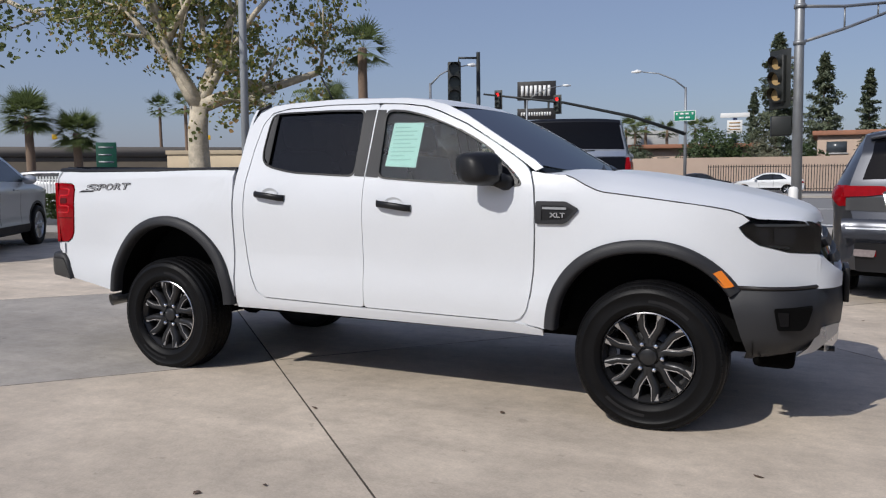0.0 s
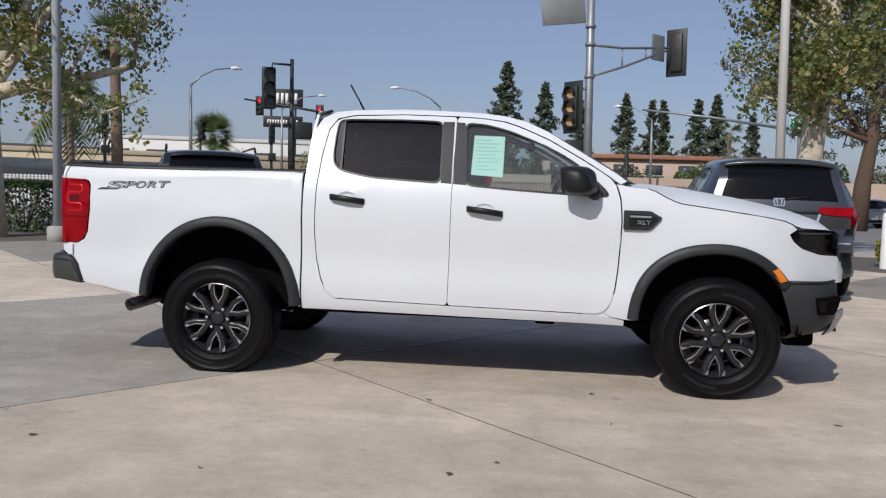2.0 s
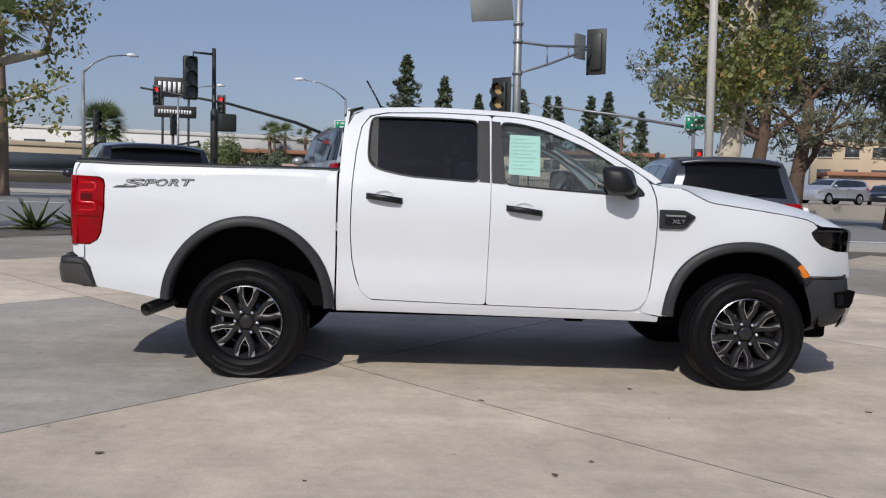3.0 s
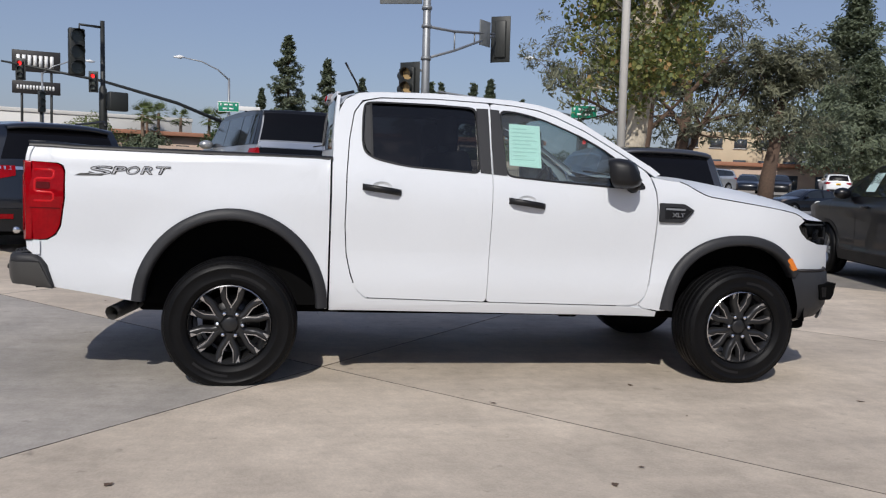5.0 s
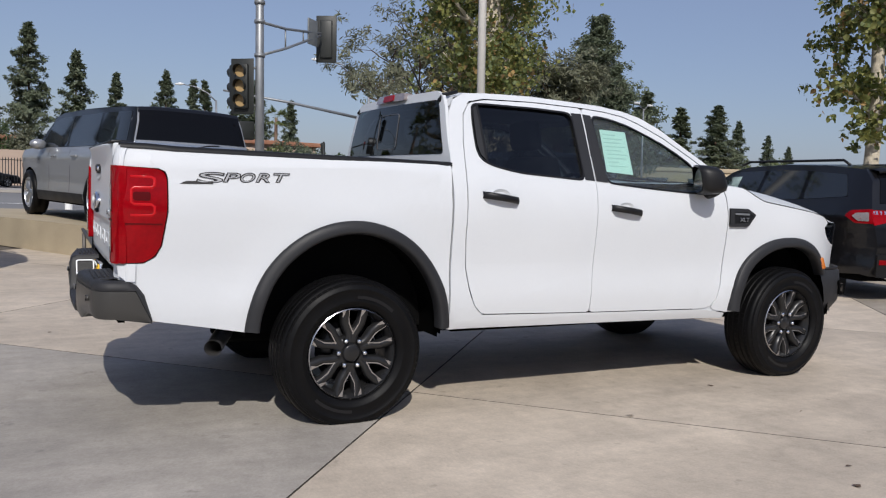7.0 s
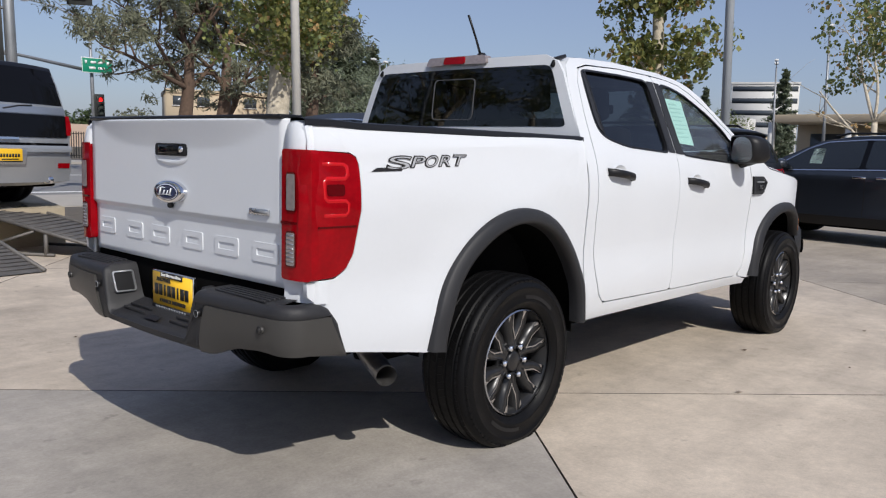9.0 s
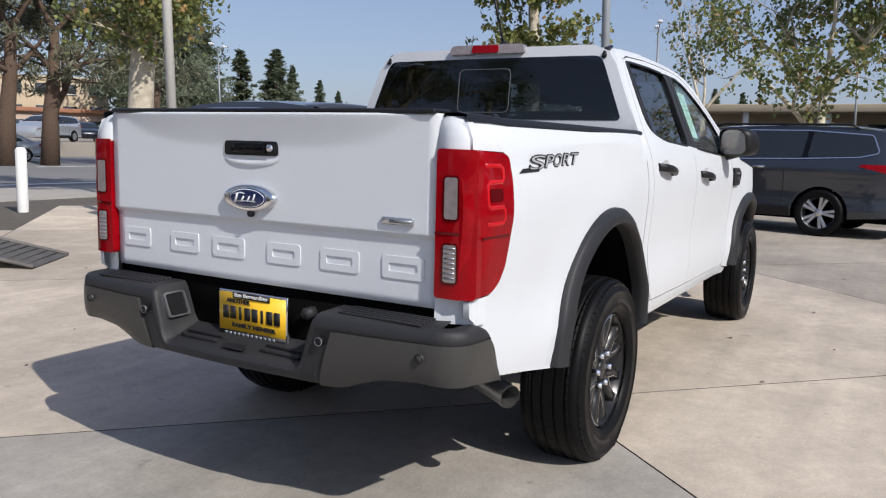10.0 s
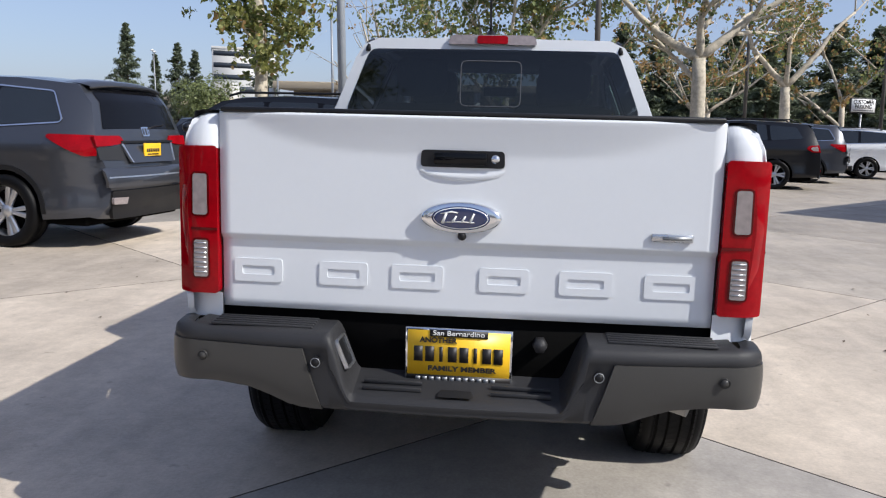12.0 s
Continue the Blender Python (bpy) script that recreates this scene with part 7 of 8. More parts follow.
# billboards and signs far off
bb = group_thing("pylon_sign", pose(-31.6, 98.0, 0, 0, 0, 10), "black two-panel pylon sign on two posts", "sign")
for sx in (-1.6, 1.6):
    part("post", tube_bm([(sx, 0, -0.2), (sx, 0, 12.5)], 0.15, 8), OLIVE, bb)
for z0, z1 in ((11.2, 13.7), (8.6, 10.1)):
    pn = part("panel", box_bm(-2.6, 2.6, -0.35, -0.1, z0, z1, 0.03), BLACKI, bb)
    k = 7 if z0 > 10 else 12
    for i in range(k):
        w = 4.2 / k
        x = -2.1 + w * i
        part("mark", box_bm(x, x + w * 0.62, -0.38, -0.35, (z0 + z1) / 2 - (0.7 if k == 7 else 0.25), (z0 + z1) / 2 + (0.7 if k == 7 else 0.25)), WHITEI, pn)
DKGREEN = mat("dark_green_board", (0.004, 0.07, 0.04), 0.5, var=0.15)
bd = group_thing("roadside_sign", pose(-8.9, 124.5, 0, 0, 0, 3), "pale roadside sign on a blue post with a white bar above", "sign")
part("post", tube_bm([(0, 0, -0.2), (0, 0, 9.8)], 0.3, 8), BLUE, bd)
part("panel", box_bm(-1.1, 1.1, -0.45, -0.3, 7.3, 9.3, 0.03), WHITEI, bd)
part("bar", box_bm(-2.1, 2.1, -0.4, -0.2, 9.7, 10.4, 0.03), WHITEI, bd)
for k in range(3):
    part("lettering_bar", box_bm(-0.8, 0.8, -0.47, -0.45, 8.8 - 0.5 * k, 9.0 - 0.5 * k), TAN, bd)
gs = group_thing("directory_sign", pose(-29.9, 24.9, 0, 0, 0, 40), "dark green upright directory sign", "sign")
part("board", box_bm(-0.50, 0.50, -0.06, 0.06, 0.9, 3.05, 0.02), DKGREEN, gs)
for sx in (-0.45, 0.45):
    part("post", tube_bm([(sx, 0, -0.2), (sx, 0, 1.5)], 0.05, 6), OLIVE, gs)
for k in range(5):
    part("lettering_bar", box_bm(-0.38, 0.36 - 0.1 * (k % 2), -0.07, -0.055, 2.75 - 0.38 * k, 2.83 - 0.38 * k), GALV, gs)
cp = group_thing("parking_sign", pose(30.0, -13.3, 0, 0, 0, -68), "white framed sign for customer parking on a post", "sign")
part("panel", box_bm(-0.62, 0.62, -0.03, 0.03, 2.35, 2.95, 0.02), BLACKI, cp)
part("face", box_bm(-0.57, 0.57, -0.04, -0.028, 2.40, 2.90), WHITEI, cp)
writing("words", "CUSTOMER", 0.22, BLACKI, cp, text_m(0, -0.043, 2.78, (1, 0, 0), (0, 0, 1)), width=1.0, bold=0.006)
writing("words", "PARKING", 0.22, BLACKI, cp, text_m(0, -0.043, 2.60, (1, 0, 0), (0, 0, 1)), width=0.8, bold=0.006)
part("arrow_bar", box_bm(-0.48, 0.48, -0.045, -0.038, 2.45, 2.475), BLACKI, cp)
part("post", tube_bm([(0, 0.05, -0.1), (0, 0.05, 2.4)], 0.04, 6), GALV, cp)

# bollards and low planting at the lot's edge
for x, y in ((8.6, 9.6), (3.47, 11.2), (4.44, 10.45), (5.36, 9.65), (11.0, 9.4), (-0.75, 15.2)):
    b = bmesh.new()
    lathe(b, [(0.085, 0), (0.085, 1.0), (0.06, 1.04), (0.001, 1.05)], 16)
    for v in b.verts:
        v.co = Vector((v.co.x, -v.co.z, v.co.y))
    ob = part("bollard", b, WHITEI, None)
    ob.matrix_world = pose(x, y, -0.01)
    tagged(ob, "white painted round steel bollard", "bollard", "bollards along the kerb")


# ---------------------------------------------------------------- plants
def leaf_mat(name, col, var=0.5):
    """Leaves that also let light through."""
    m = mat(name, col, 0.55, var=var, scale=1.2, bscale=8, island=0.8)
    nt = m.node_tree
    b = nt.nodes["Principled BSDF"]
    tl, mx = nt.nodes.new("ShaderNodeBsdfTranslucent"), nt.nodes.new("ShaderNodeMixShader")
    mx.inputs[0].default_value = 0.42
    nt.links.new(b.inputs["Base Color"].links[0].from_socket, tl.inputs["Color"])
    nt.links.new(b.outputs[0], mx.inputs[1])
    nt.links.new(tl.outputs[0], mx.inputs[2])
    nt.links.new(mx.outputs[0], nt.nodes["Material Output"].inputs["Surface"])
    return m


L_SYC = leaf_mat("sycamore_leaf", (0.27, 0.275, 0.085))
L_SYC_G = leaf_mat("green_sycamore_leaf", (0.155, 0.19, 0.068))
L_SYC_D = leaf_mat("dry_sycamore_leaf", (0.42, 0.27, 0.11))
L_PINE = leaf_mat("pine_needles", (0.165, 0.195, 0.122), 0.6)
L_PINE2 = leaf_mat("grey_pine_needles", (0.205, 0.210, 0.135), 0.6)
L_PALM = leaf_mat("palm_frond", (0.15, 0.19, 0.07))
L_SHRUB = leaf_mat("shrub_leaf", (0.19, 0.22, 0.085))
L_YEL = leaf_mat("yellow_green_shrub_leaf", (0.42, 0.38, 0.05))
L_HEDGE = leaf_mat("hedge_leaf", (0.075, 0.11, 0.04))


def leaves_bm(points, size, rng, stretch=1.25, drop=0.0, hub=None, face=0.9, slim=1.0):
    """Small folded leaves, one island each, that lean outward from the crown's middle (hub)."""
    vs, fs = [], []
    for p in points:
        s = size * rng.uniform(0.55, 1.35)
        c = Vector(p)
        out = (c - hub).normalized() * face if hub is not None else Vector((0, 0, 0))
        n = (Vector((rng.gauss(0, 0.6), rng.gauss(0, 0.6), rng.gauss(0, 0.6) + 0.35 * face)) + out).normalized()
        a = n.orthogonal().normalized()
        a = Matrix.Rotation(rng.uniform(0, 6.28), 3, n) @ a
        a = (a - Vector((0, 0, drop))).normalized()
        b = n.cross(a).normalized()
        k = len(vs)
        L, W = s * stretch * 0.5, s * 0.5 * slim
        vs += [c - a * L, c - a * L * 0.25 + b * W + n * s * 0.1, c + a * L * 0.45 + b * W * 0.7 + n * s * 0.06, c + a * L, c + a * L * 0.3 - b * W * 0.75 + n * s * 0.06, c - a * L * 0.35 - b * W + n * s * 0.1]
        fs.append((k, k + 1, k + 2, k + 3))
        fs.append((k, k + 3, k + 4, k + 5))
    me = bpy.data.meshes.new("crown")
    me.from_pydata([tuple(v) for v in vs], [], fs)
    bm = bmesh.new()
    bm.from_mesh(me)
    bpy.data.meshes.remove(me)
    return bm


def middle(points):
    c = Vector((0, 0, 0))
    for p in points:
        c += Vector(p)
    return c / max(1, len(points))


def limb(bm, start, direction, length, r0, rng, depth, tips, bend=0.25, up=0.1, n=8):
    pts, rad = [Vector(start)], [r0]
    d = Vector(direction).normalized()
    k = max(4, int(length / 0.45))
    for i in range(k):
        d = (d + Vector((rng.gauss(0, 1), rng.gauss(0, 1), rng.gauss(0, 1) + up)) * bend * 0.35).normalized()
        pts.append(pts[-1] + d * length / k)
        rad.append(r0 * (1 - 0.62 * (i + 1) / k))
    tube(bm, pts, rad, n if r0 > 0.06 else 5)
    if depth == 0:
        tips += pts[1:]
        return
    for j in range(rng.choice((3, 4))):
        i = rng.randint(max(1, k // 3), k)
        side = Vector((rng.gauss(0, 1), rng.gauss(0, 1), rng.gauss(0.2, 0.6))).normalized()
        limb(bm, pts[i], (d * 0.7 + side).normalized(), length * rng.uniform(0.5, 0.75), rad[i] * 0.72, rng, depth - 1, tips, bend, up, n)
    tips.append(pts[-1])


def sycamore(x, y, seed, trunk, forks, leaf_n, label, r0=0.25, leaf=0.16, dry=0.35, spread=0.42, name="sycamore_tree", depth=2, green=0.4):
    """trunk: points; forks: (index of the trunk point, direction, length)."""
    rng = random.Random(seed)
    t = group_thing(name, pose(x, y, -0.05), label, "tree")
    bm, tips = bmesh.new(), []
    tube(bm, trunk, [r0 * (1.25 - 0.05 * 0) if i == 0 else r0 * (1 - 0.35 * i / len(trunk)) for i in range(len(trunk))], 14)
    for i, d, ln, r in forks:
        limb(bm, trunk[i], d, ln, r, rng, depth, tips, 0.22, 0.12)
    part("trunk", bm, BARK_S, t, "pale mottled bark")
    hub = middle(tips) - Vector((0, 0, 0.4))
    tufts = [rng.choice(tips) + Vector((rng.gauss(0, spread), rng.gauss(0, spread), rng.gauss(-0.05, spread * 0.8))) for _ in range(max(20, leaf_n // 14))]
    for nm, share, mt in (("crown", (1 - dry) * (1 - green), L_SYC), ("green_leaves", (1 - dry) * green, L_SYC_G), ("dry_leaves", dry, L_SYC_D)):
        P = []
        for k in range(int(leaf_n * share)):
            w = spread * 0.28
            P.append(rng.choice(tufts) + Vector((rng.gauss(0, w), rng.gauss(0, w), rng.gauss(-0.03, w))))
        if P:
            tagged(part(nm, leaves_bm(P, leaf, rng, 1.15, hub=hub), mt, t, smooth=False), kind="stuff")
    return t


sycamore(-8.9, 9.08, 3, [(0, 0, 0), (0.02, 0, 1.2), (-0.02, 0.0, 2.3), (0.05, 0, 2.9)],
         [(3, (-0.50, -0.35, 1.0), 3.0, 0.19), (3, (0.85, 0.60, 0.72), 2.9, 0.18), (3, (0.1, 0.5, 1.2), 3.2, 0.14), (3, (-0.1, -0.4, 1.3), 3.0, 0.11), (3, (0.6, 0.3, 1.3), 3.0, 0.12)], 14000,
         "sycamore with pale mottled trunk and thinning autumn leaves", r0=0.27, leaf=0.085, dry=0.10, spread=0.34)
sycamore(7.78, 11.83, 5, [(0, 0, 0), (0.05, 0, 1.5), (0.18, 0, 3.0), (0.35, 0, 4.6), (0.3, 0, 6.2), (0.3, 0.1, 7.6)],
         [(2, (0.7, 0.3, 1.4), 1.4, 0.07), (2, (-0.8, 0.1, 1.5), 1.3, 0.06), (3, (-1.0, 0.2, 1.0), 1.5, 0.08), (3, (0.9, 0.5, 1.0), 1.5, 0.08), (4, (0.6, -0.6, 1.0), 1.5, 0.08), (4, (-0.9, -0.3, 1.0), 1.5, 0.08), (5, (0.3, 0.4, 1.3), 1.5, 0.08), (5, (-0.5, 0.2, 1.2), 1.5, 0.08)], 17000,
         "tall sycamore with pale trunk and yellowing leaves", r0=0.27, leaf=0.09, dry=0.08, spread=0.34, green=0.55)
sycamore(13.2, 5.5, 8, [(0, 0, 0), (0, 0, 1.6), (0.05, 0.0, 2.9), (0.1, 0.1, 4.3), (0.1, 0.05, 5.8)],
         [(2, (-0.5, 0.5, 0.9), 0.7, 0.05), (2, (0.6, -0.6, 1.0), 0.75, 0.05), (3, (0.5, -0.7, 1.0), 1.05, 0.06), (3, (-0.4, 0.6, 1.0), 1.05, 0.06), (3, (-0.4, -0.3, 1.2), 1.0, 0.05), (4, (0.3, 0.6, 1.1), 1.3, 0.05), (4, (-0.2, -0.6, 1.1), 1.3, 0.05)], 8000,
         "young sycamore with green and yellow leaves behind parked cars", r0=0.15, leaf=0.10, dry=0.05, spread=0.28)
sycamore(23.0, 0.6, 11, [(0, 0, 0), (0, 0, 1.6), (0.1, 0.0, 3.0)],
         [(1, (-0.6, 0.9, 1.1), 3.6, 0.09), (2, (0.2, 1.0, 1.0), 3.6, 0.09), (2, (0.3, -0.9, 1.2), 3.6, 0.10), (2, (-0.5, -0.3, 1.4), 3.6, 0.08)], 13000,
         "multi-stemmed sycamore with sparse green leaves", r0=0.14, leaf=0.105, dry=0.06, spread=0.42, green=0.75)
sycamore(25.2, -6.0, 14, [(0, 0, 0), (0, 0, 1.6), (0.05, 0.05, 3.2), (0.0, 0.1, 4.0)],
         [(3, (0.2, 1.2, 0.8), 4.0, 0.18), (3, (0.1, -1.2, 0.9), 4.2, 0.17), (3, (-0.4, 0.2, 1.4), 3.6, 0.15), (2, (0.3, 0.9, 0.8), 3.0, 0.10)], 2400,
         "large pale sycamore with sparse dry leaves", r0=0.29, leaf=0.12, dry=0.3, spread=0.4, green=0.7)
sycamore(34.0, -11.6, 17, [(0, 0, 0), (0, 0, 1.6), (0.05, 0.05, 3.0), (0.0, 0.1, 3.6)],
         [(3, (0.2, 1.1, 1.1), 4.2, 0.15), (3, (0.1, -1.2, 1.3), 4.6, 0.15), (3, (-0.4, 0.1, 1.4), 3.6, 0.12)], 2400,
         "pale sycamore with sparse dry leaves", r0=0.26, leaf=0.12, dry=0.3, spread=0.4, green=0.7)
sycamore(38.0, 7.4, 21, [(0, 0, 0), (0, 0, 1.8), (0.05, 0.05, 3.2)],
         [(1, (0.1, 0.9, 1.0), 4.0, 0.09), (2, (0.1, -0.9, 1.2), 4.2, 0.09), (2, (0.1, 0.5, 1.5), 4.4, 0.09), (2, (0, -0.2, 1.6), 4.6, 0.08)], 160,
         "bare leafless tree with fine grey branches", r0=0.16, leaf=0.12, dry=0.8, name="bare_tree")
sycamore(42.0, -10.0, 23, [(0, 0, 0), (0, 0, 1.5), (0.05, 0.05, 2.6)],
         [(1, (0.1, 0.9, 1.0), 4.0, 0.10), (2, (0.1, -0.9, 1.2), 4.2, 0.10), (2, (0.1, 0.3, 1.5), 4.4, 0.09)], 1500,
         "pale thin tree with sparse leaves", r0=0.17, leaf=0.16, dry=0.7, name="bare_tree")
sycamore(50.0, -20.0, 25, [(0, 0, 0), (0, 0, 2.0), (0.05, 0.05, 3.6)],
         [(1, (0.1, 0.9, 1.0), 5.0, 0.12), (2, (0.1, -0.9, 1.2), 5.2, 0.12), (2, (0.1, 0.3, 1.5), 5.4, 0.12)], 2400,
         "pale thin tree with sparse leaves", r0=0.2, leaf=0.2, dry=0.6, name="bare_tree")
# a branch that hangs in from a tree behind the walk
def overhang(x, y, z, seed, d, ln, label):
    rng = random.Random(seed)
    t = group_thing("sycamore_tree", pose(x, y, -0.05), label, "tree")
    bm, tips = bmesh.new(), []
    tube(bm, [(0, 0, 0), (0.05, 0, 2.5), (0, 0.05, z)], [0.26, 0.22, 0.15], 12)
    limb(bm, (0, 0.05, z), d, ln, 0.10, rng, 2, tips, 0.25, -0.06)
    limb(bm, (0, 0.05, z), (-d[0], -d[1], 1.0), ln, 0.10, rng, 2, tips, 0.25, 0.1)
    part("trunk", bm, BARK_S, t, "pale mottled bark")
    P = [rng.choice(tips) + Vector((rng.gauss(0, 0.3), rng.gauss(0, 0.3), rng.gauss(-0.1, 0.3))) for _ in range(3600)]
    tagged(part("crown", leaves_bm(P, 0.11, rng, 1.2), L_SYC_G, t, smooth=False), kind="stuff")


overhang(-15.5, 8.0, 5.8, 31, (1.0, -0.15, -0.12), 3.2, "sycamore with drooping dry-leaved branches")


def pine(x, y, h, rad, seed, label, n=9000, base=0.10, leaf=0.34, mt=L_PINE, bark=BARK_D, name="conifer_tree", narrow=1.0, tr=0.25):
    """A conifer: whorls of limbs, each ending in lumpy tufts of needles; gaps between them."""
    rng = random.Random(seed)
    t = group_thing(name, pose(x, y, -0.2), label, "tree")
    bm = bmesh.new()
    tube(bm, [(0, 0, 0), (0.02 * h * 0.1, 0, h * 0.5), (0, 0, h * 0.98)], [tr, tr * 0.6, 0.03], 9)
    tufts = []
    z = h * base
    while z < h * 0.985:
        f = (z - h * base) / (h * (1 - base))
        reach = rad * (min(1.0, 0.6 + 2.0 * f) * (1 - f) ** 0.85 * 1.3 * narrow + 0.03) * rng.uniform(0.5, 1.2)
        for j in range(rng.randint(4, 7)):
            a = rng.uniform(0, 6.28)
            ln = reach * rng.uniform(0.55, 1.12)
            d = Vector((math.cos(a), math.sin(a), rng.uniform(0.0, 0.45)))
            tube(bm, [(0, 0, z), tuple(Vector((0, 0, z)) + d * ln)], [0.04 + 0.02 * (1 - f), 0.012], 4, cap=False)
            for q in (0.45, 0.75, 1.0):
                tufts.append((Vector((0, 0, z)) + d * ln * q + Vector((rng.gauss(0, 0.09), rng.gauss(0, 0.09), rng.gauss(0.04, 0.13))) * rad * (1 - 0.7 * f), (0.045 + 0.065 * (1 - f)) * rad))
        z += h * rng.uniform(0.024, 0.046)
    P = []
    for k in range(n):
        c, w = rng.choice(tufts)
        P.append(c + Vector((rng.gauss(0, w), rng.gauss(0, w), rng.gauss(0, w * 0.7))))
    part("trunk", bm, bark, t)
    tagged(part("crown", leaves_bm(P, leaf, rng, 1.5, hub=Vector((0, 0, h * 0.42)), slim=0.6), mt, t, smooth=False), kind="stuff")
    return t


pa = pine(-2.3, 112, 20.0, 3.6, 41, "tall narrow dark green conifer beyond the road", n=13000)
pb = pine(3.3, 113, 17.2, 3.0, 42, "tall narrow dark green conifer beyond the road", n=11000)
pc = pine(9.0, 122, 16.0, 2.2, 43, "slim dark green conifer beyond the road", n=8000)
for src, (x, y, s, rz) in ((pb, (16.4, 125, 1.0, 40)), (pc, (21.0, 128, 1.05, 90)), (pc, (22.8, 128, 1.05, 200)), (pb, (28.4, 128, 0.98, 120)), (pa, (31.2, 128, 0.88, 300)), (pb, (37.0, 128, 0.85, 250)),
                           (pc, (-7.5, 140, 0.95, 10)), (pb, (78, 86, 0.95, 60)), (pc, (83, 84, 0.9, 160)), (pa, (86, 80, 0.72, 220)), (pa, (103, 55.2, 0.73, 30)), (pc, (104.7, 52, 0.68, 130)), (pa, (106, 49.4, 0.62, 260)), (pb, (107, 47.2, 0.67, 80)), (pa, (105, 98.5, 0.72, 15)), (pb, (109, 97, 0.86, 140)), (pa, (113, 94, 0.62, 200)), (pb, (116, 92, 0.62, 10)),
                           (pb, (140, 48, 1.0, 70)), (pa, (146, 30, 0.62, 20)), (pb, (150, 26, 0.7, 190))):
    c = copy_thing(src, pose(x, y, -0.2, 0, 0, rz))
    wide = 1.55 if 70 < x < 95 and y > 75 else 1.0
    c.scale = (s * wide, s * wide, s)
for i, (x, y, s) in enumerate(((62, -7.5, 0.50), (66, -11, 0.62), (60, -13, 0.45), (64, -16.5, 0.58), (58, -17.5, 0.42), (66, -21, 0.66), (60, -23, 0.5), (64, -27.5, 0.6), (57, -28, 0.48), (56, -33, 0.55))):
    c = copy_thing((pa, pb)[i % 2], pose(x, y, -0.2, 0, 0, 37 * i))
    c.scale = (s * 1.5, s * 1.5, s)
pd = pine(64, 80, 24.0, 7.2, 47, "big spreading dark green conifer beyond the car park", n=22000, leaf=0.40, base=0.17, tr=0.4)
c = copy_thing(pd, pose(54, 64, -0.2, 0, 0, 100))
c.scale = (0.62, 0.62, 0.62)


def open_pine(x, y, h, seed, label, forks, n, mt, leaf=0.17, spread=0.55, bark=BARK_D, r0=0.35):
    rng = random.Random(seed)
    t = group_thing("pine_tree", pose(x, y, -0.2), label, "tree")
    bm, tips = bmesh.new(), []
    tr = [(0, 0, 0), (0.1, 0, h * 0.2), (0.35, 0, h * 0.38), (0.5, 0.1, h * 0.55)]
    tube(bm, tr, [r0 * 1.2, r0, r0 * 0.8, r0 * 0.6], 12)
    for i, d, ln, r in forks:
        limb(bm, tr[i], d, ln, r, rng, 2, tips, 0.22, 0.08)
    part("trunk", bm, bark, t, "reddish brown bark")
    tufts = [rng.choice(tips) + Vector((rng.gauss(0, spread), rng.gauss(0, spread), rng.gauss(0.1, spread * 0.6))) for _ in range(n // 45)]
    w = 0.20
    P = []
    for k in range(int(n * 0.72)):
        P.append(rng.choice(tufts) + Vector((rng.gauss(0, w), rng.gauss(0, w), rng.gauss(0, w * 0.7))))
    tagged(part("crown", leaves_bm(P, leaf, rng, 1.9, 0.1, hub=middle(tips) - Vector((0, 0, 1.0)), slim=0.45), mt, t, smooth=False), kind="stuff")


open_pine(16.6, 31.5, 10.5, 51, "open-crowned pine with reddish trunk and grey-green needles", [(2, (-1.0, 0.2, 0.9), 4.0, 0.14), (2, (-1.0, -0.4, 0.5), 4.4, 0.13), (2, (1, 0.3, 0.8), 4.0, 0.13), (3, (0.8, 0.2, 0.9), 3.8, 0.13), (3, (-0.6, 0.1, 1.0), 3.6, 0.12), (3, (0.2, -0.6, 1.0), 3.4, 0.10)], 13000, L_PINE2)
open_pine(18.6, 31.5, 10.8, 53, "open-crowned pine with dark trunk and grey-green needles", [(1, (0.8, 0.2, 1.2), 4.4, 0.18), (2, (1.0, -0.4, 0.6), 4.2, 0.13), (2, (-0.8, 0.3, 0.9), 3.6, 0.13), (3, (0.9, 0.2, 0.8), 3.8, 0.13), (3, (-0.4, 0.1, 1.0), 3.4, 0.12), (3, (0.2, 0.6, 1.0), 3.4, 0.10)], 14000, L_PINE2)
open_pine(22.0, 29.0, 9.6, 54, "brown-tinged pine with dense low needles", [(2, (0.9, 0.2, 0.5), 1.8, 0.10), (2, (-0.8, 0.2, 0.6), 1.8, 0.10), (3, (0.7, -0.4, 0.6), 1.8, 0.10), (3, (-0.6, 0.3, 0.9), 1.8, 0.10), (3, (0.3, 0.2, 1.0), 1.8, 0.10)], 12000, L_PINE2)


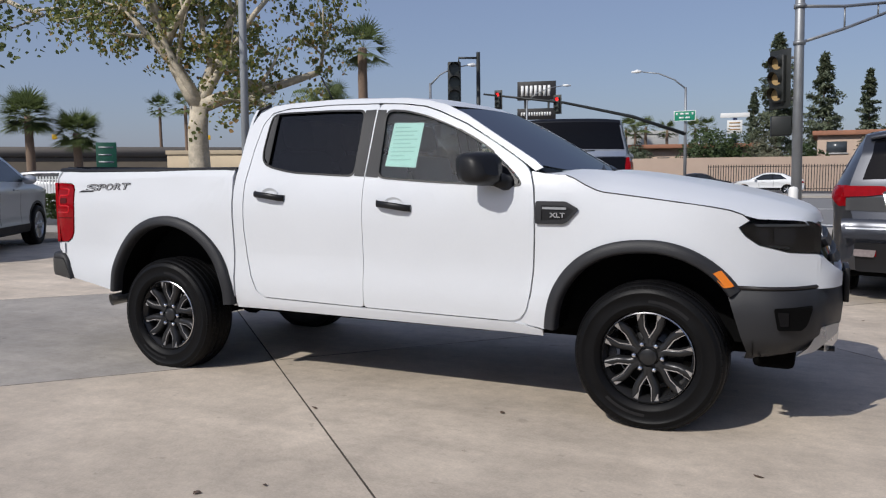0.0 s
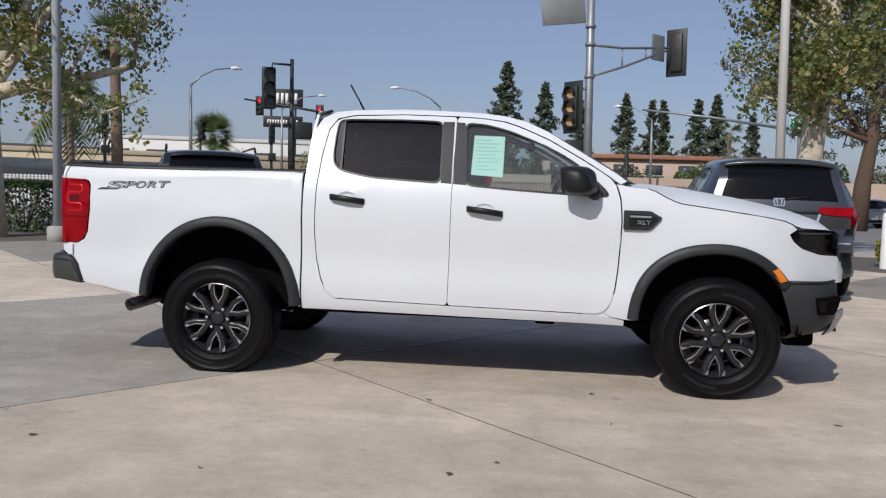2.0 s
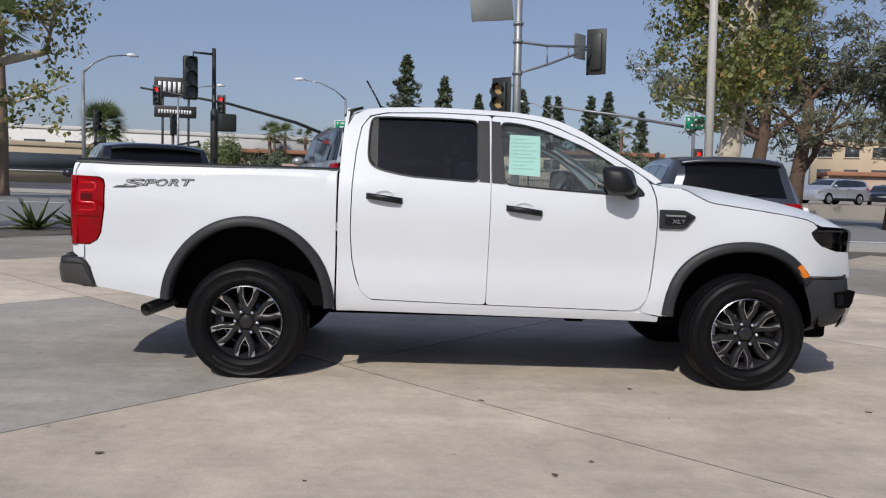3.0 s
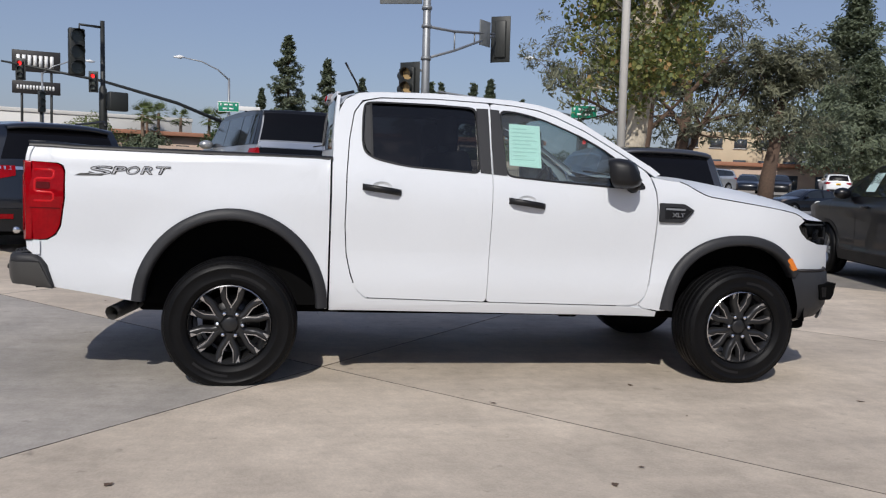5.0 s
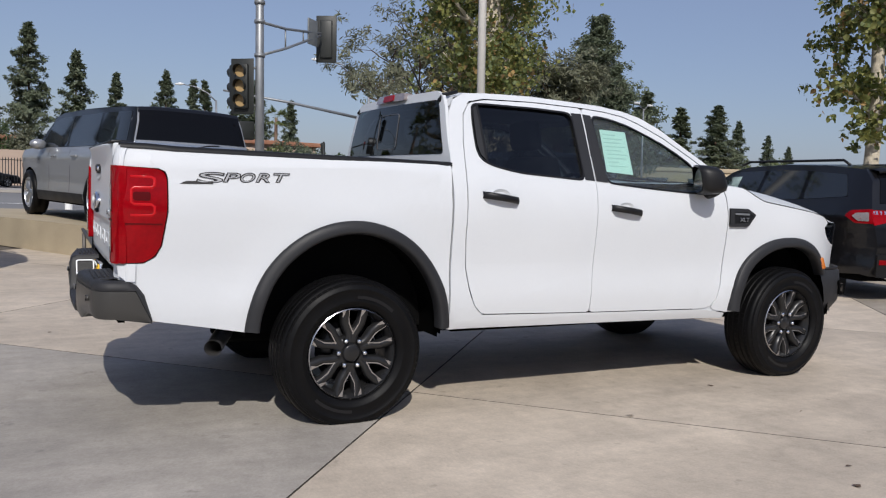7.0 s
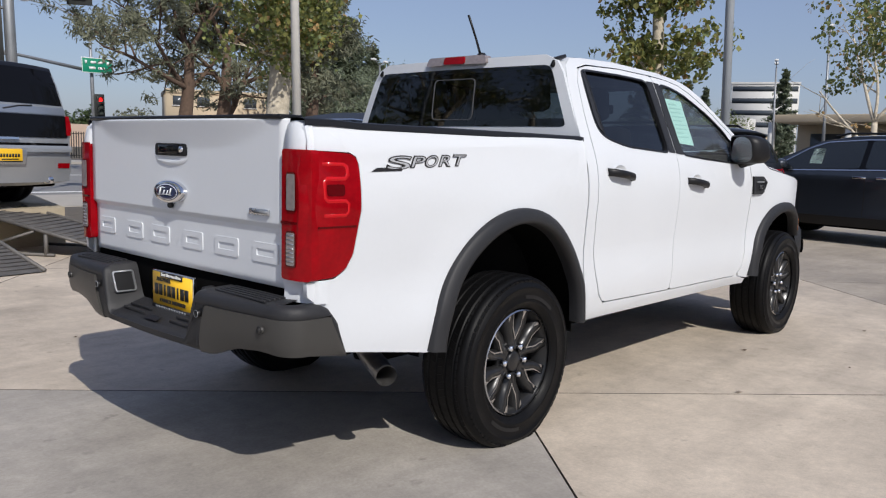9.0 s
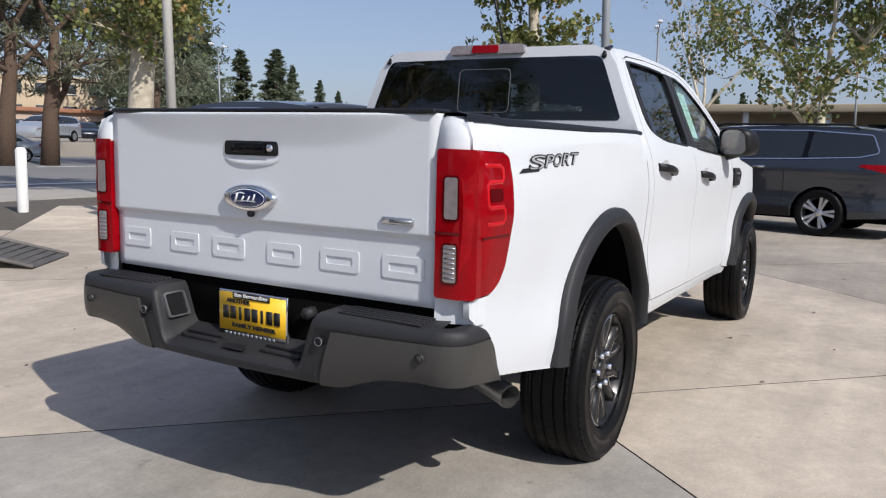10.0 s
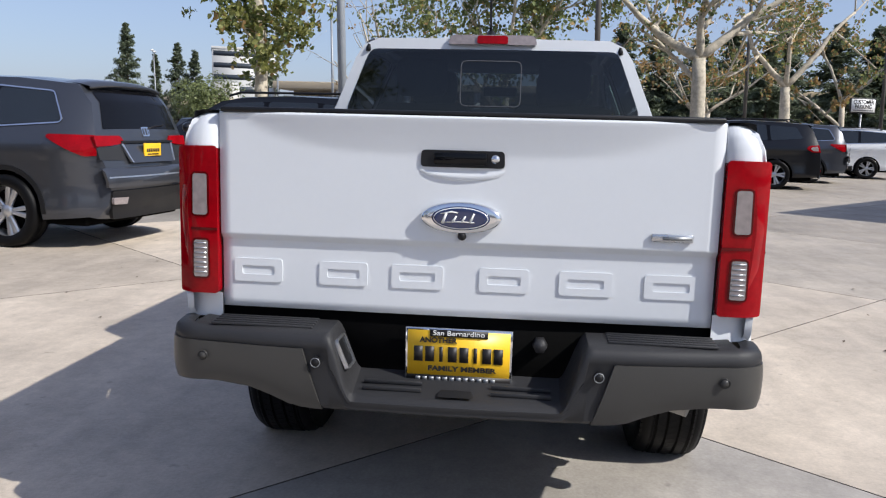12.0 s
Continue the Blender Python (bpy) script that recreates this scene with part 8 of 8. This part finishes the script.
def palm(x, y, h, seed, label, r=0.22, fl=1.9, n=26, skirt=0.6, mt=L_PALM, feather=False):
    rng = random.Random(seed)
    t = group_thing("palm_tree", pose(x, y, -0.2), label, "palm tree", "street palms")
    bm = bmesh.new()
    k = 14
    tube(bm, [(0.05 * math.sin(i * 0.4), 0, h * i / k) for i in range(k + 1)], [r * (1.25 if i == 0 else 1.0 - 0.2 * i / k) * (1 + 0.05 * (i % 2)) for i in range(k + 1)], 10)
    part("trunk", bm, BARK_P, t)
    fr = bmesh.new()
    for i in range(n):
        a = rng.uniform(0, 6.28)
        e = rng.uniform(-0.7, 1.2)
        ln = fl * rng.uniform(0.8, 1.15)
        d = Vector((math.cos(a) * math.cos(e), math.sin(a) * math.cos(e), math.sin(e)))
        side = d.cross(Vector((0, 0, 1))).normalized()
        top = Vector((0, 0, h))
        if feather:
            pts = [top + d * ln * q + Vector((0, 0, -0.55 * ln * q * q)) for q in [j / 8 for j in range(9)]]
            for p0, p1 in zip(pts, pts[1:]):
                for s in (-1, 1):
                    for q in (0.1, 0.6):
                        p = p0.lerp(p1, q)
                        tip = p + side * s * ln * 0.22 + (p1 - p0) * 0.8 + Vector((0, 0, -0.16 * ln))
                        fr.faces.new([fr.verts.new(v) for v in (p, p + (p1 - p0) * 0.35, tip)])
        else:
            hub = top + d * ln * 0.5
            for j in range(11):
                w = -1.1 + 2.2 * j / 10
                dd = (d * math.cos(w) + side * math.sin(w)).normalized()
                tip = hub + dd * ln * 0.55 + Vector((0, 0, -0.12 * ln * abs(w)))
                q = dd.cross(d.cross(side)).normalized() * ln * 0.035
                fr.faces.new([fr.verts.new(v) for v in (hub - q, hub + q, tip + q * 0.2)])
            st = d.orthogonal().normalized() * 0.02
            fr.faces.new([fr.verts.new(v) for v in (top, top + st, hub + st, hub)])
    tagged(part("crown", fr, mt, t, smooth=False), kind="stuff")


palm(-21.7, 37.2, 9.2, 61, "tall palm with a rough brown trunk", r=0.34, fl=2.1, n=40)
palm(-22.0, 33.2, 5.6, 63, "feather palm with drooping green fronds", r=0.18, fl=2.6, n=34, feather=True)
palm(-25.8, 60.7, 5.4, 64, "stout fan palm across the road", r=0.35, fl=2.3, n=90)
palm(-107, 105, 14.0, 65, "slim tall palm near the overpass", r=0.3, fl=3.0, n=34)
palm(-66.2, 47.6, 7.4, 66, "stout fan palm beside the overpass", r=0.45, fl=3.0, n=120)
palm(-63.4, 50.8, 5.8, 67, "stout fan palm beside the overpass", r=0.45, fl=2.8, n=110)
palm(-75, 78, 11.0, 68, "slim tall palm near the overpass", r=0.25, fl=2.4, n=30)
palm(-40, 62, 9.0, 69, "slim palm behind the sycamore", r=0.22, fl=2.2, n=30)
for i, (x, y, h) in enumerate(((-19, 96, 7), (-23, 120, 8), (-21.0, 118, 8.5), (-18, 119, 8), (-14, 120, 8.2), (-12.5, 121, 8.4), (27, 100, 9.5))):
    palm(x, y, h, 70 + i, "distant palm with a round crown", r=0.25, fl=2.0, n=30)


def shrub(name, x, y, z, sx, sy, sz, seed, label, mt, n, leaf, boxy=False):
    rng = random.Random(seed)
    t = group_thing(name, pose(x, y, z), label, "shrub")
    st = bmesh.new()
    for i in range(9):
        a = rng.uniform(0, 6.28)
        tube(st, [(0.1 * sx * math.cos(a), 0.1 * sy * math.sin(a), 0), (0.5 * sx * math.cos(a), 0.5 * sy * math.sin(a), sz * 0.7)], [0.02, 0.008], 5)
    part("stems", st, BARK_D, t)
    P, lobes = [], []
    for k in range(16):
        c = Vector((rng.gauss(0, 1), rng.gauss(0, 1), rng.gauss(0, 1))).normalized() * rng.uniform(0.3, 0.72)
        lobes.append((Vector((c.x, c.y, 0.5 + c.z * 0.5)), rng.uniform(0.2, 0.36)))
    for k in range(n):
        if boxy:
            f = rng.choice("xyzt")
            p = [rng.uniform(-1, 1), rng.uniform(-1, 1), rng.uniform(0, 1)]
            if f == "x":
                p[0] = rng.choice((-1, 1)) * rng.uniform(0.85, 1.0)
            elif f == "y":
                p[1] = rng.choice((-1, 1)) * rng.uniform(0.85, 1.0)
            else:
                p[2] = rng.uniform(0.85, 1.0)
            P.append(Vector((p[0] * sx, p[1] * sy, p[2] * sz)))
        else:
            c, w = rng.choice(lobes)
            d = Vector((rng.gauss(0, 1), rng.gauss(0, 1), rng.gauss(0, 1))).normalized() * w * rng.uniform(0.75, 1.05)
            P.append(Vector(((c.x + d.x) * sx, (c.y + d.y) * sy, max(0.02, c.z + d.z) * sz)))
    tagged(part("foliage", leaves_bm(P, leaf, rng, hub=Vector((0, 0, sz * 0.3))), mt, t, smooth=False), kind="stuff")


shrub("shrub", 9.0, 9.9, 0, 0.45, 0.45, 0.55, 81, "small rounded shrub with yellow-green leaves", L_YEL, 1800, 0.07)
shrub("shrub", 3.45, 10.25, 0, 0.40, 0.40, 0.46, 82, "small rounded shrub with yellow-green leaves", L_YEL, 1800, 0.07)
shrub("shrub", -1.6, 13.2, 0, 1.0, 0.4, 0.35, 83, "low planting strip of green shrubs", L_YEL, 1600, 0.08)
shrub("hedge", -9.4, 10.9, 0, 0.7, 0.5, 1.15, 84, "clipped dark green hedge beside a lamp post", L_HEDGE, 4200, 0.06, True)
shrub("hedge", -15.0, 12.5, 0, 3.0, 0.6, 0.75, 85, "low dark clipped hedge behind the kerb", L_HEDGE, 6000, 0.08, True)
for i, (x, y, h, r) in enumerate(((-19.5, 46, 3.2, 1.7), (96, 92, 7.5, 6.0), (3, 72, 3.6, 2.6), (8, 73, 4.0, 2.6), (17, 72, 4.2, 2.8), (23, 71, 4.4, 3.0), (29, 73, 4.8, 3.2), (35, 72, 4.5, 3.2), (-24, 92, 6.0, 4.5), (-18, 96, 5.5, 4.0), (-8, 92, 6.5, 5.0), (-3, 96, 6.0, 4.0), (20, 78, 5.0, 3.0), (24, 82, 5.5, 3.5), (30, 84, 4.5, 3.0), (12, 74, 4.2, 2.6),
                                 (58, 47, 5.0, 3.2), (64, 36, 4.5, 3.4), (90, 22, 6.5, 5.0), (110, 24, 7.0, 5.0), (100, 42, 8.0, 6.0), (120, 12, 6.0, 5.0), (-36, 90, 5, 4), (-55, 98, 5.0, 5.0), (70, -30, 9, 7), (78, -38, 12, 8), (84, -22, 10, 8), (66, -42, 9, 8), (92, -12, 9, 7), (74, -14, 7, 5))):
    shrub("tree", x, y, -0.16, r, r, h, 100 + i, "rounded green tree in the distance", (L_SHRUB, L_PINE, L_HEDGE, L_PINE2)[i % 4], 6000, 0.05 * r ** 0.7 + 0.07)
# spiky plants by the kerb
for i, (x, y) in enumerate(((-7.4, 11.6), (-6.6, 12.2))):
    rng = random.Random(90 + i)
    t = group_thing("agave", pose(x, y, -0.05), "grey-green spiky agave in the planting bed", "agave")
    for k in range(22):
        a, e = rng.uniform(0, 6.28), rng.uniform(0.15, 1.2)
        d = Vector((math.cos(a) * math.cos(e), math.sin(a) * math.cos(e), math.sin(e)))
        b = bmesh.new()
        tube(b, [(0, 0, 0.05), tuple(d * 0.45), tuple(d * 0.85 + Vector((0, 0, -0.04)))], [0.04, 0.035, 0.004], 5)
        part("leaf", b, L_PALM, t)

# dry leaves and crumbs lying on the forecourt
rng = random.Random(7)
bm = bmesh.new()
for k in range(46):
    x, y = rng.uniform(-4, 6), rng.uniform(-4.2, -0.9) if k < 26 else rng.uniform(1.5, 5.0)
    r_, a = rng.uniform(0.008, 0.022), rng.uniform(0, 6.28)
    vs = [bm.verts.new((x + r_ * q * math.cos(a + t), y + r_ * q * 0.7 * math.sin(a + t), 0.003 + rng.uniform(0, 0.008))) for t, q in ((0, 1.6), (1.2, 0.8), (2.6, 1.0), (3.6, 1.4), (5.0, 0.9))]
    bm.faces.new(vs)
tagged(part("leaf_litter", bm, BARK_D, None, smooth=False), "scattered brown dry leaf crumbs on concrete", "leaf litter", kind="stuff")


# ---------------------------------------------------------------- road, kerbs, buildings, far things
ROADC = mat("sunlit_road", (0.20, 0.195, 0.19), 0.8, var=0.15, scale=0.2, bump=0.2, bscale=30)
WALK = mat("pavement_concrete", (0.38, 0.35, 0.31), 0.85, var=0.15, scale=1.0, bump=0.2)
prism("pavement", [(-60, -11.9), (-12.6, 7.5), (-9.3, 11.1), (-6.6, 12.7), (16, 12.7), (60, -5.9), (60, -2), (17, 16.0), (-7.4, 16.0), (-13.5, 10.0), (-60, -9)], -0.2, -0.004, WALK, "pale concrete pavement along the lot", "pavement", "structure")
prism("road", [(-80, 18), (80, 14), (80, 44), (-80, 44)], -0.18, -0.15, ROADC, "wide grey asphalt road crossing", "road", "structure")
prism("pavement", [(-90, 46), (90, 44.5), (90, 50), (-90, 50)], -0.2, -0.02, WALK, "far pale pavement across the road", "pavement", "structure")
for k in range(14):
    prism("road_line", [(-46 + 7 * k, 29.9), (-43 + 7 * k, 29.9), (-43 + 7 * k, 30.05), (-46 + 7 * k, 30.05)], -0.149, -0.144, WHITEI, "white painted lane dash", "road marking", "structure")
prism("road_line", [(0, 19.2), (40, 18.6), (40, 18.9), (0, 19.5)], -0.149, -0.144, WHITEI, "white painted stop line", "road marking", "structure")

STUCCO = mat("pink_stucco", (0.46, 0.35, 0.275), 0.9, var=0.12, scale=0.5, bump=0.2)
STUCCO2 = mat("tan_stucco", (0.48, 0.39, 0.27), 0.9, var=0.12, scale=0.5, bump=0.2)
OFFWHITE = mat("offwhite_wall", (0.60, 0.59, 0.56), 0.85, var=0.08, scale=0.5)
GREYCON = mat("overpass_concrete", (0.15, 0.135, 0.12), 0.9, var=0.12, scale=0.3)
EARTH = mat("dry_bank", (0.085, 0.07, 0.052), 0.95, var=0.3, scale=0.4, bump=0.4)
TILE = mat("terracotta_roof", (0.32, 0.15, 0.09), 0.85, var=0.2, scale=1.0, bump=0.3)
WINDOW = mat("far_window", (0.06, 0.07, 0.08), 0.2, var=0.2, scale=0.3)


def building(x, y, rz, w, d, h, wall, label, floors=1, cols=6, roof=None, overhang=0.5, band=False, name="building"):
    b = group_thing(name, pose(x, y, -0.2, 0, 0, rz), label, "building")
    part("wall", box_bm(-w / 2, w / 2, -d / 2, d / 2, 0, h), wall, b)
    if roof:
        part("roof", box_bm(-w / 2 - overhang, w / 2 + overhang, -d / 2 - overhang, d / 2 + overhang, h, h + 0.5, 0.05), roof, b)
    else:
        part("parapet", box_bm(-w / 2 - 0.15, w / 2 + 0.15, -d / 2 - 0.15, d / 2 + 0.15, h - 0.3, h + 0.25, 0.03), wall, b)
    fh = h / floors
    for f in range(floors):
        z0 = f * fh + fh * 0.32
        if band:
            part("window_band", box_bm(-w / 2 + 0.3, w / 2 - 0.3, -d / 2 - 0.04, -d / 2 + 0.1, z0, z0 + fh * 0.42), WINDOW, b)
            part("window_band", box_bm(-w / 2 - 0.04, -w / 2 + 0.1, -d / 2 + 0.3, d / 2 - 0.3, z0, z0 + fh * 0.42), WINDOW, b)
        else:
            for c in range(cols):
                cx = -w / 2 + w * (c + 0.5) / cols
                win = part("window", box_bm(cx - w / cols * 0.26, cx + w / cols * 0.26, -d / 2 - 0.06, -d / 2 + 0.1, z0, z0 + fh * 0.44), WINDOW, b)
                part("sill", box_bm(cx - w / cols * 0.3, cx + w / cols * 0.3, -d / 2 - 0.14, -d / 2, z0 - 0.12, z0), OFFWHITE, win)
    return b


def fence(x0, y0, x1, y1, h, step, material, label, r=0.012):
    L = math.hypot(x1 - x0, y1 - y0)
    f = group_thing("fence", pose(x0, y0, -0.1, 0, 0, math.degrees(math.atan2(y1 - y0, x1 - x0))), label, "fence")
    for z in (0.25, h - 0.15):
        part("rail", box_bm(0, L, -0.02, 0.02, z - 0.025, z + 0.025), material, f)
    n = int(L / step)
    base = box_bm(-r, r, -r, r, 0.05, h)
    first = part("picket", base, material, f, smooth=False)
    for k in range(1, min(n, 160)):
        o = new("picket", first.data)
        o.parent = f
        o.matrix_local = Matrix.Translation((L * k / min(n, 160), 0, 0))


IRON = mat("black_iron", (0.015, 0.015, 0.016), 0.5, 0.3, var=0.1)
fence(-32, 18.5, -17, 26.8, 1.4, 0.14, WHITEI, "white picket railing beside the overpass road", 0.03)
fence(-4, 57.5, 24, 57.0, 2.0, 0.18, IRON, "black iron railing before the pink wall", 0.025)
prism("boundary_wall", [(-12, 66), (34, 64), (34, 64.6), (-12, 66.6)], -0.2, 2.6, STUCCO, "long pink stucco boundary wall", "wall", "structure")
building(16, 96, 0, 26, 14, 5.4, STUCCO, "two-storey pink stucco apartment block", 2, 7, TILE)
building(-14, 104, 8, 18, 12, 4.6, STUCCO, "low building with a terracotta tiled roof", 1, 6, TILE, 1.0)
building(62, 101, -25, 16, 12, 8.6, STUCCO2, "three-storey tan apartment block", 3, 5, None)
building(62, 90, -20, 22, 10, 4.0, STUCCO, "low shop with a red fascia", 1, 5, TILE)
building(92, 76, -48, 34, 18, 5.0, STUCCO2, "low tan shop with a flat roof", 1, 6, None)
building(-52, 96, 25, 60, 20, 4.6, STUCCO2, "long plain tan warehouse", 1, 1, None)
building(-44, 128, 15, 50, 20, 8.0, OFFWHITE, "white commercial building behind the road", 1, 9, None)
building(186, 69, -68, 14.5, 9, 19.0, OFFWHITE, "white office tower with window bands", 7, 1, None, band=True, name="office_tower")
lb = building(86, -12, -90, 70, 24, 5.3, STUCCO2, "long low tan civic building with a deep canopy", 1, 14, None)
part("canopy", box_bm(-35.5, 35.5, -17, -11.8, 4.85, 5.5, 0.05), STUCCO2, lb, "pale flat canopy")
for k in range(12):
    part("column", box_bm(-36 + 6.4 * k, -35.5 + 6.4 * k, -16.6, -16.1, 0, 4.85), OFFWHITE, lb)
part("plant_room", box_bm(-8, 2, -6, 4, 5.4, 7.0, 0.05), OFFWHITE, lb)
tb = group_thing("tank_block", pose(150, 62, 0), "small white rooftop frame on a low block", "building")
part("wall", box_bm(-14, 14, -5, 5, 0, 6), STUCCO2, tb)
part("frame_box", box_bm(5, 9, -2, 2, 6, 9.5, 0.05), OFFWHITE, tb)
# overpass
ov = group_thing("overpass", pose(-100, 92, -1.7, 0, 0, 38), "long concrete freeway overpass on dry banks", "overpass")
part("parapet", box_bm(-140, 70, -0.6, 0.0, 6.2, 7.8), GREYCON, ov)
part("deck", box_bm(-140, 70, 0.0, 14, 5.2, 6.4), GREYCON, ov)
bk = bmesh.new()
grid(bk, [[(x, yy, zz) for x in range(-140, 71, 10)] for yy, zz in ((-9, -0.2), (-5, 2.4), (-0.3, 5.4))])
part("bank", bk, EARTH, ov, "dry grassy bank")
for k in range(5):
    s = part("warning_sign", box_bm(-0.38, 0.38, -0.05, 0.05, 9.0, 9.8, 0.02, m=pose(-60 + 24 * k, -0.5, 0)), YELLOW, ov, "small yellow road sign")
    part("sign_post", tube_bm([(-60 + 24 * k, -0.4, 6), (-60 + 24 * k, -0.4, 9.6)], 0.06, 6), GALV, ov)
CARPARK = mat("pale_car_park", (0.30, 0.27, 0.23), 0.9, var=0.2, scale=0.3, bump=0.2)
prism("pavement", [(24, 44.6), (100, 42), (100, 90), (20, 90)], -0.2, 0.75, CARPARK, "raised pale car park across the road", "pavement", "structure")
# vehicles across the road and in the far car park
car("sedan", pose(19.8, 36.2, -0.15, 0, 0, 182), "silver saloon on the far lane", "car", P_SILVER, SEDAN, "distant vehicles")
car("sedan", pose(12.5, 38.5, -0.15, 0, 0, 182), "white saloon on the far lane", "car", P_WHITE2, SEDAN, "distant vehicles")
car("sedan", pose(34.2, 46.8, 0.75, 0, 0, 236), "dark saloon in the far car park", "car", P_BLACK, SEDAN, "distant vehicles")
car("minivan", pose(29.6, 47.2, 0.75, 0, 0, 205), "silver minivan in the far car park", "minivan", P_SILVER, dict(VAN, sheet=None), "distant vehicles")
car("sedan", pose(35.4, 53.0, 0.75, 0, 0, 240), "dark saloon in the far car park", "car", P_NAVY, SEDAN, "distant vehicles")
car("suv", pose(40.2, 48.6, 0.75, 0, 0, 60), "white SUV in the far car park", "SUV", P_WHITE2, dict(SUV, sheet=None), "distant vehicles")
car("sedan", pose(-6.0, 59, -0.15, 0, 0, 10), "dark saloon behind the railing", "car", P_BLACK, SEDAN, "distant vehicles")
car("sedan", pose(1.6, 54, -0.15, 0, 0, 183), "white saloon behind the railing", "car", P_WHITE2, SEDAN, "distant vehicles")
car("suv", pose(46, 21.0, -0.15, 0, 0, 195), "black SUV facing the road", "SUV", P_BLACK, dict(SUV, sheet=None), "distant vehicles")
car("sedan", pose(29, 34.0, -0.15, 0, 0, 182), "dark saloon on the far lane", "car", P_NAVY, SEDAN, "distant vehicles")
car("suv", wheel_at(-8.06, 3.06, 125, SUV, -1), "silver grey SUV with silver wheels parked beside the kerb", "SUV", P_SILVER, dict(SUV, sheet=None, rails=False))
car("sedan", pose(-24, 20.0, -0.15, 0, 0, 20), "dark saloon behind the white railing", "car", P_BLACK, SEDAN, "distant vehicles")
car("minivan", pose(-31, 22.0, -0.15, 0, 0, 20), "white van behind the white railing", "minivan", P_WHITE2, dict(VAN, sheet=None), "distant vehicles")

# the showroom whose corner throws its shade on the forecourt
sr = group_thing("showroom", Matrix.Translation((9.5, -8.9, 0)) @ Matrix.Rotation(radians(-41), 4, "Z"), "plain pale showroom building beside the forecourt", "building")
part("wall", box_bm(0, 26, -18, 0, -0.1, 3.8), OFFWHITE, sr)
part("roof", box_bm(-0.1, 26.1, -18.1, 0.1, 3.8, 4.0, 0.02), OFFWHITE, sr)
for k in range(6):
    part("window", box_bm(1 + 4.1 * k, 4.6 + 4.1 * k, -0.05, 0.03, 0.5, 3.0), WINDOW, sr)
# ---------------------------------------------------------------- slabs of the forecourt
A_DIR, B_DIR, SL = Vector((math.cos(radians(48.6)), math.sin(radians(48.6)))), Vector((math.cos(radians(-43.2)), math.sin(radians(-43.2)))), 3.93
JO = Vector((0.56, -0.445))


def inside(p):
    c = False
    for i in range(len(LOT)):
        (x1_, y1_), (x2_, y2_) = LOT[i - 1], LOT[i]
        if (y1_ > p.y) != (y2_ > p.y) and p.x < (x2_ - x1_) * (p.y - y1_) / (y2_ - y1_) + x1_:
            c = not c
    return c


g = 0.0050
bm = bmesh.new()
top = [A_DIR * (g if i in (0, 3) else SL - g) + B_DIR * (g if i in (0, 1) else SL - g) for i in range(4)]
vt = [bm.verts.new((p.x, p.y, 0)) for p in top]
f = bm.faces.new(vt)
if f.normal.z < 0:
    f.normal_flip()
r = bmesh.ops.extrude_face_region(bm, geom=[f])
for v in [q for q in r["geom"] if isinstance(q, bmesh.types.BMVert)]:
    v.co.z = -0.015
bmesh.ops.recalc_face_normals(bm, faces=bm.faces[:])
slab_mesh = bpy.data.meshes.new("slab")
bm.to_mesh(slab_mesh)
bm.free()
slab_mesh.materials.append(SLAB)
slab_mesh.materials.append(JOINT)
for f in slab_mesh.polygons:
    f.material_index = 0 if f.normal.z > 0.5 else 1
slab_old = slab_mesh.copy()
slab_old.materials[0] = SLAB_OLD
slab_dark = slab_mesh.copy()
slab_dark.materials[0] = SLAB_DARK
slab_mid = slab_mesh.copy()
slab_mid.materials[0] = SLAB_MID
for i in range(-9, 10):
    for j in range(-9, 10):
        o = JO + A_DIR * SL * i + B_DIR * SL * j
        c = o + (A_DIR + B_DIR) * SL / 2
        cs = [o, o + A_DIR * SL, o + B_DIR * SL, o + (A_DIR + B_DIR) * SL]
        if -26 < c.x < 34 and -24 < c.y and all(inside(q) for q in cs):
            s = new("slab", slab_old if j == -1 and i in (-2, -1) or (j, i) in ((2, -1), (-3, 0), (0, 2)) else slab_dark if c.x > 3.5 and c.y < 1.2 else slab_mid if c.x > 6.5 else slab_mesh)
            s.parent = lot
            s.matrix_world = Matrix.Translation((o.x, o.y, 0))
